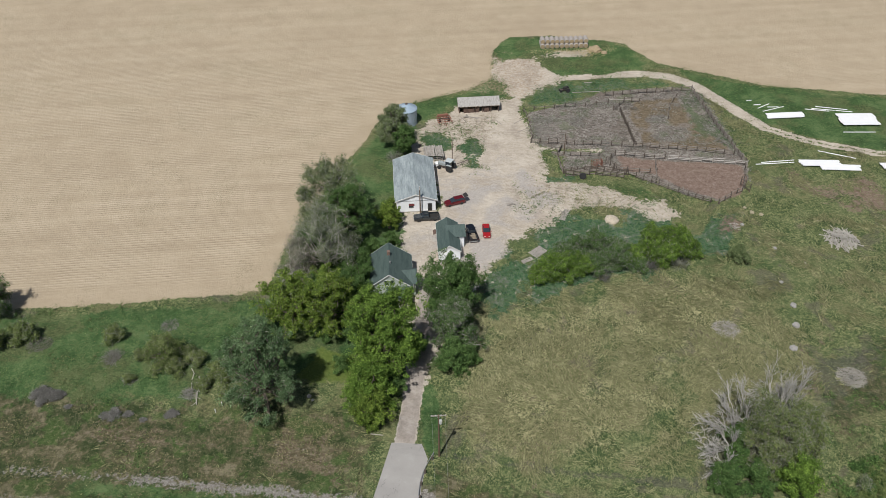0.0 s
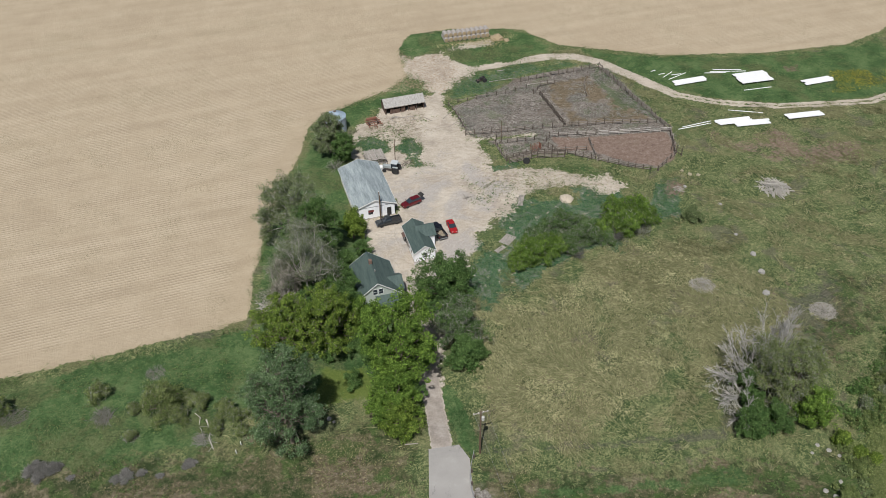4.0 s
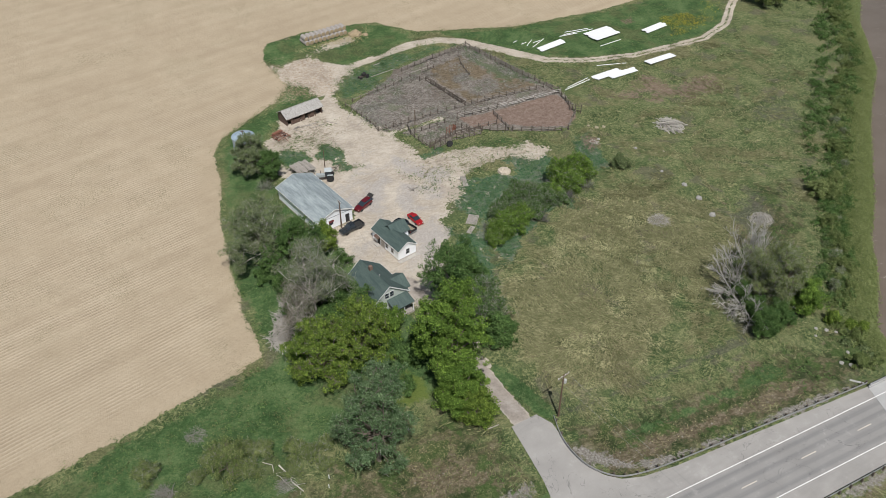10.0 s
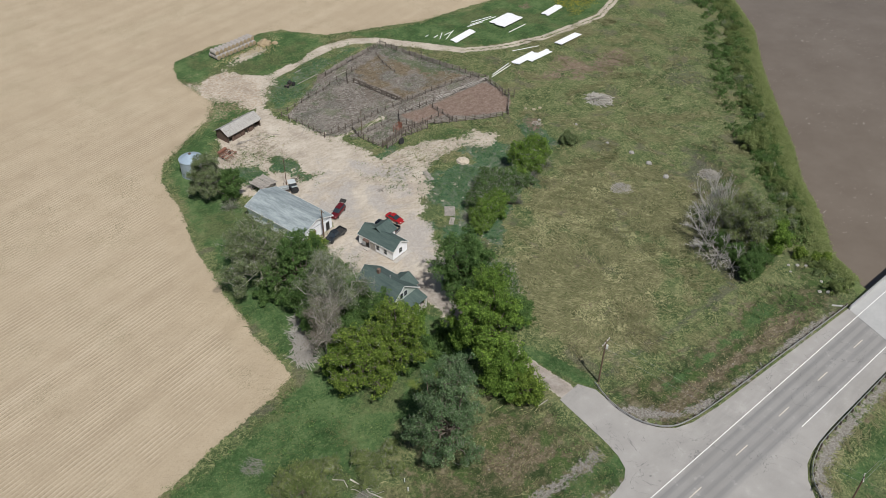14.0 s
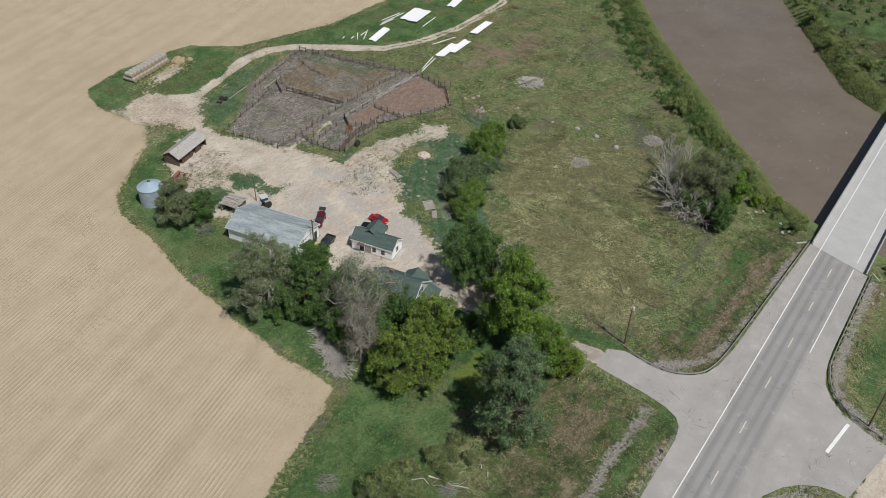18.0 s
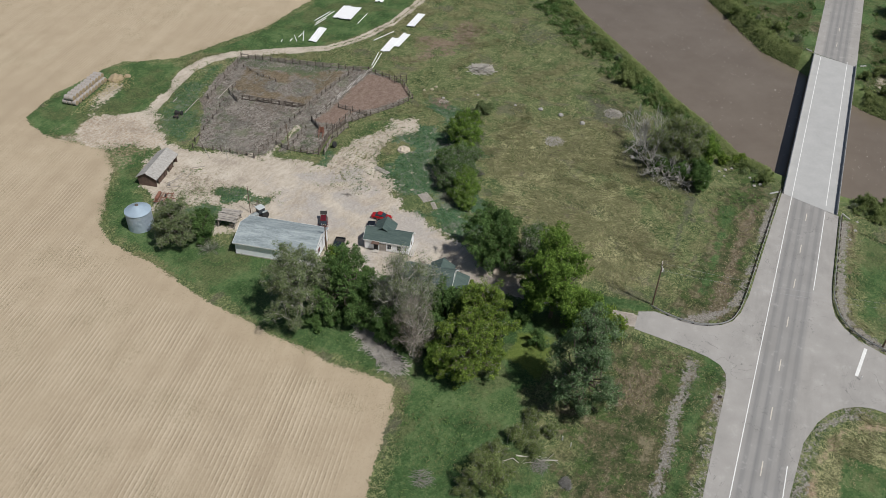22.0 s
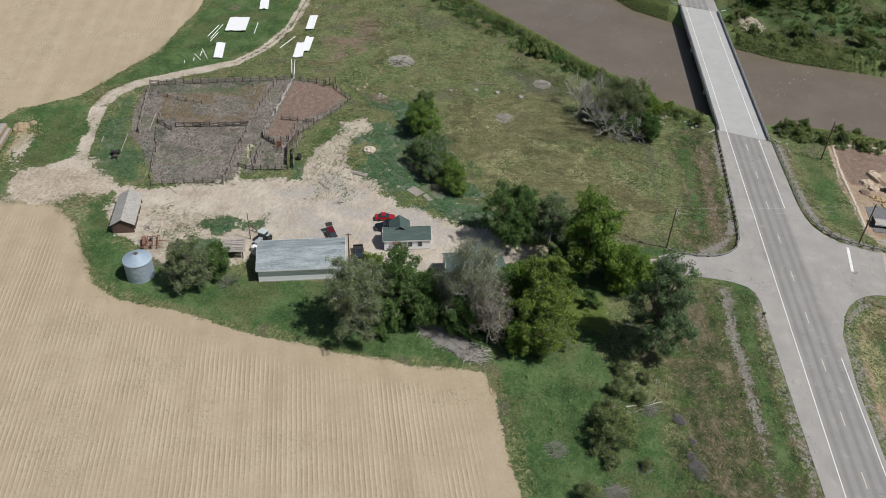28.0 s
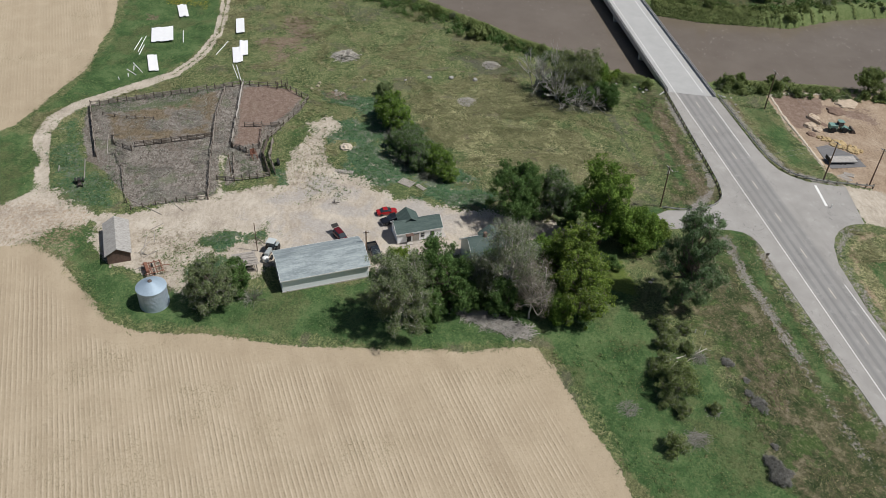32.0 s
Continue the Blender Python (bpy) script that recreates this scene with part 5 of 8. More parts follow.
put(tree(60, 3.8, 9.6, LEAF_WILLOW, "willow with grey-green foliage in the middle of a clump", 26, 260, 0.2, 0.75, bare=14, low=0.05, gap=0.1), 35.4, 92.8)
up = ((0.1, 0.1, 1), (-0.3, 0.2, 1), (0.3, 0.3, 0.95), (0.1, -0.35, 1), (-0.2, 0.6, 0.9))
side = ((-0.9, 0.3, 0.55), (-0.7, -0.4, 0.7), (-0.4, 0.5, 0.85), (-0.9, 0.0, 0.35), (-0.2, -0.2, 1))
# bushes added to give the willow clump a dark core and shadow
for seed, x, y, r, h in ((76, 31.4, 91.6, 2.3, 4.2), (77, 35.4, 96.0, 2.4, 4.6), (78, 30.6, 87.0, 2.2, 4.4)):
    put(bush(seed, r, h, LEAF_DARK, "dark green bush added for shade among dead willow branches", 34, 120, 0.2, 0.55, lobes=9), x, y)
put(dead_tree(63, up, "dead willow with fine pale upright branches", PALE_LIMB, 6.0, 0.14), 37.6, 96.4)
put(dead_tree(50, up, "dead willow with pale upright branches", PALE_LIMB, 5.0, 0.12), 41.0, 98.8, 130)
put(dead_tree(64, side, "dead willow with long pale sprawling branches", PALE_LIMB, 4.2, 0.13), 31.8, 93.6)
put(dead_tree(65, side, "dead willow with pale branches leaning to the ground", PALE_LIMB, 3.8, 0.13), 30.6, 90.0, 25)
put(dead_tree(66, up, "dead willow among green foliage", PALE_LIMB, 5.2), 33.4, 94.6, 70)
put(dead_tree(49, side, "dead willow with a low spread of bare branches", PALE_LIMB, 3.0, 0.11), 29.4, 86.2, 40)
put(bush(67, 3.4, 8.6, LEAF_BRIGHT, "tall dense bright green bush beside old willows", 40, 260, 0.22, 0.6, lobes=14), 38.8, 83.2)
put(bush(68, 2.6, 6.4, LEAF_DARK, "tall dense dark green bush beside old willows", 38, 200, 0.2, 0.55, lobes=12), 28.6, 82.0)
put(bush(69, 2.6, 5.0, LEAF_DARK, "dark green bush beside old willows", 36, 170, 0.2, 0.52, lobes=10), 33.4, 83.6)
yellow_bush = put(bush(70, 1.5, 2.0, LEAF_YELLOW, "small yellow-green shrub near the river", 34, 60), 42.2, 79.0, 0, 1.2)
tagged(yellow_bush, group="yellow shrubs near the river")
again(yellow_bush, 44.0, 76.4, 50, 0.9)
again(yellow_bush, 45.8, 75.0, 90, 0.85)

# willow scrub along the river banks
bank_a = bush(71, 2.2, 2.8, LEAF_WILLOW, "pale green willow scrub on the river bank", 30, 90, 0.22, 0.5)
bank_b = bush(72, 1.8, 2.2, LEAF_BANK, "olive green scrub on the river bank", 30, 70, 0.2, 0.45)
bank_c = bush(73, 1.6, 2.4, LEAF_GREY, "grey-green scrub on the river bank", 22, 60, 0.2, 0.5, bare=8)
for b in (bank_a, bank_b, bank_c):
    tagged(b, group="scrub along the river")
rng = np.random.default_rng(77)
placed = set()


def along(pts, step):
    out = []
    for (ax, ay), (bx, by) in zip(pts, pts[1:]):
        n = max(1, int(math.hypot(bx - ax, by - ay) / step))
        d = Vector((bx - ax, by - ay)).normalized()
        out += [(ax + (bx - ax) * k / n, ay + (by - ay) * k / n, d) for k in range(n)]
    return out


def scrub(pts, step, near, far, side, mix, size=(0.7, 1.25)):
    for x, y, d in along(pts, step):
        o = rng.uniform(near, far) * side
        bx, by = x - d.y * o, y + d.x * o
        if abs(by - 58.4) < 8.5 and -30 < bx < 160:
            continue
        kind = (bank_a, bank_b, bank_c)[int(rng.choice(3, p=mix))]
        s = rng.uniform(*size)
        tall = rng.uniform(0.75, 1.2)
        if kind not in placed:
            placed.add(kind)
            put(kind, bx, by, rng.uniform(0, 360), s, tall=tall)
        else:
            again(kind, bx, by, rng.uniform(0, 360), s, tall=tall)


WEST = [p for p in RIVER_WEST if -30 < p[1] < 230]
EAST = [p for p in RIVER_EAST if -60 < p[1] < 190]
def scrub_mass(name, pts, count, near, far, material, label, seed, size=(0.6, 1.3), tall=1.5, clumps=13, per=17, leaf=0.15):
    """Low rank growth that runs together along a bank."""
    rg = np.random.default_rng(seed)
    line = along(pts, 0.8)
    cs, ws = [], []
    for _ in range(count):
        x, y, d = line[int(rg.integers(len(line)))]
        o = -rg.uniform(near, far)
        bx, by = x - d.y * o, y + d.x * o
        if abs(by - 58.4) < 9.0 and -30 < bx < 170 or bx > 90 and 50 < by < 78 and bx - 0.9 * (by - 50) < 106 and rg.uniform() < 0.9 or 97 < bx < 113 and 36 < by < 49:
            continue
        s, z = rg.uniform(*size), height(bx, by)
        for _ in range(clumps):
            v = rg.normal(0, 1, 3)
            v[2] = abs(v[2])
            v /= np.linalg.norm(v)
            k = rg.uniform(0.5, 1.3)
            cs.append((bx + v[0] * s * k, by + v[1] * s * k, z + v[2] * s * k * tall * 0.8))
            ws.append(tuple(v))
    vs, fs = leaf_cloud(rg, cs, ws, per, 0.42, leaf, out=0.5)
    tagged(new(name, sheet(name, vs, fs, material)), label, "scrub", kind="stuff")


scrub(WEST, 4.5, 8.0, 11.0, -1, (0.5, 0.25, 0.25), (0.5, 1.0))
scrub(EAST, 7.0, 3.0, 12.0, -1, (0.5, 0.2, 0.3), (0.6, 1.2))
scrub(EAST[:8], 6.0, 14.0, 40.0, -1, (0.4, 0.3, 0.3), (0.8, 1.5))
scrub_mass("west_bank_scrub", WEST, 460, 6.2, 11.0, LEAF_WILLOW, "continuous olive-green willow scrub on a river bank", 1)
scrub_mass("north_bank_thicket", WEST[:6], 150, 6.0, 17.0, LEAF_DARK, "broad green thicket on the inner river bank", 6, (1.0, 2.1), tall=1.3, clumps=26, per=14)
scrub_mass("willow_bank_thicket", [p for p in WEST if 66 < p[1] < 104], 70, 6.5, 13.0, LEAF_DARK, "green bushes between willows and river", 7, (0.8, 1.6), tall=1.3, clumps=22, per=14)
scrub_mass("west_bank_brush", WEST, 200, 7.5, 12.0, LEAF_GREY, "grey-green brush behind the river bank", 2, (0.4, 0.9))
scrub_mass("east_bank_scrub", EAST, 240, 3.5, 10.0, LEAF_WILLOW, "continuous olive-green willow scrub beyond the river", 3, leaf=0.19)
scrub_mass("east_bank_brush", EAST, 220, 6.0, 34.0, LEAF_DARK, "dark green brush beyond the river", 4, (0.5, 1.3), leaf=0.19)
scrub_mass("east_bank_thicket", EAST[:9], 230, 8.0, 60.0, LEAF_DARK, "dark green thicket beyond the river", 5, (0.6, 1.6), leaf=0.19)
for x, y, s in ((70.5, 110.0, 1.6), (72.8, 108.0, 1.2), (64.5, 101.0, 0.9), (60.0, 93.0, 0.9), (56.0, 89.0, 0.8), (88.0, 122.0, 1.0), (52.0, 84.0, 0.8), (40.6, 33.0, 0.8), (41.5, 28.0, 0.8), (38.5, 46.5, 1.1), (36.0, 44.4, 0.9), (40.5, 42.0, 0.9)):
    again(bank_a if s < 1.3 else bank_b, x, y, x * 31, s)
# trees on the far side of the river
far_tree = put(tree(74, 5.5, 9.0, LEAF_WILLOW, "spreading green tree beyond the river", 34, 260, 0.3, 0.8), 122.0, 36.0)
tagged(far_tree, group="trees beyond the river")
for x, y, s in ((131, 30, 1.1), (140, 38, 1.2), (124, 14, 1.0), (136, 18, 1.2), (118, -8, 1.0), (148, 26, 1.2), (128, -22, 1.1), (146, -14, 1.2), (160, 40, 1.1), (134, 195, 1.0), (141, 198, 1.3), (156, 200, 1.1), (164, 205, 1.3), (150, 193, 0.9), (172, 214, 1.2), (34.5, 8.0, 0.75), (98, 30, 0.5), (95, 12, 0.5)):
    again(far_tree, x, y, x * 29, s)

# ---- building materials ----
def siding_material(name, color, pitch=0.2):
    m = Nodes(name)
    z = m.n("SeparateXYZ", Vector=m.local()).outputs[2]
    lap = m.math("FRACT", m.math("DIVIDE", z, pitch))
    n = m.noise(1.2, 5, 0.65, m.local())
    dirt = m.noise(4.0, 4, 0.7, m.stretch(m.local(), 1, 1, 0.25))
    col = m.mix(m.math("MULTIPLY", m.step(dirt, 0.5, 0.75), 0.15), m.ramp(n, (0.3, tuple(c * 0.95 for c in color)), (0.7, color)), tuple(c * 0.7 for c in color))
    m.bump(lap, 0.2, 0.015)
    return m.done(col, 0.5)


def roof_material(name, color, pale, across=0.0, scale=1.0):
    m = Nodes(name)
    p = m.local()
    n = m.noise(0.7 * scale, 5, 0.7, m.stretch(p, 2.4, 0.35, 1))
    f = m.noise(4.0, 4, 0.75, m.stretch(p, 1.6, 0.5, 1))
    col = m.ramp(m.math("ADD", m.math("MULTIPLY", n, 0.6), m.math("MULTIPLY", f, 0.4)), (0.40, color), (0.60, pale))
    m.bump(f, 0.3, 0.02)
    return m.done(col, 0.75, spec=0.25)


WHITE_SIDING = siding_material("white_lap_siding", (0.92, 0.935, 0.95))
PALE_GREEN = siding_material("pale_grey_green_siding", (0.50, 0.55, 0.50))
GREEN_ROOF = roof_material("green_shingles", (0.06, 0.09, 0.083), (0.095, 0.13, 0.118))
TIN_ROOF = roof_material("weathered_blue_grey_roofing", (0.195, 0.23, 0.24), (0.37, 0.415, 0.42))
SHAKES = roof_material("silvered_wood_shingles", (0.27, 0.255, 0.235), (0.47, 0.45, 0.42), scale=3.0)
BARN_WOOD = plain("dark_barn_board", (0.125, 0.08, 0.062), 0.9, vary=0.35, scale=1.5, bump=0.4)
DARK_IN = plain("dark_interior", (0.03, 0.028, 0.026), 0.9)
TRIM = plain("white_trim", (0.78, 0.78, 0.76), 0.5, vary=0.05)
STONE_BASE = plain("foundation_concrete", (0.42, 0.39, 0.35), 0.9, vary=0.2, scale=1.0)
BRICK_RED = plain("chimney_brick", (0.20, 0.13, 0.10), 0.85, vary=0.3, scale=4.0)


def glass_material():
    m = Nodes("window_glass")
    return m.done((0.03, 0.04, 0.05), 0.06, spec=0.8)


GLASS = glass_material()


def gable_wall(half, eave, ridge, y0, y1):
    """The pentagonal end wall between y0 and y1."""
    return prism(bmesh.new(), [(-half, 0), (half, 0), (half, eave), (0, ridge), (-half, eave)], y0, y1)


def roof_slope(x_eave, z_eave, x_ridge, z_ridge, y0, y1, thick=0.1):
    bm = bmesh.new()
    return prism(bm, [(x_eave, z_eave), (x_ridge, z_ridge), (x_ridge, z_ridge + thick), (x_eave, z_eave + thick)], y0, y1)


def window(parent, x, y, z, w, h, axis, out):
    """A framed window on a wall; axis y: the wall faces along y."""
    ob = part("window", (boxed(x - w / 2 - 0.07, x + w / 2 + 0.07, y, y + 0.05 * out, z - h / 2 - 0.07, z + h / 2 + 0.07) if axis == "y"
                         else boxed(x, x + 0.05 * out, y - w / 2 - 0.07, y + w / 2 + 0.07, z - h / 2 - 0.07, z + h / 2 + 0.07)), TRIM, parent)
    for k in (-1, 1):
        zc = z + k * h / 4
        g = 0.06 * out
        part("pane", (boxed(x - w / 2, x + w / 2, y, y + g, zc - h / 4 + 0.03, zc + h / 4 - 0.03) if axis == "y"
                      else boxed(x, x + g, y - w / 2, y + w / 2, zc - h / 4 + 0.03, zc + h / 4 - 0.03)), GLASS, ob)
    return ob


def door(parent, x, y, w, h, axis, out, material, name="door"):
    ob = part(name, boxed(x - w / 2, x + w / 2, y, y + 0.06 * out, 0.1, 0.1 + h) if axis == "y" else boxed(x, x + 0.06 * out, y - w / 2, y + w / 2, 0.1, 0.1 + h), material, parent)
    part("knob", boxed(x + w / 2 - 0.16, x + w / 2 - 0.08, y + 0.06 * out, y + 0.1 * out, 1.05, 1.13) if axis == "y" else boxed(x + 0.06 * out, x + 0.1 * out, y + w / 2 - 0.16, y + w / 2 - 0.08, 1.05, 1.13), STEEL, ob)
    return ob


def gable_house(name, x, y, turn, half, length, eave, ridge, wall, roof, label, category, over=0.35, end_over=0.3, base=True, z=0.0):
    """A gabled building: the front wall at y = 0, the ridge along +y."""
    ob = thing(name, x, y, z, turn, label, category)
    t = 0.15
    part("front_wall", gable_wall(half, eave, ridge, 0, t), wall, ob)
    part("back_wall", gable_wall(half, eave, ridge, length - t, length), wall, ob)
    for s, n in ((-1, "west_wall"), (1, "east_wall")):
        part(n, boxed(min(s * half, s * (half - t)), max(s * half, s * (half - t)), t, length - t, 0, eave), wall, ob)
        k = (ridge - eave) / half
        part("roof_slope", roof_slope(s * (half + over), eave - k * over + 0.03, 0, ridge + 0.03, -end_over, length + end_over), roof, ob)
        part("fascia", boxed(min(s * (half + over), s * (half + over + 0.03)), max(s * (half + over), s * (half + over + 0.03)), -end_over, length + end_over, eave - k * over - 0.12, eave - k * over + 0.14), TRIM, ob)
        for yy in (-end_over, length + end_over):
            bm = prism(bmesh.new(), [(s * (half + over), eave - k * over - 0.12), (0, ridge - 0.12), (0, ridge + 0.14), (s * (half + over), eave - k * over + 0.14)], yy - 0.02, yy + 0.02)
            part("barge_board", bm, TRIM, ob)
    part("ridge_cap", prism(bmesh.new(), [(-0.18, ridge + 0.06), (0, ridge + 0.16), (0.18, ridge + 0.06)], -end_over, length + end_over), roof, ob)
    if base:
        part("foundation", boxed(-half - 0.06, half + 0.06, -0.06, length + 0.06, -0.4, 0.22), STONE_BASE, ob)
    part("floor_slab", boxed(-half + t, half - t, t, length - t, 0.0, 0.1), STONE_BASE, ob)
    return ob


TURN = 12.2
# shop
shop = gable_house("workshop", -29.8, 146.9, TURN, 4.25, 16.4, 3.2, 4.75, WHITE_SIDING, TIN_ROOF, "long white workshop with a weathered blue-grey roof", "workshop", over=0.42)
part("roof_trim", boxed(-4.3, 4.3, -0.03, -0.005, 2.95, 3.07), plain("grey_trim", (0.3, 0.32, 0.33)), shop)
window(shop, -1.1, 0.0, 1.75, 1.0, 1.2, "y", -1)
door(shop, 3.0, 0.0, 0.95, 2.1, "y", -1, DARK_IN)
part("wall_sign", boxed(-1.6, -0.4, -0.09, -0.06, 1.75, 2.25, 0.02), plain("dark_red_sign", (0.16, 0.03, 0.03)), shop)
# small white house
cottage = gable_house("small_house", -20.3, 131.3, 11.6, 2.2, 9.2, 2.45, 3.9, WHITE_SIDING, GREEN_ROOF, "small white house with a dark green shingle roof", "house", over=0.16)
window(cottage, 0.1, 0.0, 1.5, 0.85, 1.2, "y", -1)
for yy in (2.0, 4.0):
    window(cottage, -2.2, yy, 1.4, 0.8, 1.1, "x", -1)
door(cottage, -2.2, 6.8, 0.95, 2.05, "x", -1, DARK_IN)
wing = part("wing_wall", boxed(0.3, 3.3, 4.1, 7.7, 0, 3.1), WHITE_SIDING, cottage)
for s in (-1, 1):
    bm = prism(bmesh.new(), [(5.9 + s * 2.15, 2.95), (5.9, 4.5), (5.9, 4.6), (5.9 + s * 2.15, 3.05)], -0.5, 3.6, axis="x")
    part("wing_roof", bm, GREEN_ROOF, cottage)
part("wing_gable", prism(bmesh.new(), [(4.1, 3.1), (7.7, 3.1), (5.9, 4.42)], 3.15, 3.3, axis="x"), WHITE_SIDING, cottage)
window(cottage, 3.3, 5.9, 1.6, 0.8, 1.1, "x", 1)
part("door_hood", prism(bmesh.new(), [(-3.0, 2.1), (-2.2, 2.4), (-2.2, 2.46), (-3.0, 2.16)], 6.0, 7.6), BARN_WOOD, cottage, "brown timber hood over a door")
part("side_board", boxed(-2.24, -2.2, 4.7, 6.1, 0.2, 1.9), GREY_WOOD, cottage, "bare brown boarding")
part("step", boxed(-3.1, -2.26, 6.2, 7.4, -0.1, 0.18, 0.02), STONE_BASE, cottage)
part("path_slab", boxed(-2.4, 2.6, -1.0, -0.08, -0.1, 0.08, 0.02), STONE_BASE, cottage, "pale concrete slab along the gable")

# main house
house = gable_house("farm_house", -30.0, 117.8, 11.6, 4.0, 9.2, 3.6, 6.6, PALE_GREEN, GREEN_ROOF, "pale grey-green farm house with a steep green shingle roof", "house", over=0.5)
for xx in (-0.55, 0.55):
    window(house, xx, 0.0, 4.5, 0.8, 1.2, "y", -1)
for yy in (2.5, 6.0):
    window(house, -4.0, yy, 1.8, 0.9, 1.3, "x", -1)
    window(house, 4.0, yy, 1.8, 0.9, 1.3, "x", 1)
for s in (-1, 1):
    part("cross_roof", prism(bmesh.new(), [(3.0 + s * 2.4, 3.3), (3.0, 4.9), (3.0, 5.0), (3.0 + s * 2.4, 3.4)], 0.6, 5.3, axis="x"), GREEN_ROOF, house)
part("cross_wall", prism(bmesh.new(), [(1.0, 0.0), (5.0, 0.0), (5.0, 3.45), (3.0, 4.8), (1.0, 3.45)], 3.9, 4.95, axis="x"), PALE_GREEN, house)
part("low_roof", prism(bmesh.new(), [(-6.4, 2.3), (-4.3, 3.15), (-4.3, 3.27), (-6.4, 2.42)], 0.6, 7.6), GREEN_ROOF, house)
part("low_wall", boxed(-6.2, -4.0, 0.8, 7.4, 0, 2.35), PALE_GREEN, house)
part("porch_roof", prism(bmesh.new(), [(-2.6, 2.5), (0.0, 3.3), (0.0, 3.42), (-2.6, 2.62)], -0.6, 3.9, axis="x"), GREEN_ROOF, house)
part("porch_floor", boxed(-0.6, 3.9, -2.5, -0.07, -0.2, 0.35), GREY_WOOD, house)
for xx in (-0.4, 1.7, 3.7):
    part("porch_post", boxed(xx - 0.07, xx + 0.07, -2.42, -2.28, 0.35, 2.6), TRIM, house)
part("chimney", boxed(-0.3, 0.3, 5.6, 6.2, 5.8, 7.5, 0.02), BRICK_RED, house)
part("vent_stack", tube(bmesh.new(), (0.3, 3.4, 6.2), (0.3, 3.4, 7.0), 0.12, None, 10), STEEL, house)

# open shed
shed = thing("open_shed", -26.0, 191.1, 0.0, 13.0, "old dark timber shed with a silvery shingle roof, open in front", "shed")
L, D = 10.4, 4.2
part("back_wall", boxed(0, L, D - 0.08, D, 0, 2.2), BARN_WOOD, shed)
for x0 in (0.0, L - 0.1):
    bm = prism(bmesh.new(), [(0, 0), (D, 0), (D, 2.2), (D / 2, 3.35), (0, 2.2)], x0, x0 + 0.1, axis="x")
    part("end_wall", bm, BARN_WOOD, shed)
for s, y0 in ((-1, -0.4), (1, D + 0.35)):
    bm = prism(bmesh.new(), [(y0, 1.98), (D / 2, 3.38), (D / 2, 3.48), (y0, 2.08)], -0.3, L + 0.3, axis="x")
    part("roof_slope", bm, SHAKES, shed)
for k in range(6):
    x = 0.08 + k * (L - 0.16) / 5
    part("post", boxed(x - 0.09, x + 0.09, -0.02, 0.16, 0, 2.15), BARN_WOOD, shed)
for k, (a, b, h) in enumerate(((1.2, 2.0, 1.5), (2.3, 3.9, 1.2), (4.4, 5.3, 1.7), (6.6, 7.9, 1.3))):
    part("front_board", boxed(a, b, 0.03, 0.09, 0, h), BARN_WOOD, shed)
for k in range(9):
    x = 0.2 + k * 1.2
    part("purlin_board", boxed(x, x + 0.9, -0.43, -0.40, 1.92, 2.06), GREY_WOOD, shed)

# grain bin
GALV = Nodes("galvanised_sheet")
zz = GALV.n("SeparateXYZ", Vector=GALV.local()).outputs[2]
GALV.bump(GALV.math("SINE", GALV.math("MULTIPLY", zz, math.tau / 0.3)), 0.4, 0.02)
GALV = GALV.done(GALV.ramp(GALV.noise(1.5, 4, 0.6, GALV.local()), (0.3, (0.33, 0.40, 0.47)), (0.7, (0.41, 0.48, 0.55))), 0.5, 0.25)
BINROOF = plain("pale_blue_bin_roof", (0.36, 0.45, 0.53), 0.5, 0.2, vary=0.08, scale=1.0)
grain_bin = thing("grain_bin", -38.6, 184.8, 0.0, 0.0, "round galvanised grain bin with a pale conical roof", "grain bin")
part("wall", lathe(bmesh.new(), [(2.6, -0.2), (2.6, 4.1)], 40), GALV, grain_bin, smooth=False)
part("roof", lathe(bmesh.new(), [(2.72, 4.05), (2.7, 4.15), (0.35, 5.3)], 40), BINROOF, grain_bin)
for k in range(20):
    w = k * math.tau / 20
    part("roof_rib", tube(bmesh.new(), (2.7 * math.cos(w), 2.7 * math.sin(w), 4.16), (0.36 * math.cos(w), 0.36 * math.sin(w), 5.31), 0.018, None, 4), BINROOF, grain_bin)
part("cap", lathe(bmesh.new(), [(0.38, 5.28), (0.38, 5.42), (0.1, 5.55)], 16), RUSTY, grain_bin)
for z in (0.05, 1.1, 2.15, 3.2):
    part("hoop", lathe(bmesh.new(), [(2.6, z), (2.615, z + 0.02), (2.615, z + 0.05), (2.6, z + 0.07)], 40), GALV, grain_bin)
part("hatch", boxed(-0.4, 0.4, -2.68, -2.55, 0.4, 1.5, 0.02), BINROOF, grain_bin)

# lean-to ruin beside the workshop
BLEACHED_BOARD = plain("bleached_board", (0.42, 0.39, 0.35), 0.9, vary=0.3, scale=1.5)
leanto = thing("lean_to", -31.0, 167.0, 0.0, TURN + 3, "collapsing grey board lean-to at the back of a workshop", "shed")
rg = np.random.default_rng(31)
for k in range(12):
    y0, y1 = -0.3 - 0.3 * rg.random(), 3.7 + 0.5 * rg.random()
    x0, sag = -0.3 + 0.4 * k, 0.12 * rg.random() - 0.03 * k
    bm = boxed(x0, x0 + 0.34, y0, y1, 2.0 + sag, 2.05 + sag)
    for v in bm.verts:
        v.co.x += (v.co.y - 1.7) * 0.06 * rg.normal() if k % 3 == 0 else 0.0
        v.co.z += 0.05 * (v.co.y - 1.7)
    part("roof_board", bm, GREY_WOOD, leanto)
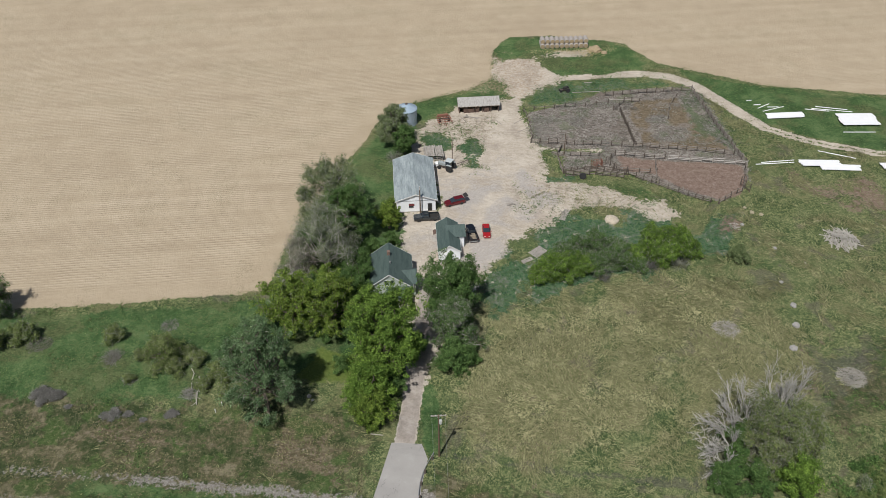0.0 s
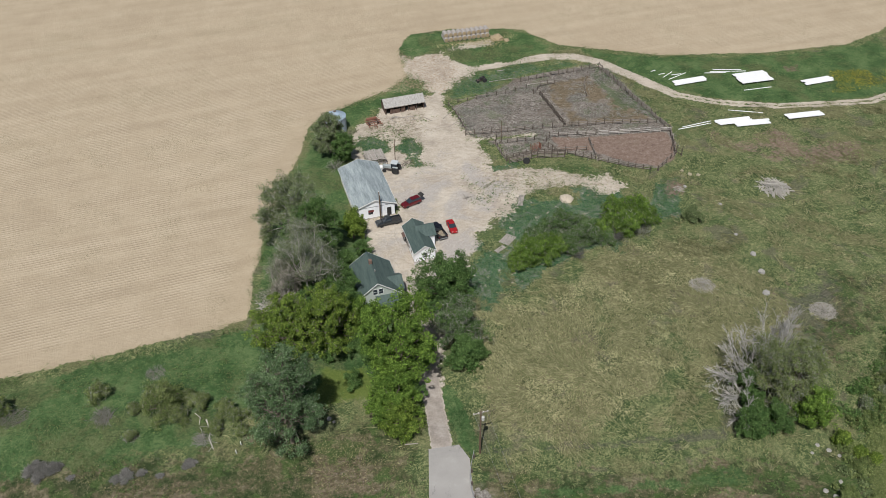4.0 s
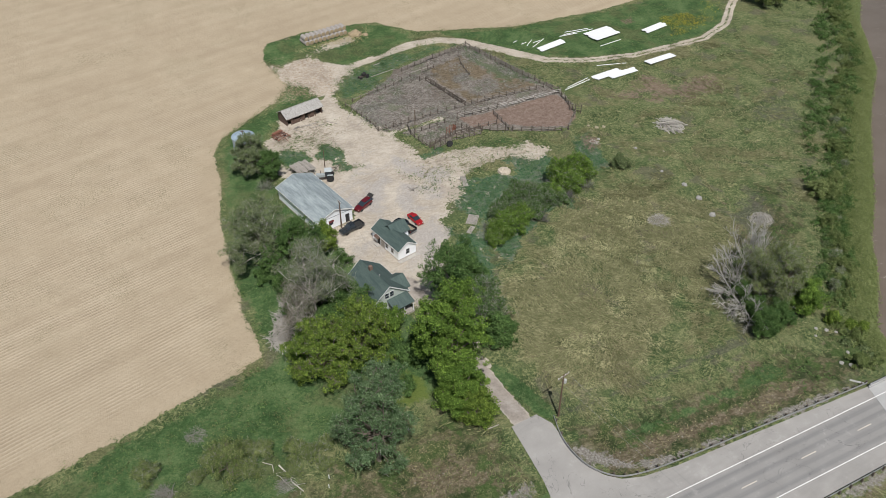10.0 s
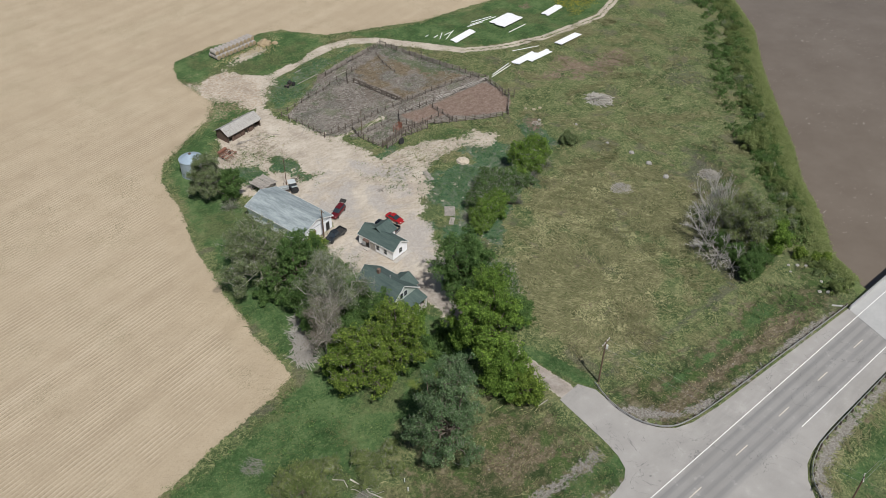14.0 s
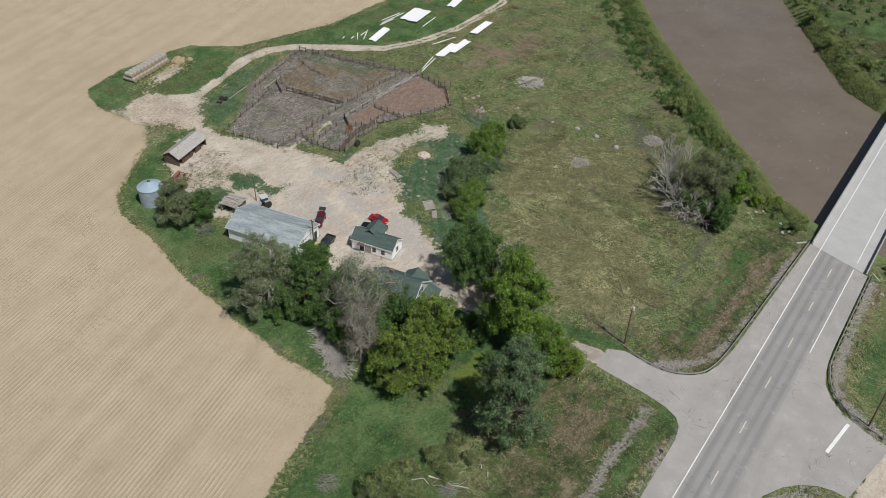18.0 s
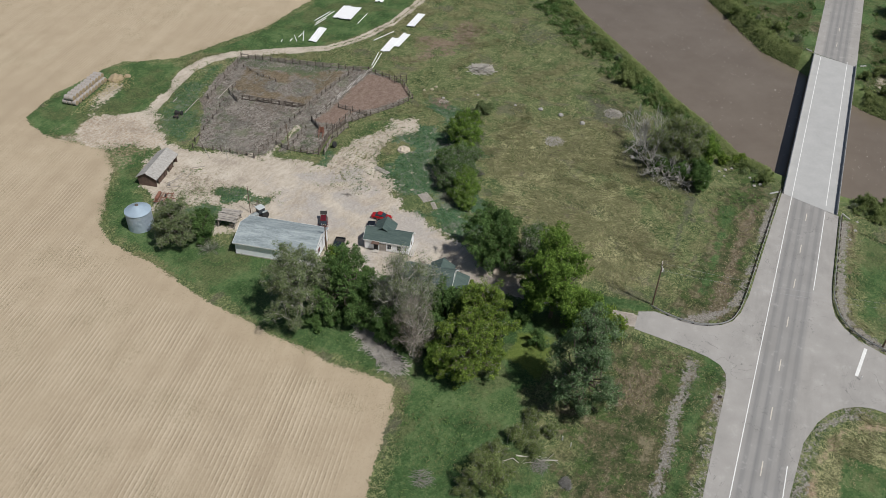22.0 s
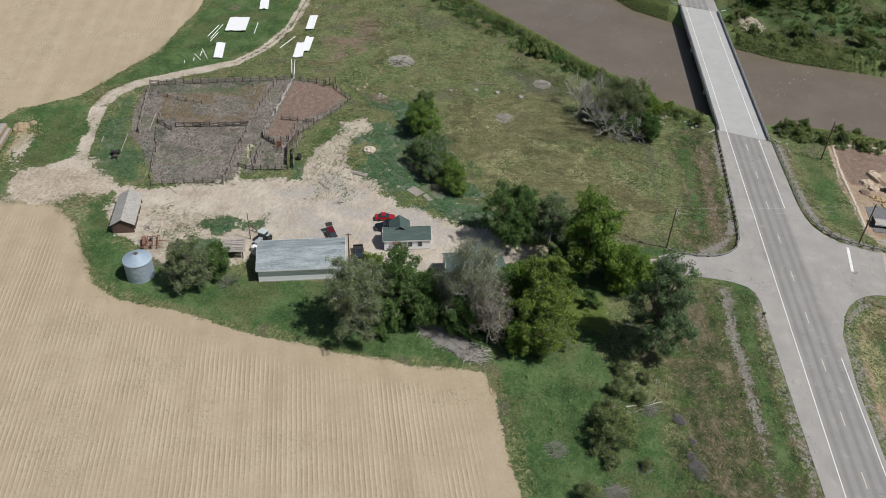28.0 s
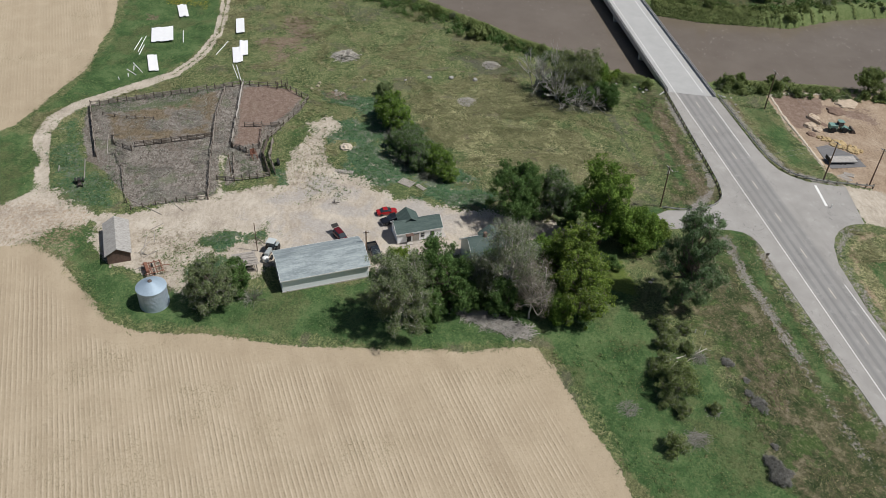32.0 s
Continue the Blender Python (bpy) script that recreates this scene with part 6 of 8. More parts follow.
for k in range(5):
    w = rg.uniform(-0.5, 0.5)
    part("loose_roof_board", tube(bmesh.new(), (0.4 + 0.8 * k, -0.2, 2.2), (0.4 + 0.8 * k + w, 3.4, 2.32), 0.07, 0.06, 4), BLEACHED_BOARD, leanto)
for x in (0.1, 4.1):
    for y in (0.0, 3.4):
        part("post", boxed(x - 0.08, x + 0.08, y - 0.08, y + 0.08, -0.1, 2.0), GREY_WOOD, leanto)
for y in (0.0, 3.4):
    for z in (0.5, 1.1, 1.7):
        part("rail", boxed(0.1, 4.1, y - 0.03, y + 0.03, z - 0.09, z + 0.09), GREY_WOOD, leanto)

# ---- fences of the corral ----
RAIL_WOOD = plain("weathered_rail_wood", (0.225, 0.195, 0.165), 0.9, vary=0.35, scale=1.2, bump=0.4)


def fence(pts, label, rails=3, tall=1.35, gap=2.3, wood=POST_WOOD, rail_wood=RAIL_WOOD, seed=0, thick=0.14, rail_h=0.092):
    rng = np.random.default_rng(seed + int(abs(pts[0][0] * 10 + pts[0][1])))
    ob = thing("corral_fence", 0, 0, 0, 0, label, "fence", "corral fences")
    for (ax, ay), (bx, by) in zip(pts, pts[1:]):
        n = max(1, round(math.hypot(bx - ax, by - ay) / gap))
        spots = []
        for k in range(n + 1):
            x, y = ax + (bx - ax) * k / n + rng.normal(0, 0.07), ay + (by - ay) * k / n + rng.normal(0, 0.07)
            h = tall * rng.uniform(0.9, 1.2)
            z = height(x, y)
            spots.append((x, y, z))
            if k or pts[0] == (ax, ay):
                part("post", tube(bmesh.new(), (x, y, z - 0.3), (x + rng.normal(0, 0.05), y + rng.normal(0, 0.05), z + h), thick, thick * 0.85, 6), wood, ob)
        for (x0, y0, z0), (x1, y1, z1) in zip(spots, spots[1:]):
            for r in range(rails):
                if rng.uniform() < 0.08:
                    continue
                h0, h1 = (z + tall * (r + 0.75) / rails * 0.95 + rng.normal(0, 0.05) for z in (z0, z1))
                part("rail", tube(bmesh.new(), (x0, y0, h0), (x1, y1, h1), rail_h, rail_h * 0.85, 5), rail_wood, ob)
    return ob


OLD = "weathered dark timber rail fence of a corral"
fence([(34.8, 211.2), (39.4, 192.4), (44.2, 175.8)], "close-boarded dark timber fence of a corral", 5, 1.5, 2.2)
fence([(34.8, 211.2), (29.4, 209.9)], OLD)
fence([(29.4, 209.9), (20.6, 207.6), (11.8, 205.2)], "weathered timber fence of a corral, heavy rails", 4, 1.4)
fence([(20.6, 203.1), (16.6, 202.3), (13.8, 197.8)], OLD, 3, 1.3)
fence([(15.4, 197.4), (17.4, 187.5), (18.8, 180.4)], "double dark timber rail fence inside a corral", 4, 1.4, 2.0, POST_WOOD, POST_WOOD, 0, 0.15, 0.11)
fence([(42.0, 179.6), (28.8, 180.4), (18.2, 180.2), (10.3, 179.8), (2.0, 179.3), (-6.6, 178.8)], OLD, 3, 1.4)
BLEACHED = plain("bleached_plank", (0.44, 0.41, 0.375), 0.85, vary=0.25, scale=1.5)
fence([(44.4, 175.2), (34.0, 175.4), (26.0, 175.6)], "pale bleached plank fence along a cattle alley", 3, 1.4, 2.4, GREY_WOOD, BLEACHED)
fence([(25.4, 175.6), (18.3, 175.7), (13.8, 175.5)], "grey weathered plank fence along a cattle alley", 3, 1.4, 2.4, POST_WOOD, GREY_WOOD)
fence([(12.3, 200.9), (6.3, 198.7), (-6.8, 195.4)], "thin sagging timber fence of a corral", 1, 1.2, 3.0)
fence([(-9.3, 194.2), (-7.9, 189.2), (-6.4, 181.1), (-6.6, 178.8)], "row of short dark timber posts with one rail", 1, 1.2, 2.2)
fence([(44.2, 175.8), (43.5, 171.1), (42.0, 164.2), (36.2, 158.6)], OLD, 2, 1.5)
fence([(36.2, 158.4), (29.5, 160.6), (23.5, 164.0), (16.6, 167.5)], OLD, 3, 1.4, 2.0)
fence([(16.2, 167.6), (9.7, 168.2), (1.8, 166.4)], "heavy dark timber chute fence", 5, 1.7, 1.5, POST_WOOD, POST_WOOD, 3, 0.13)
fence([(15.6, 166.2), (9.2, 166.8), (2.4, 165.2)], "heavy dark timber chute fence", 4, 1.6, 1.7, POST_WOOD, RAIL_WOOD, 5, 0.13)
fence([(23.2, 173.2), (22.9, 165.0)], OLD, 3, 1.3)
fence([(13.7, 175.4), (11.6, 172.0), (13.4, 169.3)], OLD, 4, 1.6, 1.6)
fence([(21.8, 168.9), (13.9, 169.2)], OLD, 2, 1.3)
fence([(0.8, 177.6), (0.2, 173.8), (0.9, 168.9), (1.7, 166.3)], OLD, 3, 1.3, 1.8)
fence([(10.0, 174.9), (3.3, 174.3)], OLD, 2, 1.2)
fence([(30.5, 207.6), (28.4, 201.5), (27.6, 195.0)], "low sagging timber fence inside a corral", 1, 0.9, 2.6)
gate = thing("cattle_gate", 42.6, 165.2, 0, -60, "tall dark timber gateway of a corral", "gate")
for x in (-1.6, 0.0, 1.6):
    part("post", tube(bmesh.new(), (x, 0, -0.3), (x, 0.05, 2.4), 0.11, 0.1, 7), POST_WOOD, gate)
for z in (0.6, 1.2, 1.8):
    part("rail", tube(bmesh.new(), (-1.6, 0, z), (1.6, 0, z), 0.06, None, 5), POST_WOOD, gate)


# ---- poles and wires ----
def utility_pole(x, y, tall, turn, label, arm=2.4, cans=1, arm_wood=None, thick=0.17):
    z = height(x, y)
    ob = thing("utility_pole", x, y, z, turn, label, "utility pole")
    part("shaft", tube(bmesh.new(), (0, 0, -0.5), (0, 0, tall), thick, thick * 0.65, 10), POLE_WOOD, ob)
    if arm:
        part("crossarm", boxed(-arm / 2, arm / 2, -0.06, 0.06, tall - 0.35, tall - 0.22), arm_wood or GREY_WOOD, ob, "bleached wooden crossarm")
        for k in (-1, -0.35, 0.35, 1):
            part("insulator", lathe(bmesh.new(), [(0.05, 0), (0.07, 0.05), (0.03, 0.16)], 8), TRIM, ob).location = (k * arm / 2 * 0.94, 0, tall - 0.22)
        for s in (-1, 1):
            part("brace", tube(bmesh.new(), (s * 0.6, 0.07, tall - 0.3), (0, 0.1, tall - 0.95), 0.02, None, 4), STEEL, ob)
    for _ in range(cans):
        c = part("transformer", lathe(bmesh.new(), [(0.2, 0), (0.24, 0.05), (0.24, 0.75), (0.14, 0.85)], 14), plain("grey_can", (0.5, 0.5, 0.48), 0.5), ob, "grey transformer can")
        c.location = (0.3, -0.18, tall - 1.9)
    return ob


utility_pole(-15.3, 82.5, 10.0, 12, "wooden utility pole with a crossarm and transformer beside a drive")
utility_pole(26.0, 41.0, 10.6, 5, "wooden utility pole with a pale crossarm near a bridge", cans=0)
utility_pole(-7.8, 41.6, 10.2, 20, "wooden utility pole beside a guard rail", 1.6, 0)
utility_pole(-9.4, 31.0, 9.8, 20, "wooden utility pole beside a gravel road", 1.6, 0)
utility_pole(-28.8, 146.2, 7.0, 100, "short wooden pole with a small crossarm in front of a workshop", 1.3, 0, POLE_WOOD)
utility_pole(-24.6, 167.4, 6.8, 0, "slender bare wooden pole in the yard", 0, 0, None, 0.1)
utility_pole(1.6, 174.6, 6.2, 0, "slender bare wooden pole inside a corral", 0, 0, None, 0.1)
utility_pole(118.5, 44.0, 10.0, 20, "wooden utility pole beyond the river", cans=0)
WIRE = plain("overhead_wire", (0.35, 0.35, 0.35), 0.5, 0.6)


def wire(a, b, sag):
    ob = thing("overhead_wire", 0, 0, 0, 0, "thin overhead wire between two poles", "wire", "overhead wires")
    bm = bmesh.new()
    a, b = Vector(a), Vector(b)
    pts = [a.lerp(b, k / 16) - Vector((0, 0, sag * 4 * (k / 16) * (1 - k / 16))) for k in range(17)]
    for p, q in zip(pts, pts[1:]):
        tube(bm, p, q, 0.013, None, 4)
    part("strand", bm, WIRE, ob)
    return ob


for dx in (-1.0, 1.0):
    wire((-15.3 + dx, 82.5 + 0.2 * dx, 9.9), (-7.8 + dx * 0.7, 41.6 + 0.2 * dx, 10.1), 0.7)
    wire((-7.8 + dx * 0.7, 41.6 + 0.2 * dx, 10.1), (26.0 + dx, 41.0, 10.4), 0.5)

# ---- hay ----
STRAW = plain("hay", (0.34, 0.265, 0.165), 0.95, vary=0.3, scale=5.0, bump=0.8)
WRAP = plain("net_wrapped_hay", (0.37, 0.335, 0.305), 0.85, vary=0.15, scale=3.0, bump=0.3)
bale = thing("hay_bale", 0, 0, 0, 0, "round net-wrapped hay bale in a stack", "hay bale", "stack of hay bales")
bm = bmesh.new()
lathe(bm, [(0.62, -0.6), (0.7, -0.56), (0.72, 0), (0.7, 0.56), (0.62, 0.6)], 18)
wrap = part("wrapped_side", bm, WRAP, bale)
wrap.rotation_euler = (0, radians(90), 0)
for s in (-1, 1):
    bm = bmesh.new()
    lathe(bm, [(0.61, 0.0), (0.4, 0.03), (0.1, 0.02)], 18)
    end = part("cut_end", bm, STRAW, bale)
    end.location = (s * 0.6, 0, 0)
    end.rotation_euler = (0, radians(90 * s), 0)
bale_spots = []
ux, uy = math.cos(radians(10)), math.sin(radians(10))
for row in range(10):
    for col in range(3):
        bale_spots.append((row * 1.42, col * 1.3, 0.72))
for row in range(10):
    for col in range(2):
        bale_spots.append((row * 1.42 + 0.05, col * 1.3 + 0.65, 1.9))
first = True
for k, (u, v, z) in enumerate(bale_spots):
    x, y = -6.4 + u * ux - v * uy, 232.4 + u * uy + v * ux
    m = pose(x, y, z + height(x, y), 0, 0, 100 + (k * 37 % 9 - 4))
    if first:
        bale.matrix_basis = m
        first = False
    else:
        copy_thing(bale, m)


def heap(seed, radius, tall, material, name, label, category, segs=18):
    """An uneven low mound."""
    rng = np.random.default_rng(seed)
    bm = bmesh.new()
    bmesh.ops.create_icosphere(bm, subdivisions=4, radius=1.0)
    for v in bm.verts:
        n = noise.fractal(v.co * 2.2 + Vector((seed, 0, 0)), 1.0, 2.0, 4)
        v.co = Vector((v.co.x * radius * (1 + 0.25 * n), v.co.y * radius * (1 + 0.25 * n), max(-0.1, v.co.z * tall * (1 + 0.5 * n))))
    ob = thing(name, 0, 0, 0, 0, label, category)
    part("body", bm, material, ob, smooth=True)
    return ob


put(heap(1, 1.9, 1.2, STRAW, "loose_hay", "broken open pile of loose yellow hay", "hay"), 9.0, 233.0)
put(heap(2, 0.9, 0.5, STRAW, "loose_hay", "small pile of loose yellow hay", "hay"), 11.6, 231.4)
EARTH = plain("pale_earth", (0.50, 0.43, 0.34), 0.95, vary=0.15, scale=2.0, bump=0.6)
put(heap(3, 1.5, 0.7, EARTH, "earth_mound", "pale mound of bare earth among weeds", "mound"), 12.6, 149.3)

# ---- brush piles and dead wood ----
def brush_pile(seed, radius, tall, count, label, thick=0.06, wood=DEADWOOD, long=1.6, name="brush_pile"):
    rng = np.random.default_rng(seed)
    ob = thing(name, 0, 0, 0, 0, label, "brush pile")
    segs = []
    main = rng.uniform(0, math.pi)
    for k in range(count):
        r, w = radius * math.sqrt(rng.uniform(0, 1)), rng.uniform(0, math.tau)
        c = Vector((r * math.cos(w), r * math.sin(w), tall * (1 - (r / radius) ** 2) * rng.uniform(0.1, 1)))
        t = main + rng.normal(0, 0.7)
        d = Vector((math.cos(t), math.sin(t), rng.normal(0, 0.18))) * long * rng.uniform(0.4, 1.2)
        a, b = c - d * 0.5, c + d * 0.5
        a.z, b.z = max(a.z, 0.03), max(b.z, 0.03)
        segs.append((a, b, thick * rng.uniform(0.5, 1.3), thick * rng.uniform(0.3, 0.7)))
    vs, fs = bars(segs, 5)
    part_mesh("branchwork", sheet("branchwork", vs, fs, wood), ob, kind="stuff")
    return ob


GREY_BRUSH = plain("grey_brush", (0.42, 0.39, 0.35), 0.95, vary=0.35, scale=2.0)
OLD_BRUSH = plain("old_grey_brush", (0.24, 0.225, 0.20), 0.95, vary=0.35, scale=2.0)
put(brush_pile(1, 3.2, 1.4, 150, "pile of bleached logs and branches in a pasture", 0.13, long=2.6), 60.0, 148.6)
put(brush_pile(2, 2.4, 0.5, 420, "flat grey heap of dry twigs in a meadow", 0.035, long=1.3), 33.0, 118.1)
put(brush_pile(3, 2.4, 0.6, 420, "pale heap of dry sticks in a pasture", 0.045, long=1.3), 53.1, 108.8)
for k, (x, y, r, tall, n, way) in enumerate(((-46.6, 126.8, 1.8, 1.7, 130, 20), (-48.0, 124.4, 2.0, 1.6, 150, 35), (-49.6, 122.0, 2.0, 1.3, 150, 10), (-51.0, 119.6, 1.7, 0.9, 110, 45))):
    put(brush_pile(20, r, tall, n, "tangle of fallen grey branches at a field edge", 0.06, long=3.6, wood=GREY_BRUSH), x, y, way)
put(brush_pile(5, 2.0, 1.0, 120, "fallen pale tree limbs under trees", 0.07, long=3.0), -45.0, 128.8, 60)
put(brush_pile(6, 1.7, 0.4, 110, "grey fallen branches in grass", 0.035, long=2.4, wood=OLD_BRUSH), -76.7, 96.2)
put(brush_pile(7, 1.6, 0.4, 90, "grey fallen branches in grass", 0.03, long=1.8, wood=OLD_BRUSH), -69.6, 105.4)
put(brush_pile(8, 2.2, 0.5, 150, "grey fallen branches in grass", 0.03, long=1.6, wood=OLD_BRUSH), -91.4, 97.6)
put(brush_pile(9, 1.3, 0.6, 90, "grey fallen branches beside a bush", 0.03, long=1.8, wood=OLD_BRUSH), -59.6, 89.8)
put(brush_pile(15, 1.2, 0.6, 90, "grey twiggy dead bush in grass", 0.025, long=1.2, wood=OLD_BRUSH), -71.3, 91.6)
put(brush_pile(10, 1.2, 0.3, 40, "small heap of dead sticks in a pasture", 0.04, long=1.2), 38.6, 150.6)


def log(x0, y0, x1, y1, r, label):
    ob = thing("fallen_log", 0, 0, 0, 0, label, "log")
    rng = np.random.default_rng(int(abs(x0 * 7)))
    z = height(x0, y0)
    vs, fs = bars(bent(rng, Vector((x0, y0, z + r)), Vector((x1, y1, z + r)), r, r * 0.6, 5, 0.03), 7)
    part_mesh("stem", sheet("stem", vs, fs, DEADWOOD), ob)
    d = Vector((x1 - x0, y1 - y0, 0))
    for k in range(4):
        a = Vector((x0, y0, z + r)) + d * (0.45 + 0.15 * k)
        b = a + Vector((-d.y, d.x, 0)).normalized() * rng.uniform(-1.4, 1.4) + d * 0.15 + Vector((0, 0, rng.uniform(0, 0.5)))
        vs, fs = bars([(a, b, r * 0.4, r * 0.2)])
        part_mesh("branch", sheet("branch", vs, fs, DEADWOOD), ob)
    return ob


log(-59.4, 93.8, -57.5, 87.6, 0.14, "bleached fallen log lying in rough grass")
log(-43.0, 128.5, -47.5, 126.0, 0.2, "pale broken tree limb on the ground")
log(-61.5, 95.5, -58.9, 89.0, 0.07, "thin dead sapling fallen in grass")

# ---- stones ----
ROCK = plain("pale_rock", (0.33, 0.315, 0.29), 0.9, vary=0.25, scale=2.0, bump=0.6)
SAND_ROCK = plain("yellow_rock", (0.34, 0.30, 0.20), 0.9, vary=0.2, scale=2.0, bump=0.6)


def boulder(seed, x, y, r, material, label, flat=0.7):
    bm = bmesh.new()
    bmesh.ops.create_icosphere(bm, subdivisions=3, radius=r)
    for v in bm.verts:
        v.co *= 1 + 0.35 * noise.noise(v.co / r * 1.6 + Vector((seed * 3.1, 0, 0)))
        v.co.z *= flat
    ob = thing("boulder", x, y, height(x, y) + r * flat * 0.3, seed * 40, label, "boulder", "boulders in the pasture")
    part("stone", bm, material, ob)
    return ob


for k, (x, y, r) in enumerate(((46.5, 126.4, 0.75), (45.9, 120.7, 0.85), (44.3, 114.5, 0.9), (45.3, 133.0, 0.5), (45.8, 143.8, 0.5), (40.3, 151.4, 0.5))):
    boulder(k, x, y, r * 0.8, ROCK, "pale grey boulder in a pasture")
for k, (x, y, r) in enumerate(((42.9, 156.0, 0.5), (44.8, 155.6, 0.45), (41.6, 157.6, 0.4))):
    boulder(k + 8, x, y, r, SAND_ROCK, "yellowish boulder outside a corral")
for k, (x, y, r) in enumerate(((38.5, 79.0, 0.5), (37.0, 77.6, 0.4), (39.8, 77.8, 0.6), (41.0, 76.6, 0.5), (36.0, 70.6, 0.6), (37.0, 69.4, 0.7), (38.0, 70.8, 0.5), (39.0, 72.0, 0.5), (-39.2, 92.1, 0.6), (-38.4, 91.4, 0.4), (24.0, 49.0, 0.5), (28.0, 48.2, 0.6), (31.6, 48.0, 0.5))):
    boulder(k + 20, x, y, r * 0.65, ROCK, "pale grey boulder on a bank", 0.5)

# ---- white sheet stacks beside the track ----
WHITE_SHEET = Nodes("white_steel_sheet")
xx = WHITE_SHEET.n("SeparateXYZ", Vector=WHITE_SHEET.local()).outputs[0]
WHITE_SHEET.bump(WHITE_SHEET.math("SINE", WHITE_SHEET.math("MULTIPLY", xx, math.tau / 0.25)), 0.3, 0.02)
WHITE_SHEET = WHITE_SHEET.done(WHITE_SHEET.ramp(WHITE_SHEET.noise(1.0, 4, 0.6, WHITE_SHEET.local()), (0.3, (0.84, 0.84, 0.83)), (0.7, (0.9, 0.9, 0.9))), 0.45)


def sheet_stack(x, y, turn, length, width, tall, label, panels=4, seed=1):
    rng = np.random.default_rng(seed)
    ob = thing("sheet_stack", x, y, height(x, y), turn, label, "sheet stack", "white sheets in the grass")
    for k in range(3):
        u = (-0.4 + 0.4 * k) * length
        part("bearer", boxed(u - 0.1, u + 0.1, -width * 0.45, width * 0.45, -0.15, tall * 0.5), GREY_WOOD, ob)
    w = width / panels
    for k in range(panels):
        y0 = -width / 2 + k * w
        s = rng.uniform(-0.35, 0.35)
        z = tall * (0.5 + 0.5 * rng.uniform(0.5, 1))
        bm = boxed(-length / 2 + s, length / 2 + s, y0 - 0.04, y0 + w + 0.04, z - 0.12, z)
        part("panel", bm, WHITE_SHEET, ob)
    return ob


sheet_stack(75.0, 199.9, 8, 9.4, 5.9, 0.8, "broad stack of bright white steel sheets in grass", 5, 1)
sheet_stack(57.2, 199.8, 12, 9.6, 2.4, 0.6, "narrow stack of bright white steel sheets in grass", 3, 2)
sheet_stack(92.0, 196.4, 12, 8.8, 2.6, 0.6, "narrow stack of bright white steel sheets in grass", 3, 3)
sheet_stack(80.0, 178.6, 5, 9.8, 2.3, 0.7, "narrow stack of bright white steel sheets in pasture", 3, 4)
sheet_stack(61.6, 177.9, 6, 9.4, 2.6, 0.6, "loose stack of bright white steel sheets in pasture", 4, 5)
sheet_stack(65.8, 176.6, 4, 9.0, 2.2, 0.5, "loose stack of bright white steel sheets in pasture", 3, 6)


def pipe(x0, y0, x1, y1, r, material, label, name="pipe", category="pipe", group="white pipes in the grass"):
    ob = thing(name, 0, 0, 0, 0, label, category, group)
    part("length", tube(bmesh.new(), (x0, y0, height(x0, y0) + r), (x1, y1, height(x1, y1) + r), r, None, 8), material, ob)
    return ob


for a in ((55.8, 178.8, 47.9, 176.8), (55.6, 177.8, 46.6, 175.9), (62.2, 183.8, 70.4, 181.3), (78.1, 194.6, 70.2, 193.6), (74.8, 204.4, 64.8, 205.0), (73.8, 205.4, 66.0, 206.2), (69.0, 204.0, 63.0, 204.4), (57.8, 205.0, 52.1, 201.7),
          (56.4, 204.6, 53.6, 204.2), (54.2, 206.0, 51.0, 203.2), (52.0, 205.4, 50.2, 205.0), (50.0, 207.5, 48.6, 207.0)):
    pipe(*a, 0.11, WHITE_SHEET, "white irrigation pipe lying in grass")
for a in ((10.5, 207.4, 2.9, 205.9), (8.2, 212.4, 6.0, 212.0), (20.6, 204.4, 12.6, 203.0)):
    pipe(*a, 0.1, GREY_WOOD, "grey weathered pole lying in grass", "loose_pole", "pole", "poles lying by the corral")
for a in ((-23.8, 190.2, -20.4, 188.6), (-22.6, 189.4, -18.2, 189.4), (-25.2, 189.0, -23.4, 186.6), (-16.4, 189.0, -14.4, 186.8), (-27.0, 85.4, -24.9, 85.3), (-20.6, 187.6, -17.0, 188.2), (-5.5, 195.0, -11.4, 187.6), (-4.5, 188.5, -10.4, 183.4)):
    pipe(*a, 0.08, GREY_WOOD, "weathered grey board lying on dirt", "loose_board", "board", "loose boards in the yard")

# pallets and ladder
def pallet(x, y, turn, l, w, label, slats=7):
    ob = thing("timber_panel", x, y, height(x, y), turn, label, "pallet")
    for k in range(3):
        v = -w / 2 + k * w / 2
        part("runner", boxed(-l / 2, l / 2, v - 0.05, v + 0.05, 0, 0.1), GREY_WOOD, ob)
    for k in range(slats):
        u = -l / 2 + (k + 0.5) * l / slats
        part("slat", boxed(u - l / slats * 0.42, u + l / slats * 0.42, -w / 2 - 0.05, w / 2 + 0.05, 0.1, 0.13), GREY_WOOD, ob)
    return ob


pallet(-2.6, 136.4, 50, 3.4, 2.2, "grey slatted timber panel lying in weeds", 9)
pallet(-4.6, 133.4, 40, 2.6, 0.9, "pile of pale boards lying in weeds", 4)
pallet(2.5, 150.0, 75, 4.2, 1.1, "brown timber rack lying on weeds", 10)

# scraps of timber and posts standing about the yard
rng = np.random.default_rng(91)
scrap = thing("scrap_heap", 0, 0, 0, 0, "small heap of broken boards and scrap on dirt", "scrap heap", "scrap heaps in the yard")
segs = []
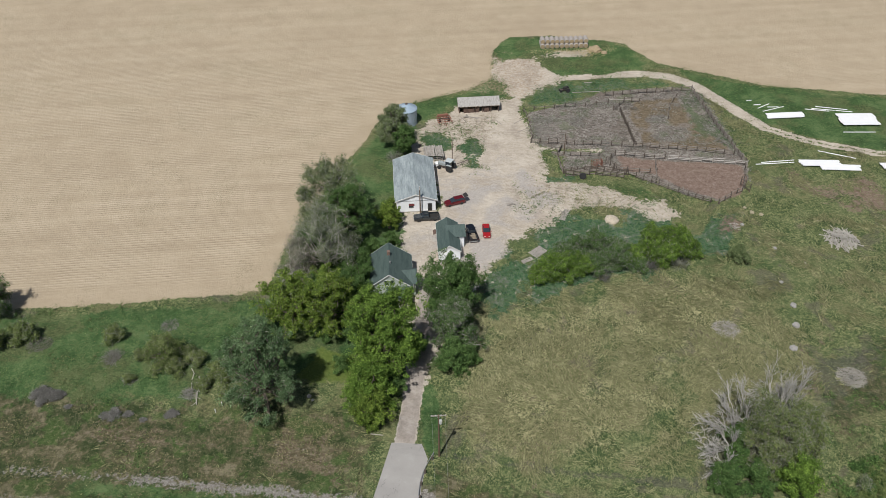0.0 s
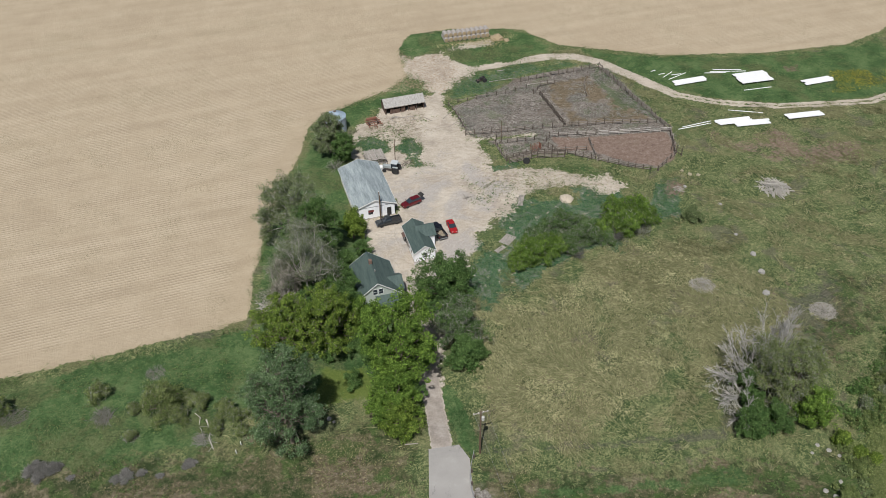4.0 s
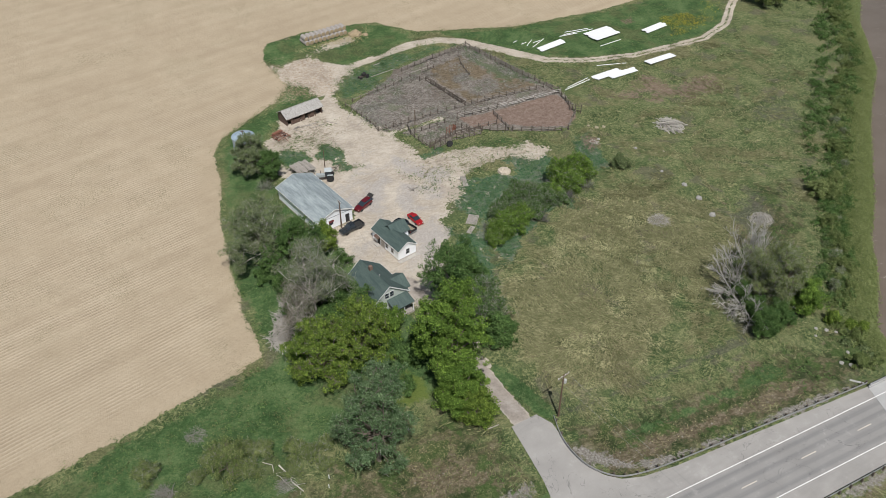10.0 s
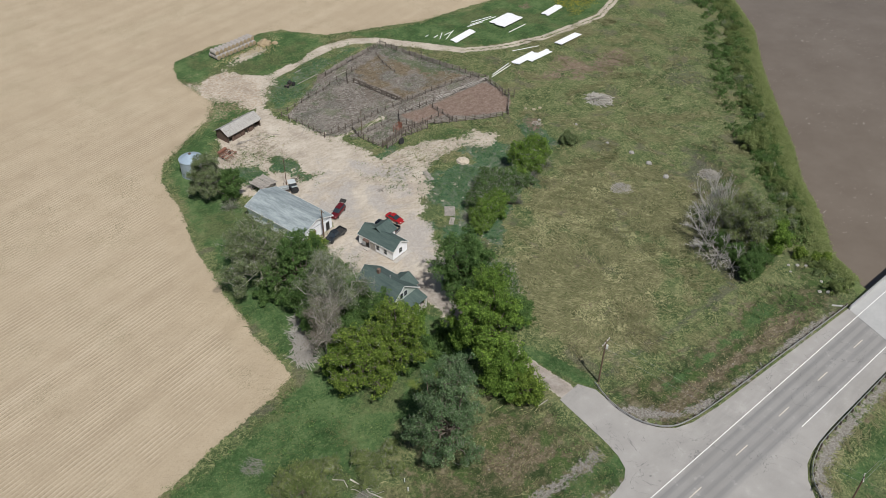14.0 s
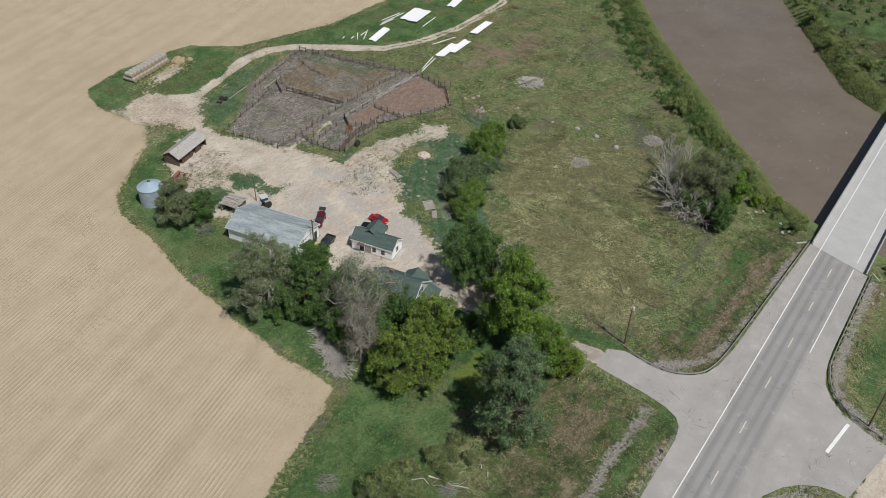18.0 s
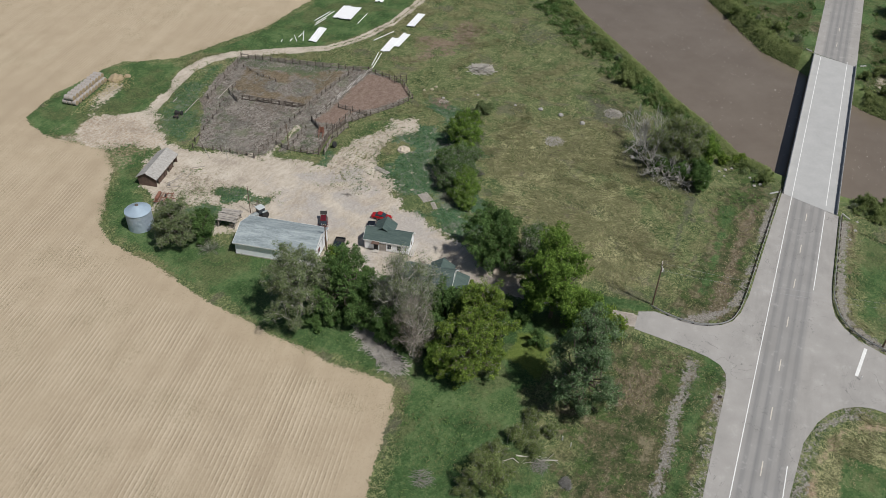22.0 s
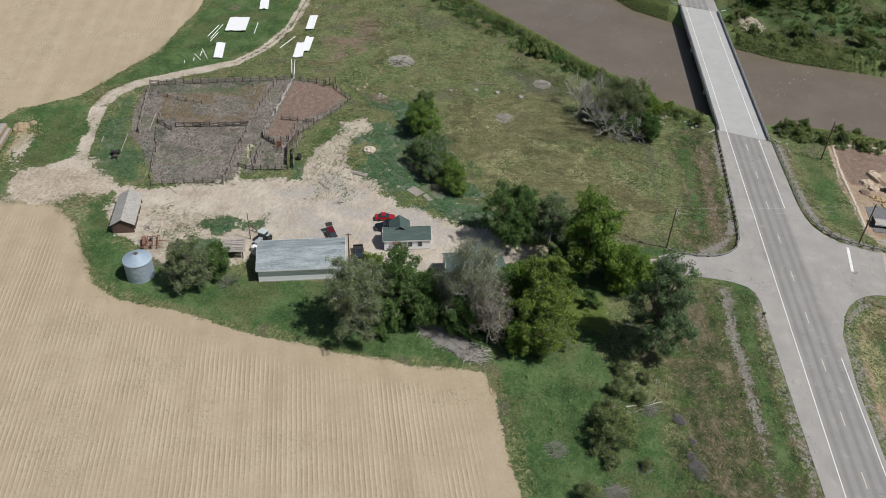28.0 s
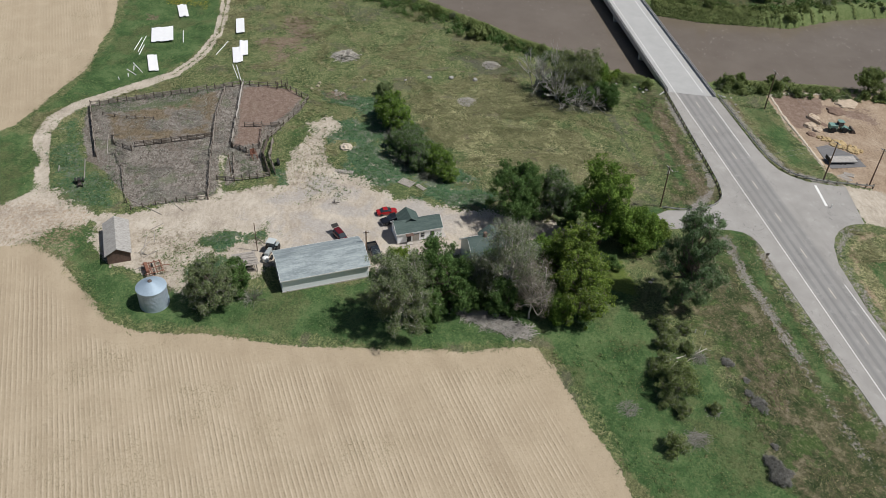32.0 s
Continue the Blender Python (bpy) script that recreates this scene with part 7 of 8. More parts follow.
for _ in range(16):
    w, r = rng.uniform(0, math.tau), rng.uniform(0, 0.7)
    c = Vector((r * math.cos(w), r * math.sin(w), rng.uniform(0.05, 0.35)))
    d = Vector((rng.normal(0, 0.6), rng.normal(0, 0.6), rng.normal(0, 0.1)))
    segs.append((c - d, c + d, 0.06, 0.05))
for seg in segs:
    vs, fs = bars([seg], 4)
    part_mesh("board", sheet("board", vs, fs, GREY_WOOD), scrap)
put(scrap, -29.4, 164.2)
for x, y, t in ((-28.6, 188.6, 40), (-24.0, 189.2, 120), (-31.6, 171.8, 80), (2.0, 150.6, 10), (12.0, 170.6, 60), (-9.4, 152.0, 150)):
    again(scrap, x, y, t, 0.8)

# ---- vehicles ----
TYRE = plain("tyre_rubber", (0.025, 0.025, 0.025), 0.85)
RIM = plain("wheel_rim", (0.4, 0.4, 0.4), 0.4, 0.7)
LAMP_GLASS = plain("headlight", (0.7, 0.7, 0.68), 0.2)
TAIL = plain("tail_light", (0.35, 0.02, 0.02), 0.3)


def paint(name, color, rough=0.25):
    m = Nodes(name)
    n = m.noise(1.5, 4, 0.6, m.local())
    m.bsdf.inputs["Coat Weight"].default_value = 0.6
    return m.done(m.ramp(n, (0.3, tuple(c * 0.85 for c in color)), (0.7, color)), rough, 0.1)


def wheel(parent, x, y, r, w):
    tyre = part("tyre", lathe(bmesh.new(), [(r * 0.72, -w / 2), (r * 0.95, -w / 2), (r, -w * 0.3), (r, w * 0.3), (r * 0.95, w / 2), (r * 0.72, w / 2)], 18), TYRE, parent)
    tyre.location = (x, y, r)
    tyre.rotation_euler = (radians(90), 0, 0)
    part("rim", lathe(bmesh.new(), [(r * 0.62, -w * 0.46), (r * 0.2, -w * 0.3), (r * 0.2, w * 0.3), (r * 0.62, w * 0.46)], 14), RIM, tyre)


def shell(bm, sections):
    """A body from cross sections (x, half width low, half width high, z low, z high, crown)."""
    rings = []
    for x, wl, wh, z0, z1 in sections:
        mid = z0 + (z1 - z0) * 0.55
        rings.append([bm.verts.new(c) for c in ((x, -wl * 0.92, z0), (x, -wl, mid), (x, -wh * 0.98, z1 - 0.05), (x, -wh * 0.8, z1), (x, wh * 0.8, z1), (x, wh * 0.98, z1 - 0.05), (x, wl, mid), (x, wl * 0.92, z0))])
    for a, b in zip(rings, rings[1:]):
        for k in range(8):
            bm.faces.new((a[k], a[(k + 1) % 8], b[(k + 1) % 8], b[k]))
    bm.faces.new(rings[0][::-1])
    bm.faces.new(rings[-1])
    bmesh.ops.recalc_face_normals(bm, faces=bm.faces)
    return bm


def car(x, y, turn, color, label, length=4.5, width=1.75, tall=1.38, suv=False):
    """A car; its nose points along +x before the turn."""
    ob = thing("car", x, y, height(x, y) + 0.02, turn, label, "car")
    h, w = length / 2, width / 2
    belt = tall * 0.62
    mat = paint("paint_" + label.split()[0], color)
    part("body", shell(bmesh.new(), [(-h, w * 0.8, w * 0.75, 0.38, belt * 0.93), (-h + 0.25, w * 0.97, w * 0.9, 0.25, belt), (-h * 0.4, w, w * 0.92, 0.22, belt + 0.02), (h * 0.3, w, w * 0.92, 0.22, belt), (h - 0.35, w * 0.95, w * 0.85, 0.24, belt * 0.86), (h, w * 0.75, w * 0.66, 0.34, belt * 0.72)]), mat, ob)
    tail = -h * 0.92 if suv else -h * 0.66
    part("cabin_glass", shell(bmesh.new(), [(tail, w * 0.86, w * 0.8, belt - 0.05, belt + 0.06), (tail + (0.2 if suv else 0.6), w * 0.84, w * 0.68, belt - 0.05, tall - 0.04), (h * 0.02, w * 0.84, w * 0.68, belt - 0.05, tall - 0.04), (h * 0.42, w * 0.85, w * 0.78, belt - 0.08, belt + 0.03)]), GLASS, ob, "dark tinted glass")
    part("roof", shell(bmesh.new(), [(tail + (0.18 if suv else 0.58), w * 0.68, w * 0.64, tall - 0.07, tall), (h * 0.05, w * 0.7, w * 0.66, tall - 0.07, tall + 0.01)]), mat, ob)
    for s in (-1, 1):
        for u in (-0.6, 0.6):
            wheel(ob, u * h, s * (w - 0.1), 0.32, 0.2)
        part("headlight", boxed(h - 0.12, h - 0.02, s * w * 0.55 - 0.14, s * w * 0.55 + 0.14, 0.58, 0.7, 0.02), LAMP_GLASS, ob)
        part("tail_light", boxed(-h - 0.01, -h + 0.1, s * w * 0.6 - 0.14, s * w * 0.6 + 0.14, 0.66, 0.8, 0.02), TAIL, ob)
        part("door_mirror", boxed(h * 0.3, h * 0.3 + 0.14, s * (w + 0.08) - 0.09, s * (w + 0.08) + 0.09, belt, belt + 0.13, 0.02), mat, ob)
    for u in (-h + 0.02, h - 0.06):
        part("bumper", boxed(u - 0.08, u + 0.08, -w * 0.8, w * 0.8, 0.3, 0.48, 0.03), mat, ob)
    if suv:
        hatch = part("tailgate", boxed(-0.04, 0.04, -w * 0.8, w * 0.8, 0, 0.95, 0.02), DARK_IN, ob, "raised dark open tailgate")
        hatch.location = (-h * 0.9, 0, tall - 0.02)
        hatch.rotation_euler = (0, radians(-70), 0)
    return ob


def pickup(x, y, turn, color, label, cargo=None):
    ob = thing("pickup_truck", x, y, height(x, y) + 0.02, turn, label, "pickup truck")
    mat = paint("paint_" + label.split()[0] + "_truck", color)
    h, w = 2.75, 0.95
    part("cab_body", shell(bmesh.new(), [(-0.55, w, w * 0.95, 0.4, 1.1), (1.2, w, w * 0.95, 0.4, 1.08), (h - 0.3, w * 0.96, w * 0.86, 0.42, 1.0), (h, w * 0.85, w * 0.75, 0.45, 0.9)]), mat, ob)
    part("cabin_glass", shell(bmesh.new(), [(-0.55, w * 0.9, w * 0.78, 1.05, 1.1), (-0.5, w * 0.88, w * 0.75, 1.05, 1.72), (0.6, w * 0.88, w * 0.75, 1.05, 1.72), (1.2, w * 0.9, w * 0.85, 1.02, 1.1)]), GLASS, ob, "dark tinted glass")
    part("roof", shell(bmesh.new(), [(-0.5, w * 0.76, w * 0.74, 1.7, 1.77), (0.62, w * 0.78, w * 0.74, 1.7, 1.77)]), mat, ob)
    part("bed_floor", boxed(-h + 0.05, -0.56, -w + 0.08, w - 0.08, 0.62, 0.7), DARK_IN, ob)
    for s in (-1, 1):
        part("bed_side", boxed(-h, -0.56, s * w - 0.05, s * w + 0.05, 0.45, 1.12, 0.02), mat, ob)
        part("headlight", boxed(h - 0.1, h - 0.01, s * 0.62 - 0.15, s * 0.62 + 0.15, 0.68, 0.86, 0.02), LAMP_GLASS, ob)
        part("tail_light", boxed(-h - 0.02, -h + 0.04, s * 0.86 - 0.06, s * 0.86 + 0.06, 0.75, 1.0), TAIL, ob)
        part("door_mirror", boxed(0.95, 1.1, s * (w + 0.12) - 0.1, s * (w + 0.12) + 0.1, 1.08, 1.28, 0.02), DARK_IN, ob)
        for u in (-1.75, 1.75):
            wheel(ob, u, s * (w - 0.12), 0.4, 0.26)
    part("tailgate", boxed(-h - 0.03, -h + 0.05, -w + 0.06, w - 0.06, 0.5, 1.1, 0.02), mat, ob)
    for u in (-h - 0.1, h):
        part("bumper", boxed(u - 0.06, u + 0.08, -w * 0.9, w * 0.9, 0.42, 0.58, 0.02), RIM, ob)
    if cargo:
        for k in range(5):
            part("load", boxed(-h + 0.3 + 0.38 * k, -h + 0.6 + 0.38 * k, -0.6 + 0.1 * (k % 3), 0.2 + 0.12 * (k % 4), 0.7, 0.9 + 0.07 * (k % 3), 0.03), cargo, ob, "clutter in the truck bed")
    return ob


car(-13.8, 141.4, -80, (0.40, 0.018, 0.02), "red small saloon car parked on dirt", 4.3, 1.72, 1.36)
car(-21.9, 151.0, 208, (0.13, 0.012, 0.016), "maroon estate car with its tailgate open", 4.7, 1.8, 1.6, True)
pickup(-27.2, 144.5, 195, (0.03, 0.036, 0.04), "dark grey pickup truck parked before a workshop")
pickup(-16.8, 140.2, 108, (0.012, 0.013, 0.016), "black pickup truck with a loaded bed", plain("truck_load", (0.3, 0.25, 0.18), 0.8))


# ---- tractor ----
GREEN_WHITE = plain("faded_tractor_paint", (0.33, 0.36, 0.36), 0.5, vary=0.15)
tractor = thing("tractor", -25.2, 164.6, 0.02, -20, "old pale grey tractor with a cab and large rear wheels", "tractor")
part("bonnet", boxed(-2.5, -0.4, -0.42, 0.42, 0.85, 1.6, 0.06), GREEN_WHITE, tractor)
part("chassis", boxed(-2.3, 1.0, -0.3, 0.3, 0.5, 0.86), RUSTY, tractor)
part("cab_glass", boxed(-0.35, 1.0, -0.75, 0.75, 1.3, 2.5, 0.05), GLASS, tractor, "dark cab glass")
part("cab_roof", boxed(-0.5, 1.15, -0.85, 0.85, 2.5, 2.66, 0.05), plain("white_cab_roof", (0.5, 0.53, 0.53), 0.5), tractor)
part("exhaust", tube(bmesh.new(), (-1.4, 0.2, 1.6), (-1.4, 0.2, 2.5), 0.05, None, 8), RUSTY, tractor)
for s in (-1, 1):
    wheel(tractor, 0.75, s * 1.0, 0.85, 0.48)
    wheel(tractor, -2.0, s * 0.85, 0.45, 0.3)
    part("fender", boxed(0.1, 1.4, s * 1.0 - 0.25, s * 1.0 + 0.25, 1.72, 1.8, 0.03), GREEN_WHITE, tractor)
tank = thing("spray_tank", -28.0, 165.6, 0.0, 0, "white plastic tank beside a tractor", "tank")
part("tank_body", lathe(bmesh.new(), [(0.55, 0.1), (0.62, 0.25), (0.62, 1.0), (0.3, 1.2)], 16), TRIM, tank)
part("stand", boxed(-0.5, 0.5, -0.5, 0.5, 0.0, 0.12), RUSTY, tank)
plough = thing("farm_implement", -22.0, 167.2, 0.0, 40, "rusty tined farm implement beside a tractor", "farm implement")
part("beam", tube(bmesh.new(), (-1.6, 0, 0.7), (1.6, 0, 0.7), 0.07, None, 6), RUSTY, plough)
for k in range(7):
    u = -1.5 + 0.5 * k
    part("tine", tube(bmesh.new(), (u, 0, 0.7), (u + 0.1, -0.6, 0.0), 0.04, 0.02, 5), RUSTY, plough)
part("drawbar", tube(bmesh.new(), (0, 0, 0.7), (0, 1.3, 0.5), 0.06, None, 6), RUSTY, plough)

# orange implement behind the bin
ORANGE = plain("rusty_orange_paint", (0.235, 0.105, 0.07), 0.9, vary=0.4, scale=2.0)
imp = thing("field_cultivator", -29.2, 186.4, 0.0, 20, "rusty orange field cultivator standing on dirt", "farm implement")
for y in (-1.4, -0.4, 0.6, 1.5):
    part("cross_bar", tube(bmesh.new(), (-1.9, y, 0.8), (1.9, y, 0.8), 0.09, None, 6), ORANGE, imp)
for x in (-1.6, 0.0, 1.6):
    part("frame_bar", tube(bmesh.new(), (x, -1.7, 0.72), (x, 1.9, 0.72), 0.08, None, 6), ORANGE, imp)
for k in range(6):
    for y in (-1.4, 0.6):
        u = -1.75 + 0.7 * k
        part("shank", tube(bmesh.new(), (u, y, 0.8), (u, y - 0.4, 0.02), 0.05, 0.03, 5), ORANGE, imp)
part("hitch", tube(bmesh.new(), (0, -1.7, 0.75), (0, -3.0, 0.4), 0.08, 0.05, 6), ORANGE, imp)
part("upright_box", boxed(-1.5, 1.2, 0.9, 1.5, 0.85, 1.5, 0.04), ORANGE, imp)
for s in (-1, 1):
    wheel(imp, s * 1.2, 0.1, 0.38, 0.25)

# dark machine in the grass
junk = thing("old_mower", 0.8, 206.4, 0.0, 15, "dark old farm machine standing in grass", "farm implement")
part("frame", boxed(-1.3, 1.2, -0.35, 0.35, 0.5, 0.75, 0.04), RUSTY, junk)
part("engine_box", boxed(-0.4, 0.6, -0.4, 0.4, 0.75, 1.35, 0.06), DARK_IN, junk)
part("seat", boxed(-0.9, -0.5, -0.22, 0.22, 0.85, 0.95, 0.03), DARK_IN, junk)
for s in (-1, 1):
    wheel(junk, 0.8, s * 0.75, 0.6, 0.3)
    wheel(junk, -1.1, s * 0.5, 0.35, 0.2)
# rusty box and tyre in the handling yard
chute = thing("cattle_crush", 9.4, 170.2, 0.0, 20, "rusty red cattle crush in a corral", "cattle crush")
for y in (-0.5, 0.5):
    for z in (0.3, 0.75, 1.2, 1.65):
        part("bar", tube(bmesh.new(), (-1.2, y, z), (1.2, y, z), 0.04, None, 6), ORANGE, chute)
    for x in (-1.2, 0, 1.2):
        part("post", tube(bmesh.new(), (x, y, 0), (x, y, 1.8), 0.05, None, 6), ORANGE, chute)
part("gate_sheet", boxed(1.18, 1.24, -0.5, 0.5, 0.2, 1.7), ORANGE, chute)
tyre = thing("loose_tyre", 6.2, 164.6, 0.0, 0, "black tractor tyre leaning on a fence", "tyre")
t2 = part("tyre_ring", lathe(bmesh.new(), [(0.42, -0.2), (0.72, -0.22), (0.8, -0.1), (0.8, 0.1), (0.72, 0.22), (0.42, 0.2)], 20), TYRE, tyre)
t2.location = (0, 0, 0.78)
t2.rotation_euler = (radians(78), 0, 0)

# ---- excavation lot ----
MACHINE = plain("teal_machine_paint", (0.17, 0.30, 0.26), 0.5, vary=0.2)
loader = thing("wheel_loader", 14.8, 26.4, height(14.8, 26.4), 262, "teal green wheel loader on bare red earth", "loader")
part("rear_body", boxed(-2.6, -0.5, -0.8, 0.8, 0.9, 1.9, 0.08), MACHINE, loader)
part("cab_glass", boxed(-0.6, 0.7, -0.65, 0.65, 1.6, 2.7, 0.05), GLASS, loader)
part("cab_roof", boxed(-0.7, 0.8, -0.75, 0.75, 2.7, 2.85, 0.04), MACHINE, loader)
part("front_frame", boxed(0.5, 2.0, -0.5, 0.5, 0.7, 1.3, 0.05), MACHINE, loader)
for s in (-1, 1):
    part("lift_arm", tube(bmesh.new(), (0.9, s * 0.55, 1.5), (3.1, s * 0.55, 0.6), 0.12, 0.09, 6), MACHINE, loader)
    wheel(loader, -1.6, s * 0.95, 0.7, 0.45)
    wheel(loader, 1.3, s * 0.95, 0.7, 0.45)
part("bucket", prism(bmesh.new(), [(3.0, 0.1), (4.1, 0.05), (3.6, 0.9), (3.1, 1.1)], -1.2, 1.2), RUSTY, loader)
trailer = thing("flatbed_trailer", 0.9, 32.6, height(0.8, 31.4), 268, "flatbed trailer with pale sheets on bare ground", "trailer")
part("bed", boxed(-3.4, 3.4, -1.2, 1.2, 0.62, 0.8, 0.02), RUSTY, trailer)
for k in range(9):
    part("deck_board", boxed(-3.35, 3.35, -1.16 + k * 0.26, -0.93 + k * 0.26, 0.8, 0.85), BLEACHED, trailer, "bleached deck board")
for s in (-1, 1):
    part("side_rail", boxed(-3.4, 3.4, s * 1.26 - 0.05, s * 1.26 + 0.05, 0.58, 0.9, 0.01), STEEL, trailer)
part("drawbar", tube(bmesh.new(), (3.4, 0, 0.6), (5.0, 0, 0.5), 0.08, 0.06, 6), RUSTY, trailer)
part("headboard", boxed(-3.55, -3.4, -1.2, 1.2, 0.6, 1.5, 0.02), DARK_IN, trailer)
for s in (-1, 1):
    for u in (-0.5, 0.5):
        wheel(trailer, u, s * 1.2, 0.36, 0.22)
SPOIL = plain("yellow_spoil", (0.44, 0.325, 0.17), 0.95, vary=0.3, scale=2.0, bump=0.6)
SPOIL_DARK = plain("dark_spoil", (0.20, 0.135, 0.10), 0.95, vary=0.25, scale=2.0, bump=0.6)
SPOIL_PALE = plain("pale_spoil", (0.50, 0.40, 0.30), 0.95, vary=0.25, scale=2.0, bump=0.6)
rg = np.random.default_rng(44)
for k in range(46):
    f = rg.uniform(0, 1)
    x, y = 11.4 - 7.0 * f + rg.normal(0, 0.75), 32.0 - 6.2 * f + rg.normal(0, 0.75)
    ob = boulder(60 + k, x, y, rg.uniform(0.3, 0.62), SPOIL, "lump of yellow sandstone in a long rubble heap", rg.uniform(0.5, 0.9))
    tagged(ob, category="rock", group="yellow rubble heap in an excavated lot")
for seed, x, y, r, tall, mat, what in ((11, 8.6, 29.4, 2.0, 0.55, SPOIL, "long low heap of yellow excavated earth"), (12, 5.8, 27.0, 1.6, 0.45, SPOIL, "low heap of yellow excavated earth"), (13, 17.6, 32.4, 1.5, 0.7, SPOIL_PALE, "pale heap of broken ground beside a pit"), (14, 15.6, 31.4, 1.3, 0.6, SPOIL_PALE, "pale heap of broken ground beside a pit"),
                                       (15, 21.6, 29.6, 1.6, 0.5, SPOIL_PALE, "pale bank of earth beside a pit"), (16, 24.5, 22.0, 2.4, 0.5, SPOIL_DARK, "heap of dark red excavated earth"), (17, 13.6, 34.0, 1.1, 0.4, SPOIL_DARK, "small heap of dark red earth"), (18, 29.0, 17.0, 3.0, 0.5, SPOIL_PALE, "broad low bank of pale sand")):
    put(heap(seed, r, tall, mat, "spoil_heap", what, "mound"), x, y)
pit = thing("excavated_pit", 19.4, 29.2, height(20, 29.6), 24, "short pale wall of cut ground beside a dark pit", "pit wall")
part("cut_face", boxed(-1.2, 2.9, 0.5, 0.95, -0.2, 0.7, 0.08), SPOIL_PALE, pit)
# thin slab, darker than the cut faces
part("pit_floor", boxed(-2.6, 2.8, -0.9, 0.5, -0.1, 0.06, 0.02), SPOIL_DARK, pit, "dark earth at the bottom")
part("end_face", boxed(2.8, 3.3, -1.0, 0.5, -0.2, 0.8, 0.06), SPOIL_PALE, pit)
slab = thing("grey_pad", 0, 0, 0, 0, "flat dark grey gravel pad beside a trailer", "pad", kind="structure")
part("surface", prism(bmesh.new(), [(7.6, 35.6), (8.4, 32.2), (3.4, 27.6), (-1.6, 27.4), (-1.8, 36.4)], -0.9, -0.42, axis="z"), plain("dark_gravel_pad", (0.17, 0.165, 0.165), 0.95, vary=0.2, scale=0.8), slab)
pallet(-6.6, 35.6, 20, 3.0, 2.0, "pale sheets stacked beside a pole", 5)
pallet(-4.6, 33.4, 60, 2.4, 1.4, "pale boards lying on bare earth", 5)
pallet(31.5, 6.0, 20, 5.0, 2.0, "stack of weathered boards beside the river", 6)

for pts, label in (([(33.4, 36.4), (22, 37.6), (12.7, 37.8), (5.2, 37.9), (-1.1, 38.2)], "low pale earth bank along the edge of an excavated lot"), ([(33.4, 36.2), (34.4, 29.5), (33.4, 22), (32.4, 14.0)], "low pale earth bank beside the river")):
    bank = thing("earth_bank", 0, 0, 0, 0, label, "earth bank")
    rg = np.random.default_rng(5)
    for (ax, ay), (bx, by) in zip(pts, pts[1:]):
        n = 14
        line = [(ax + (bx - ax) * k / n + rg.normal(0, 0.12), ay + (by - ay) * k / n + rg.normal(0, 0.12)) for k in range(n + 1)]
        wide = [0.34 * rg.uniform(0.6, 1.4) for _ in line]
        part("ridge", strip(line, wide, -1.0, height(ax, ay) + 0.28, None, "ridge"), EARTH, bank, smooth=True)

# road sign with its back to the drive
sign = thing("road_sign", -34.4, 66.8, height(-34.4, 66.8), 0, "small dark road sign on a short post", "road sign")
part("post", boxed(-0.05, 0.05, -0.05, 0.05, -0.2, 1.6), POST_WOOD, sign)
part("plate", boxed(-0.06, -0.02, -0.35, 0.35, 1.0, 1.6, 0.01), RUSTY, sign)
marker = thing("marker_post", -53.2, 88.2, height(-53.2, 88.2), 0, "short white marker post in rough grass", "post")
part("stake", boxed(-0.06, 0.06, -0.06, 0.06, -0.1, 0.9, 0.01), TRIM, marker)
copy_thing(marker, pose(-53.8, 86.6, height(-53.8, 86.6)))
copy_thing(marker, pose(-18.2, 44.9, ROAD_Z))
for x, y in ((35.2, 66.0), (33.0, 50.4), (116.6, 66.0), (113.0, 50.8)):
    wing_end = thing("concrete_kerb", x, y, ROAD_Z - 0.3, 0, "short curved white concrete kerb end at a bridge", "kerb")
    s = 1 if y > 58 else -1
    e = 1 if x > 80 else -1
    vs, fs = bars(bent(np.random.default_rng(1), Vector((0, -0.8 * s, 0.3)), Vector((1.4 * e, 0.9 * s, 0.2)), 0.2, 0.18, 4, 0.03), 6)
    part_mesh("block", sheet("block", vs, fs, DECK), wing_end)

# ---- tufts of grass and weeds ----
GRASS_TUFT = leafy("green_grass_tuft", (0.06, 0.105, 0.034), (0.16, 0.215, 0.08))
MEADOW_TUFT = leafy("meadow_tuft", (0.085, 0.11, 0.04), (0.28, 0.275, 0.14), thin=0.15)
WEED_TUFT = leafy("weed_tuft", (0.045, 0.10, 0.045), (0.12, 0.18, 0.085))
STRAW_BLADE = leafy("straw_blade", (0.13, 0.135, 0.062), (0.27, 0.255, 0.142), thin=0.15)
VERGE_TUFT = leafy("verge_tuft", (0.06, 0.075, 0.028), (0.18, 0.165, 0.085), thin=0.15)
STALK_GREY = leafy("grey_trampled_stalks", (0.15, 0.14, 0.12), (0.30, 0.28, 0.25), thin=0.1)
core = (gx > -112) & (gx < 112) & (gy > 38) & (gy < 228) & (river_d < -1.5)
road_clear = (np.abs(gy - 58.4) > 9.5) & ~((np.abs(gx + 20) < 6) & (gy < 110))


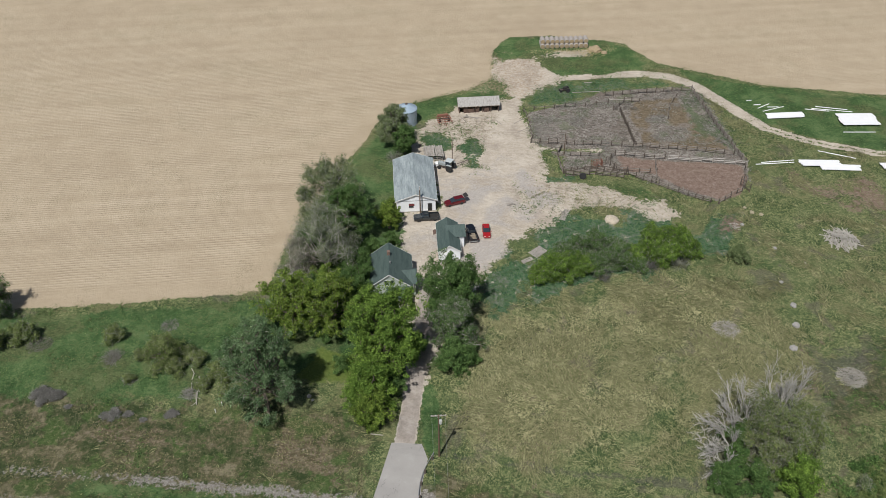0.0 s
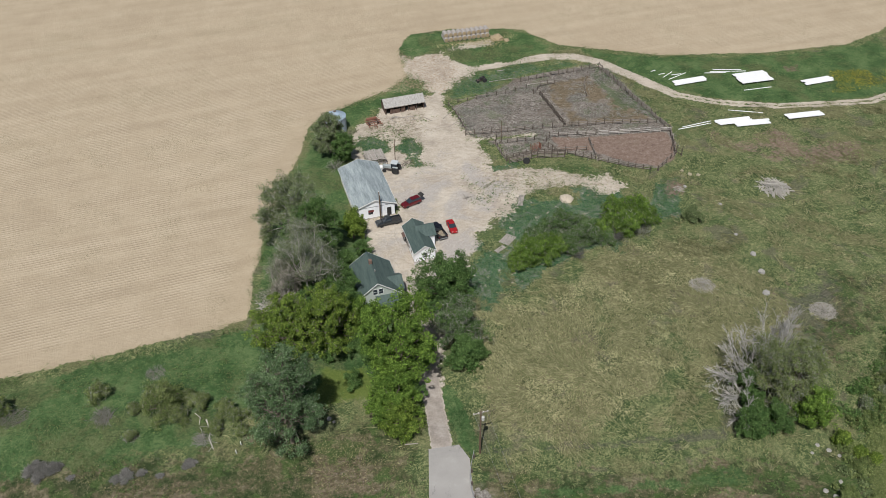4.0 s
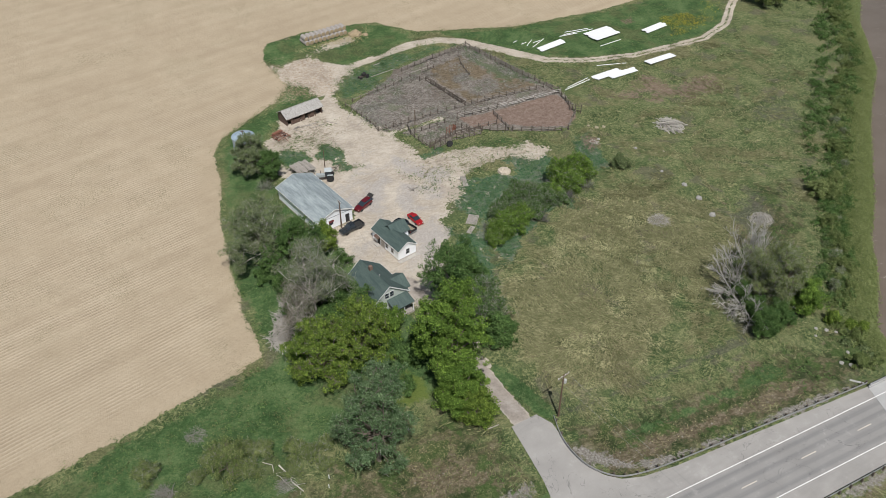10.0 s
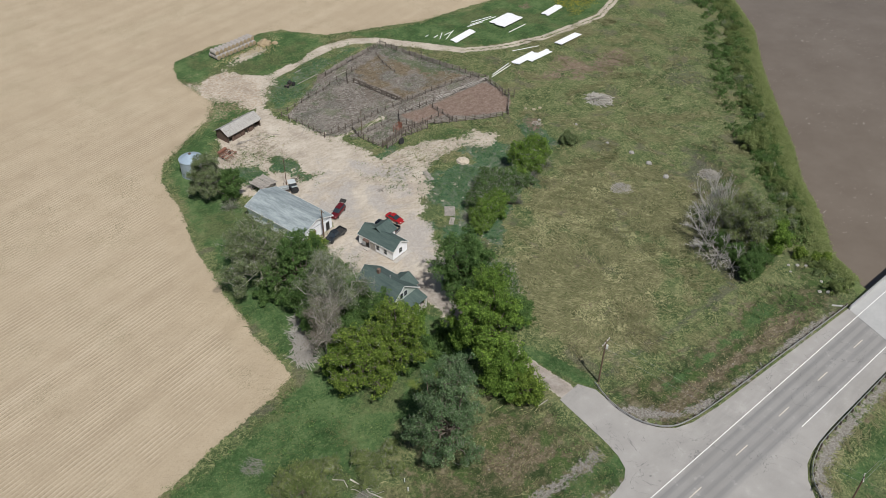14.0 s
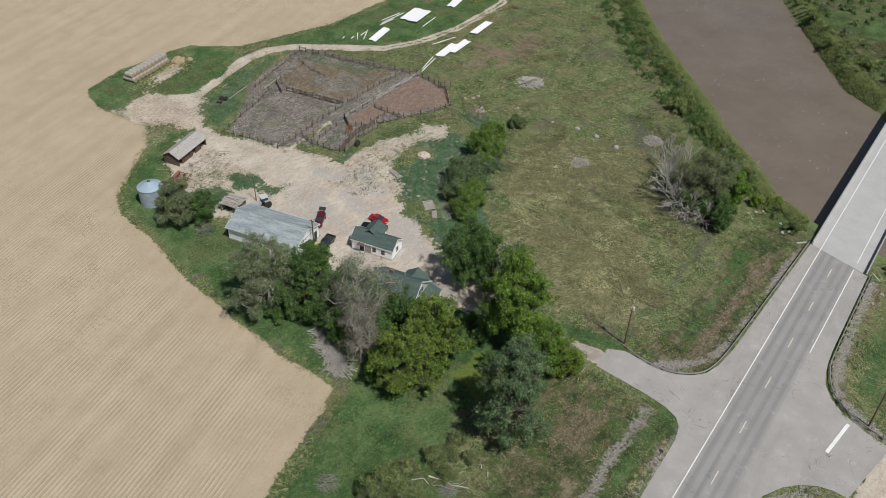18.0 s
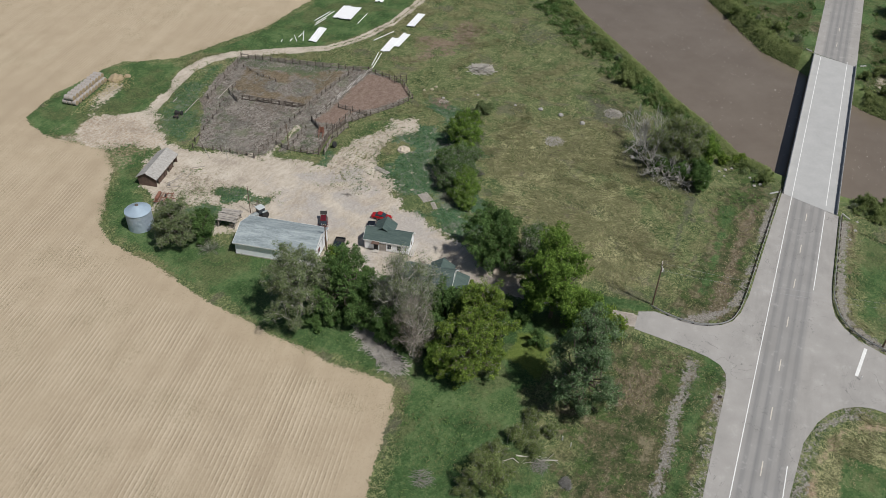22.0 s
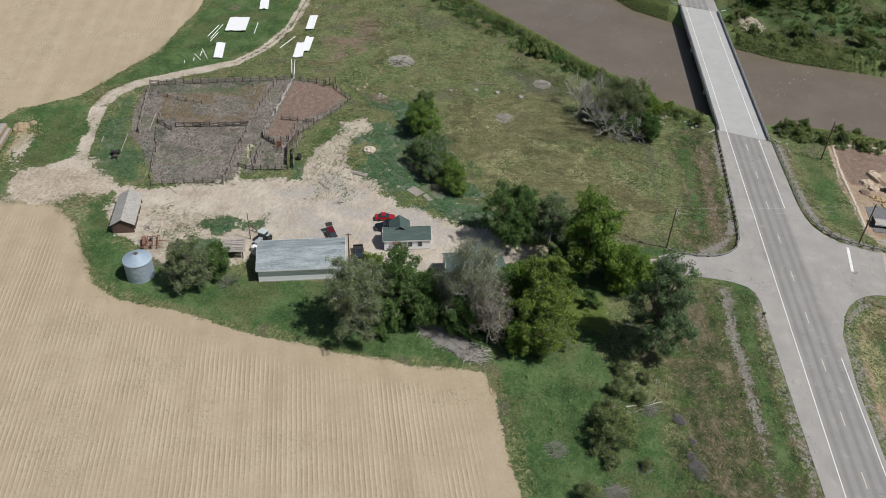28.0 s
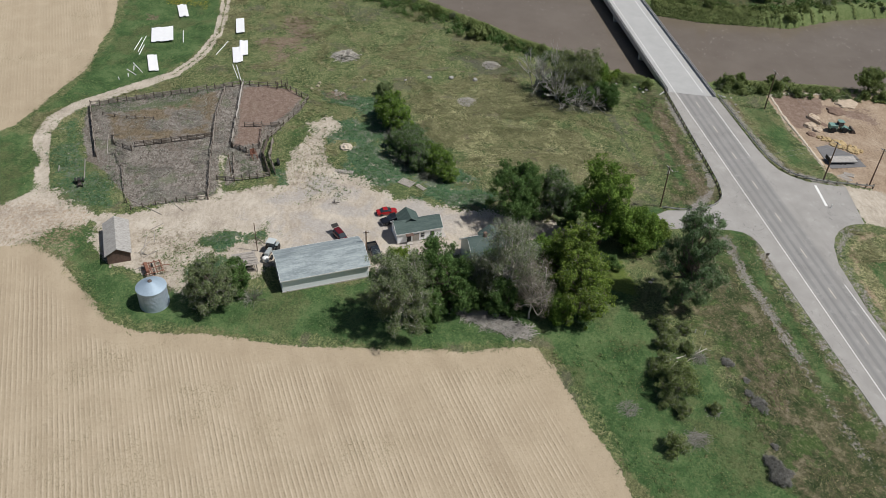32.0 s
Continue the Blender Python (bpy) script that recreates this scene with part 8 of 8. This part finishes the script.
def tufts(name, label, weight, count, material, per, radius, size, lift, seed, slim=(0.25, 0.5)):
    rng = np.random.default_rng(seed)
    p = np.where(core & road_clear, np.clip(weight, 0, 1), 0)
    pick = rng.choice(len(gx), count, p=p / p.sum())
    c = np.stack([gx[pick] + rng.uniform(-0.4, 0.4, count), gy[pick] + rng.uniform(-0.4, 0.4, count), gz[pick] + lift], 1)
    ways = np.tile((0.0, 0.0, 1.0), (count, 1))
    vs, fs = leaf_cloud(rng, c, ways, per, radius, size, slim, 1.6)
    floor = np.repeat(gz[pick], per * 4)
    vs[:, 2] = np.maximum(vs[:, 2], floor - 0.03)
    tagged(new(name, sheet(name, vs, fs, material)), label, "grass", kind="stuff")


clear = 1 - np.maximum.reduce([W["field"], W["dirt"], W["corral"], W["gravel"], W["mud"]])
patchy = smooth01(N2 + 0.5 * N1, -0.25, 0.35)
tufts("grass_tufts", "tufts of lush green grass", W["lush"] * clear * (0.2 + patchy), 7000, GRASS_TUFT, 5, 0.3, 0.12, 0.04, 1)
meadow = clear * (1 - 0.9 * W["lush"]) * (1 - W["weed"]) * (1 - 0.8 * W["olive"]) * (0.15 + patchy)
tufts("meadow_tufts", "tufts of straw-coloured and olive meadow grass", meadow * (0.35 + W["dry"]), 9000, MEADOW_TUFT, 4, 0.3, 0.17, 0.06, 2, (0.12, 0.35))
LIE = 7.0 * smooth_noise(11.0, 21) + 2.2 * smooth_noise(3.2, 22)


def lodged(name, label, weight, count, material, per, length, width, seed):
    """Bunches of long blades that lie over, each bunch along the lie of the grass."""
    rng = np.random.default_rng(seed)
    p = np.where(core & road_clear, np.clip(weight, 0, 1), 0)
    pick = np.repeat(rng.choice(len(gx), count, p=p / p.sum()), per)
    n = len(pick)
    w = LIE[pick] + np.repeat(rng.normal(0, 0.35, count), per) + rng.normal(0, 0.22, n)
    u = np.stack([np.cos(w), np.sin(w), np.zeros(n)], 1)
    v = np.stack([-u[:, 1], u[:, 0], np.zeros(n)], 1)
    c = np.stack([gx[pick], gy[pick], gz[pick] + rng.uniform(0.05, 0.16, n)], 1) + u * rng.normal(0, 0.5, (n, 1)) + v * rng.normal(0, 0.3, (n, 1))
    l, k = length * rng.uniform(0.5, 1.3, (n, 1)), width * rng.uniform(0.6, 1.3, (n, 1))
    up = np.array((0, 0, 1.0))
    vs = np.stack([c - u * l, c + v * k + up * 0.05, c + u * l + v * rng.normal(0, 0.25, (n, 1)) * l - up * 0.04, c - v * k + up * 0.03], 1).reshape(-1, 3)
    tagged(new(name, sheet(name, vs, np.arange(n * 4).reshape(-1, 4), material)), label, "grass", kind="stuff")


lodged("lodged_grass", "long pale blades of old grass lying over in a meadow", np.clip(meadow - 0.05, 0, 1) * (0.15 + W["dry"]) * (W["lush"] < 0.25) * (1 - W["olive"]), 7500, STRAW_BLADE, 4, 0.75, 0.075, 8)
lodged("trampled_straw", "pale trampled straw lying in a corral", W["corral"] * (1 - W["red"]) * (1 - 0.6 * W["muck"]) * (0.1 + patchy ** 2), 1700, STALK_GREY, 4, 0.55, 0.05, 18)
tufts("verge_tufts", "tufts of olive and brown rough grass", clear * W["olive"] * (0.1 + patchy ** 2), 6500, VERGE_TUFT, 5, 0.35, 0.13, 0.05, 9, (0.2, 0.45))
tufts("weed_clumps", "clumps of dark green weeds", W["weed"] * (0.3 + patchy) * (1 - 0.8 * W["dirt"]), 5000, WEED_TUFT, 6, 0.3, 0.16, 0.1, 3)
ragged = 4 * W["dirt"] * (1 - W["dirt"])
tufts("edge_weeds", "scattered weeds at the edge of a dirt yard", ragged * (1 - W["field"]) * patchy, 4200, GRASS_TUFT, 5, 0.3, 0.14, 0.05, 4)
rim = np.exp(-((farm_d + 0.6) / 0.9) ** 2)
tufts("field_edge_weeds", "ragged grass along the edge of a tilled field", rim * (0.05 + patchy ** 2), 1800, GRASS_TUFT, 5, 0.4, 0.11, 0.04, 5)
tufts("corral_stubble", "dry trampled stalks in a corral", W["corral"] * (1 - W["red"]) * (0.1 + patchy ** 2), 1800, STALK_GREY, 3, 0.3, 0.17, 0.03, 6, (0.08, 0.25))
tufts("verge_stalks", "dry pale weed stalks on rough verges", W["dry"] * (gy < 92) * (0.05 + patchy ** 2), 4000, DRY_STRAW, 4, 0.25, 0.13, 0.06, 7, (0.1, 0.3))
# rank grass on the river banks
BANK_GRASS = leafy("bank_grass", (0.13, 0.165, 0.055), (0.225, 0.25, 0.105), thin=0.2)
core = (gx > -112) & (gx < 190) & (gy > -30) & (gy < 228) & (river_d < -0.6)
tufts("bank_grass", "pale green rank grass along the river banks", W["bank"], 26000, BANK_GRASS, 6, 0.5, 0.24, 0.25, 10, (0.2, 0.4))
far_bank = east_side * (1 - W["bank"]) * (river_d < -6) * (0.1 + patchy)
tufts("far_meadow_tufts", "rough olive grass beyond the river", far_bank, 12000, VERGE_TUFT, 5, 0.5, 0.26, 0.1, 11, (0.2, 0.45))
VERGE_WEED = leafy("verge_weed", (0.05, 0.10, 0.03), (0.135, 0.20, 0.068), thin=0.12)
core = (gx > -112) & (gx < 60) & (gy > 38) & (gy < 228) & (river_d < -4)
rank = smooth01(N3 + 0.6 * N2, 0.05, 0.25) * clear
tufts("verge_weeds", "clumps of rank green weeds on rough verges", rank * W["olive"] * (1 - 0.8 * W["lush"]), 420, VERGE_WEED, 18, 0.6, 0.15, 0.14, 12, (0.3, 0.6))
HAY_WISP = leafy("hay_wisp", (0.32, 0.26, 0.13), (0.50, 0.42, 0.24), thin=0.1)
YELLOW_BLOOM = leafy("yellow_bloom", (0.16, 0.17, 0.03), (0.42, 0.36, 0.05), thin=0.1)
core = river_d < -2
tufts("yellow_weeds", "yellow-flowering weeds in rank grass", cover([(97, 199), (108, 200), (106, 193), (97, 192)], 2.0, 4.0) + 0.3 * cover([(112, 196), (118, 203)], 2.0, 3.0, False, 1.5), 900, YELLOW_BLOOM, 5, 0.4, 0.16, 0.1, 14)
tufts("scattered_hay", "scattered yellow hay round a stack of bales", cover([(-9, 229.5), (9, 233)], 1.5, 3.0, False, 1.2) + 0.6 * cover([(8, 229), (12, 234)], 1.5, 2.0, False, 1.5), 900, HAY_WISP, 5, 0.5, 0.2, 0.04, 15, (0.1, 0.25))
tufts("rubble", "scattered pale stones and dry clods on a verge", cover(VERGE_STRAW, 1.5, 2.0, False, 1.2) + 0.5 * cover(DIRT_FAN, 2.0, 3.0) + 0.3 * W["stain"], 900, DRY_STRAW, 3, 0.3, 0.12, 0.03, 13, (0.4, 0.8))
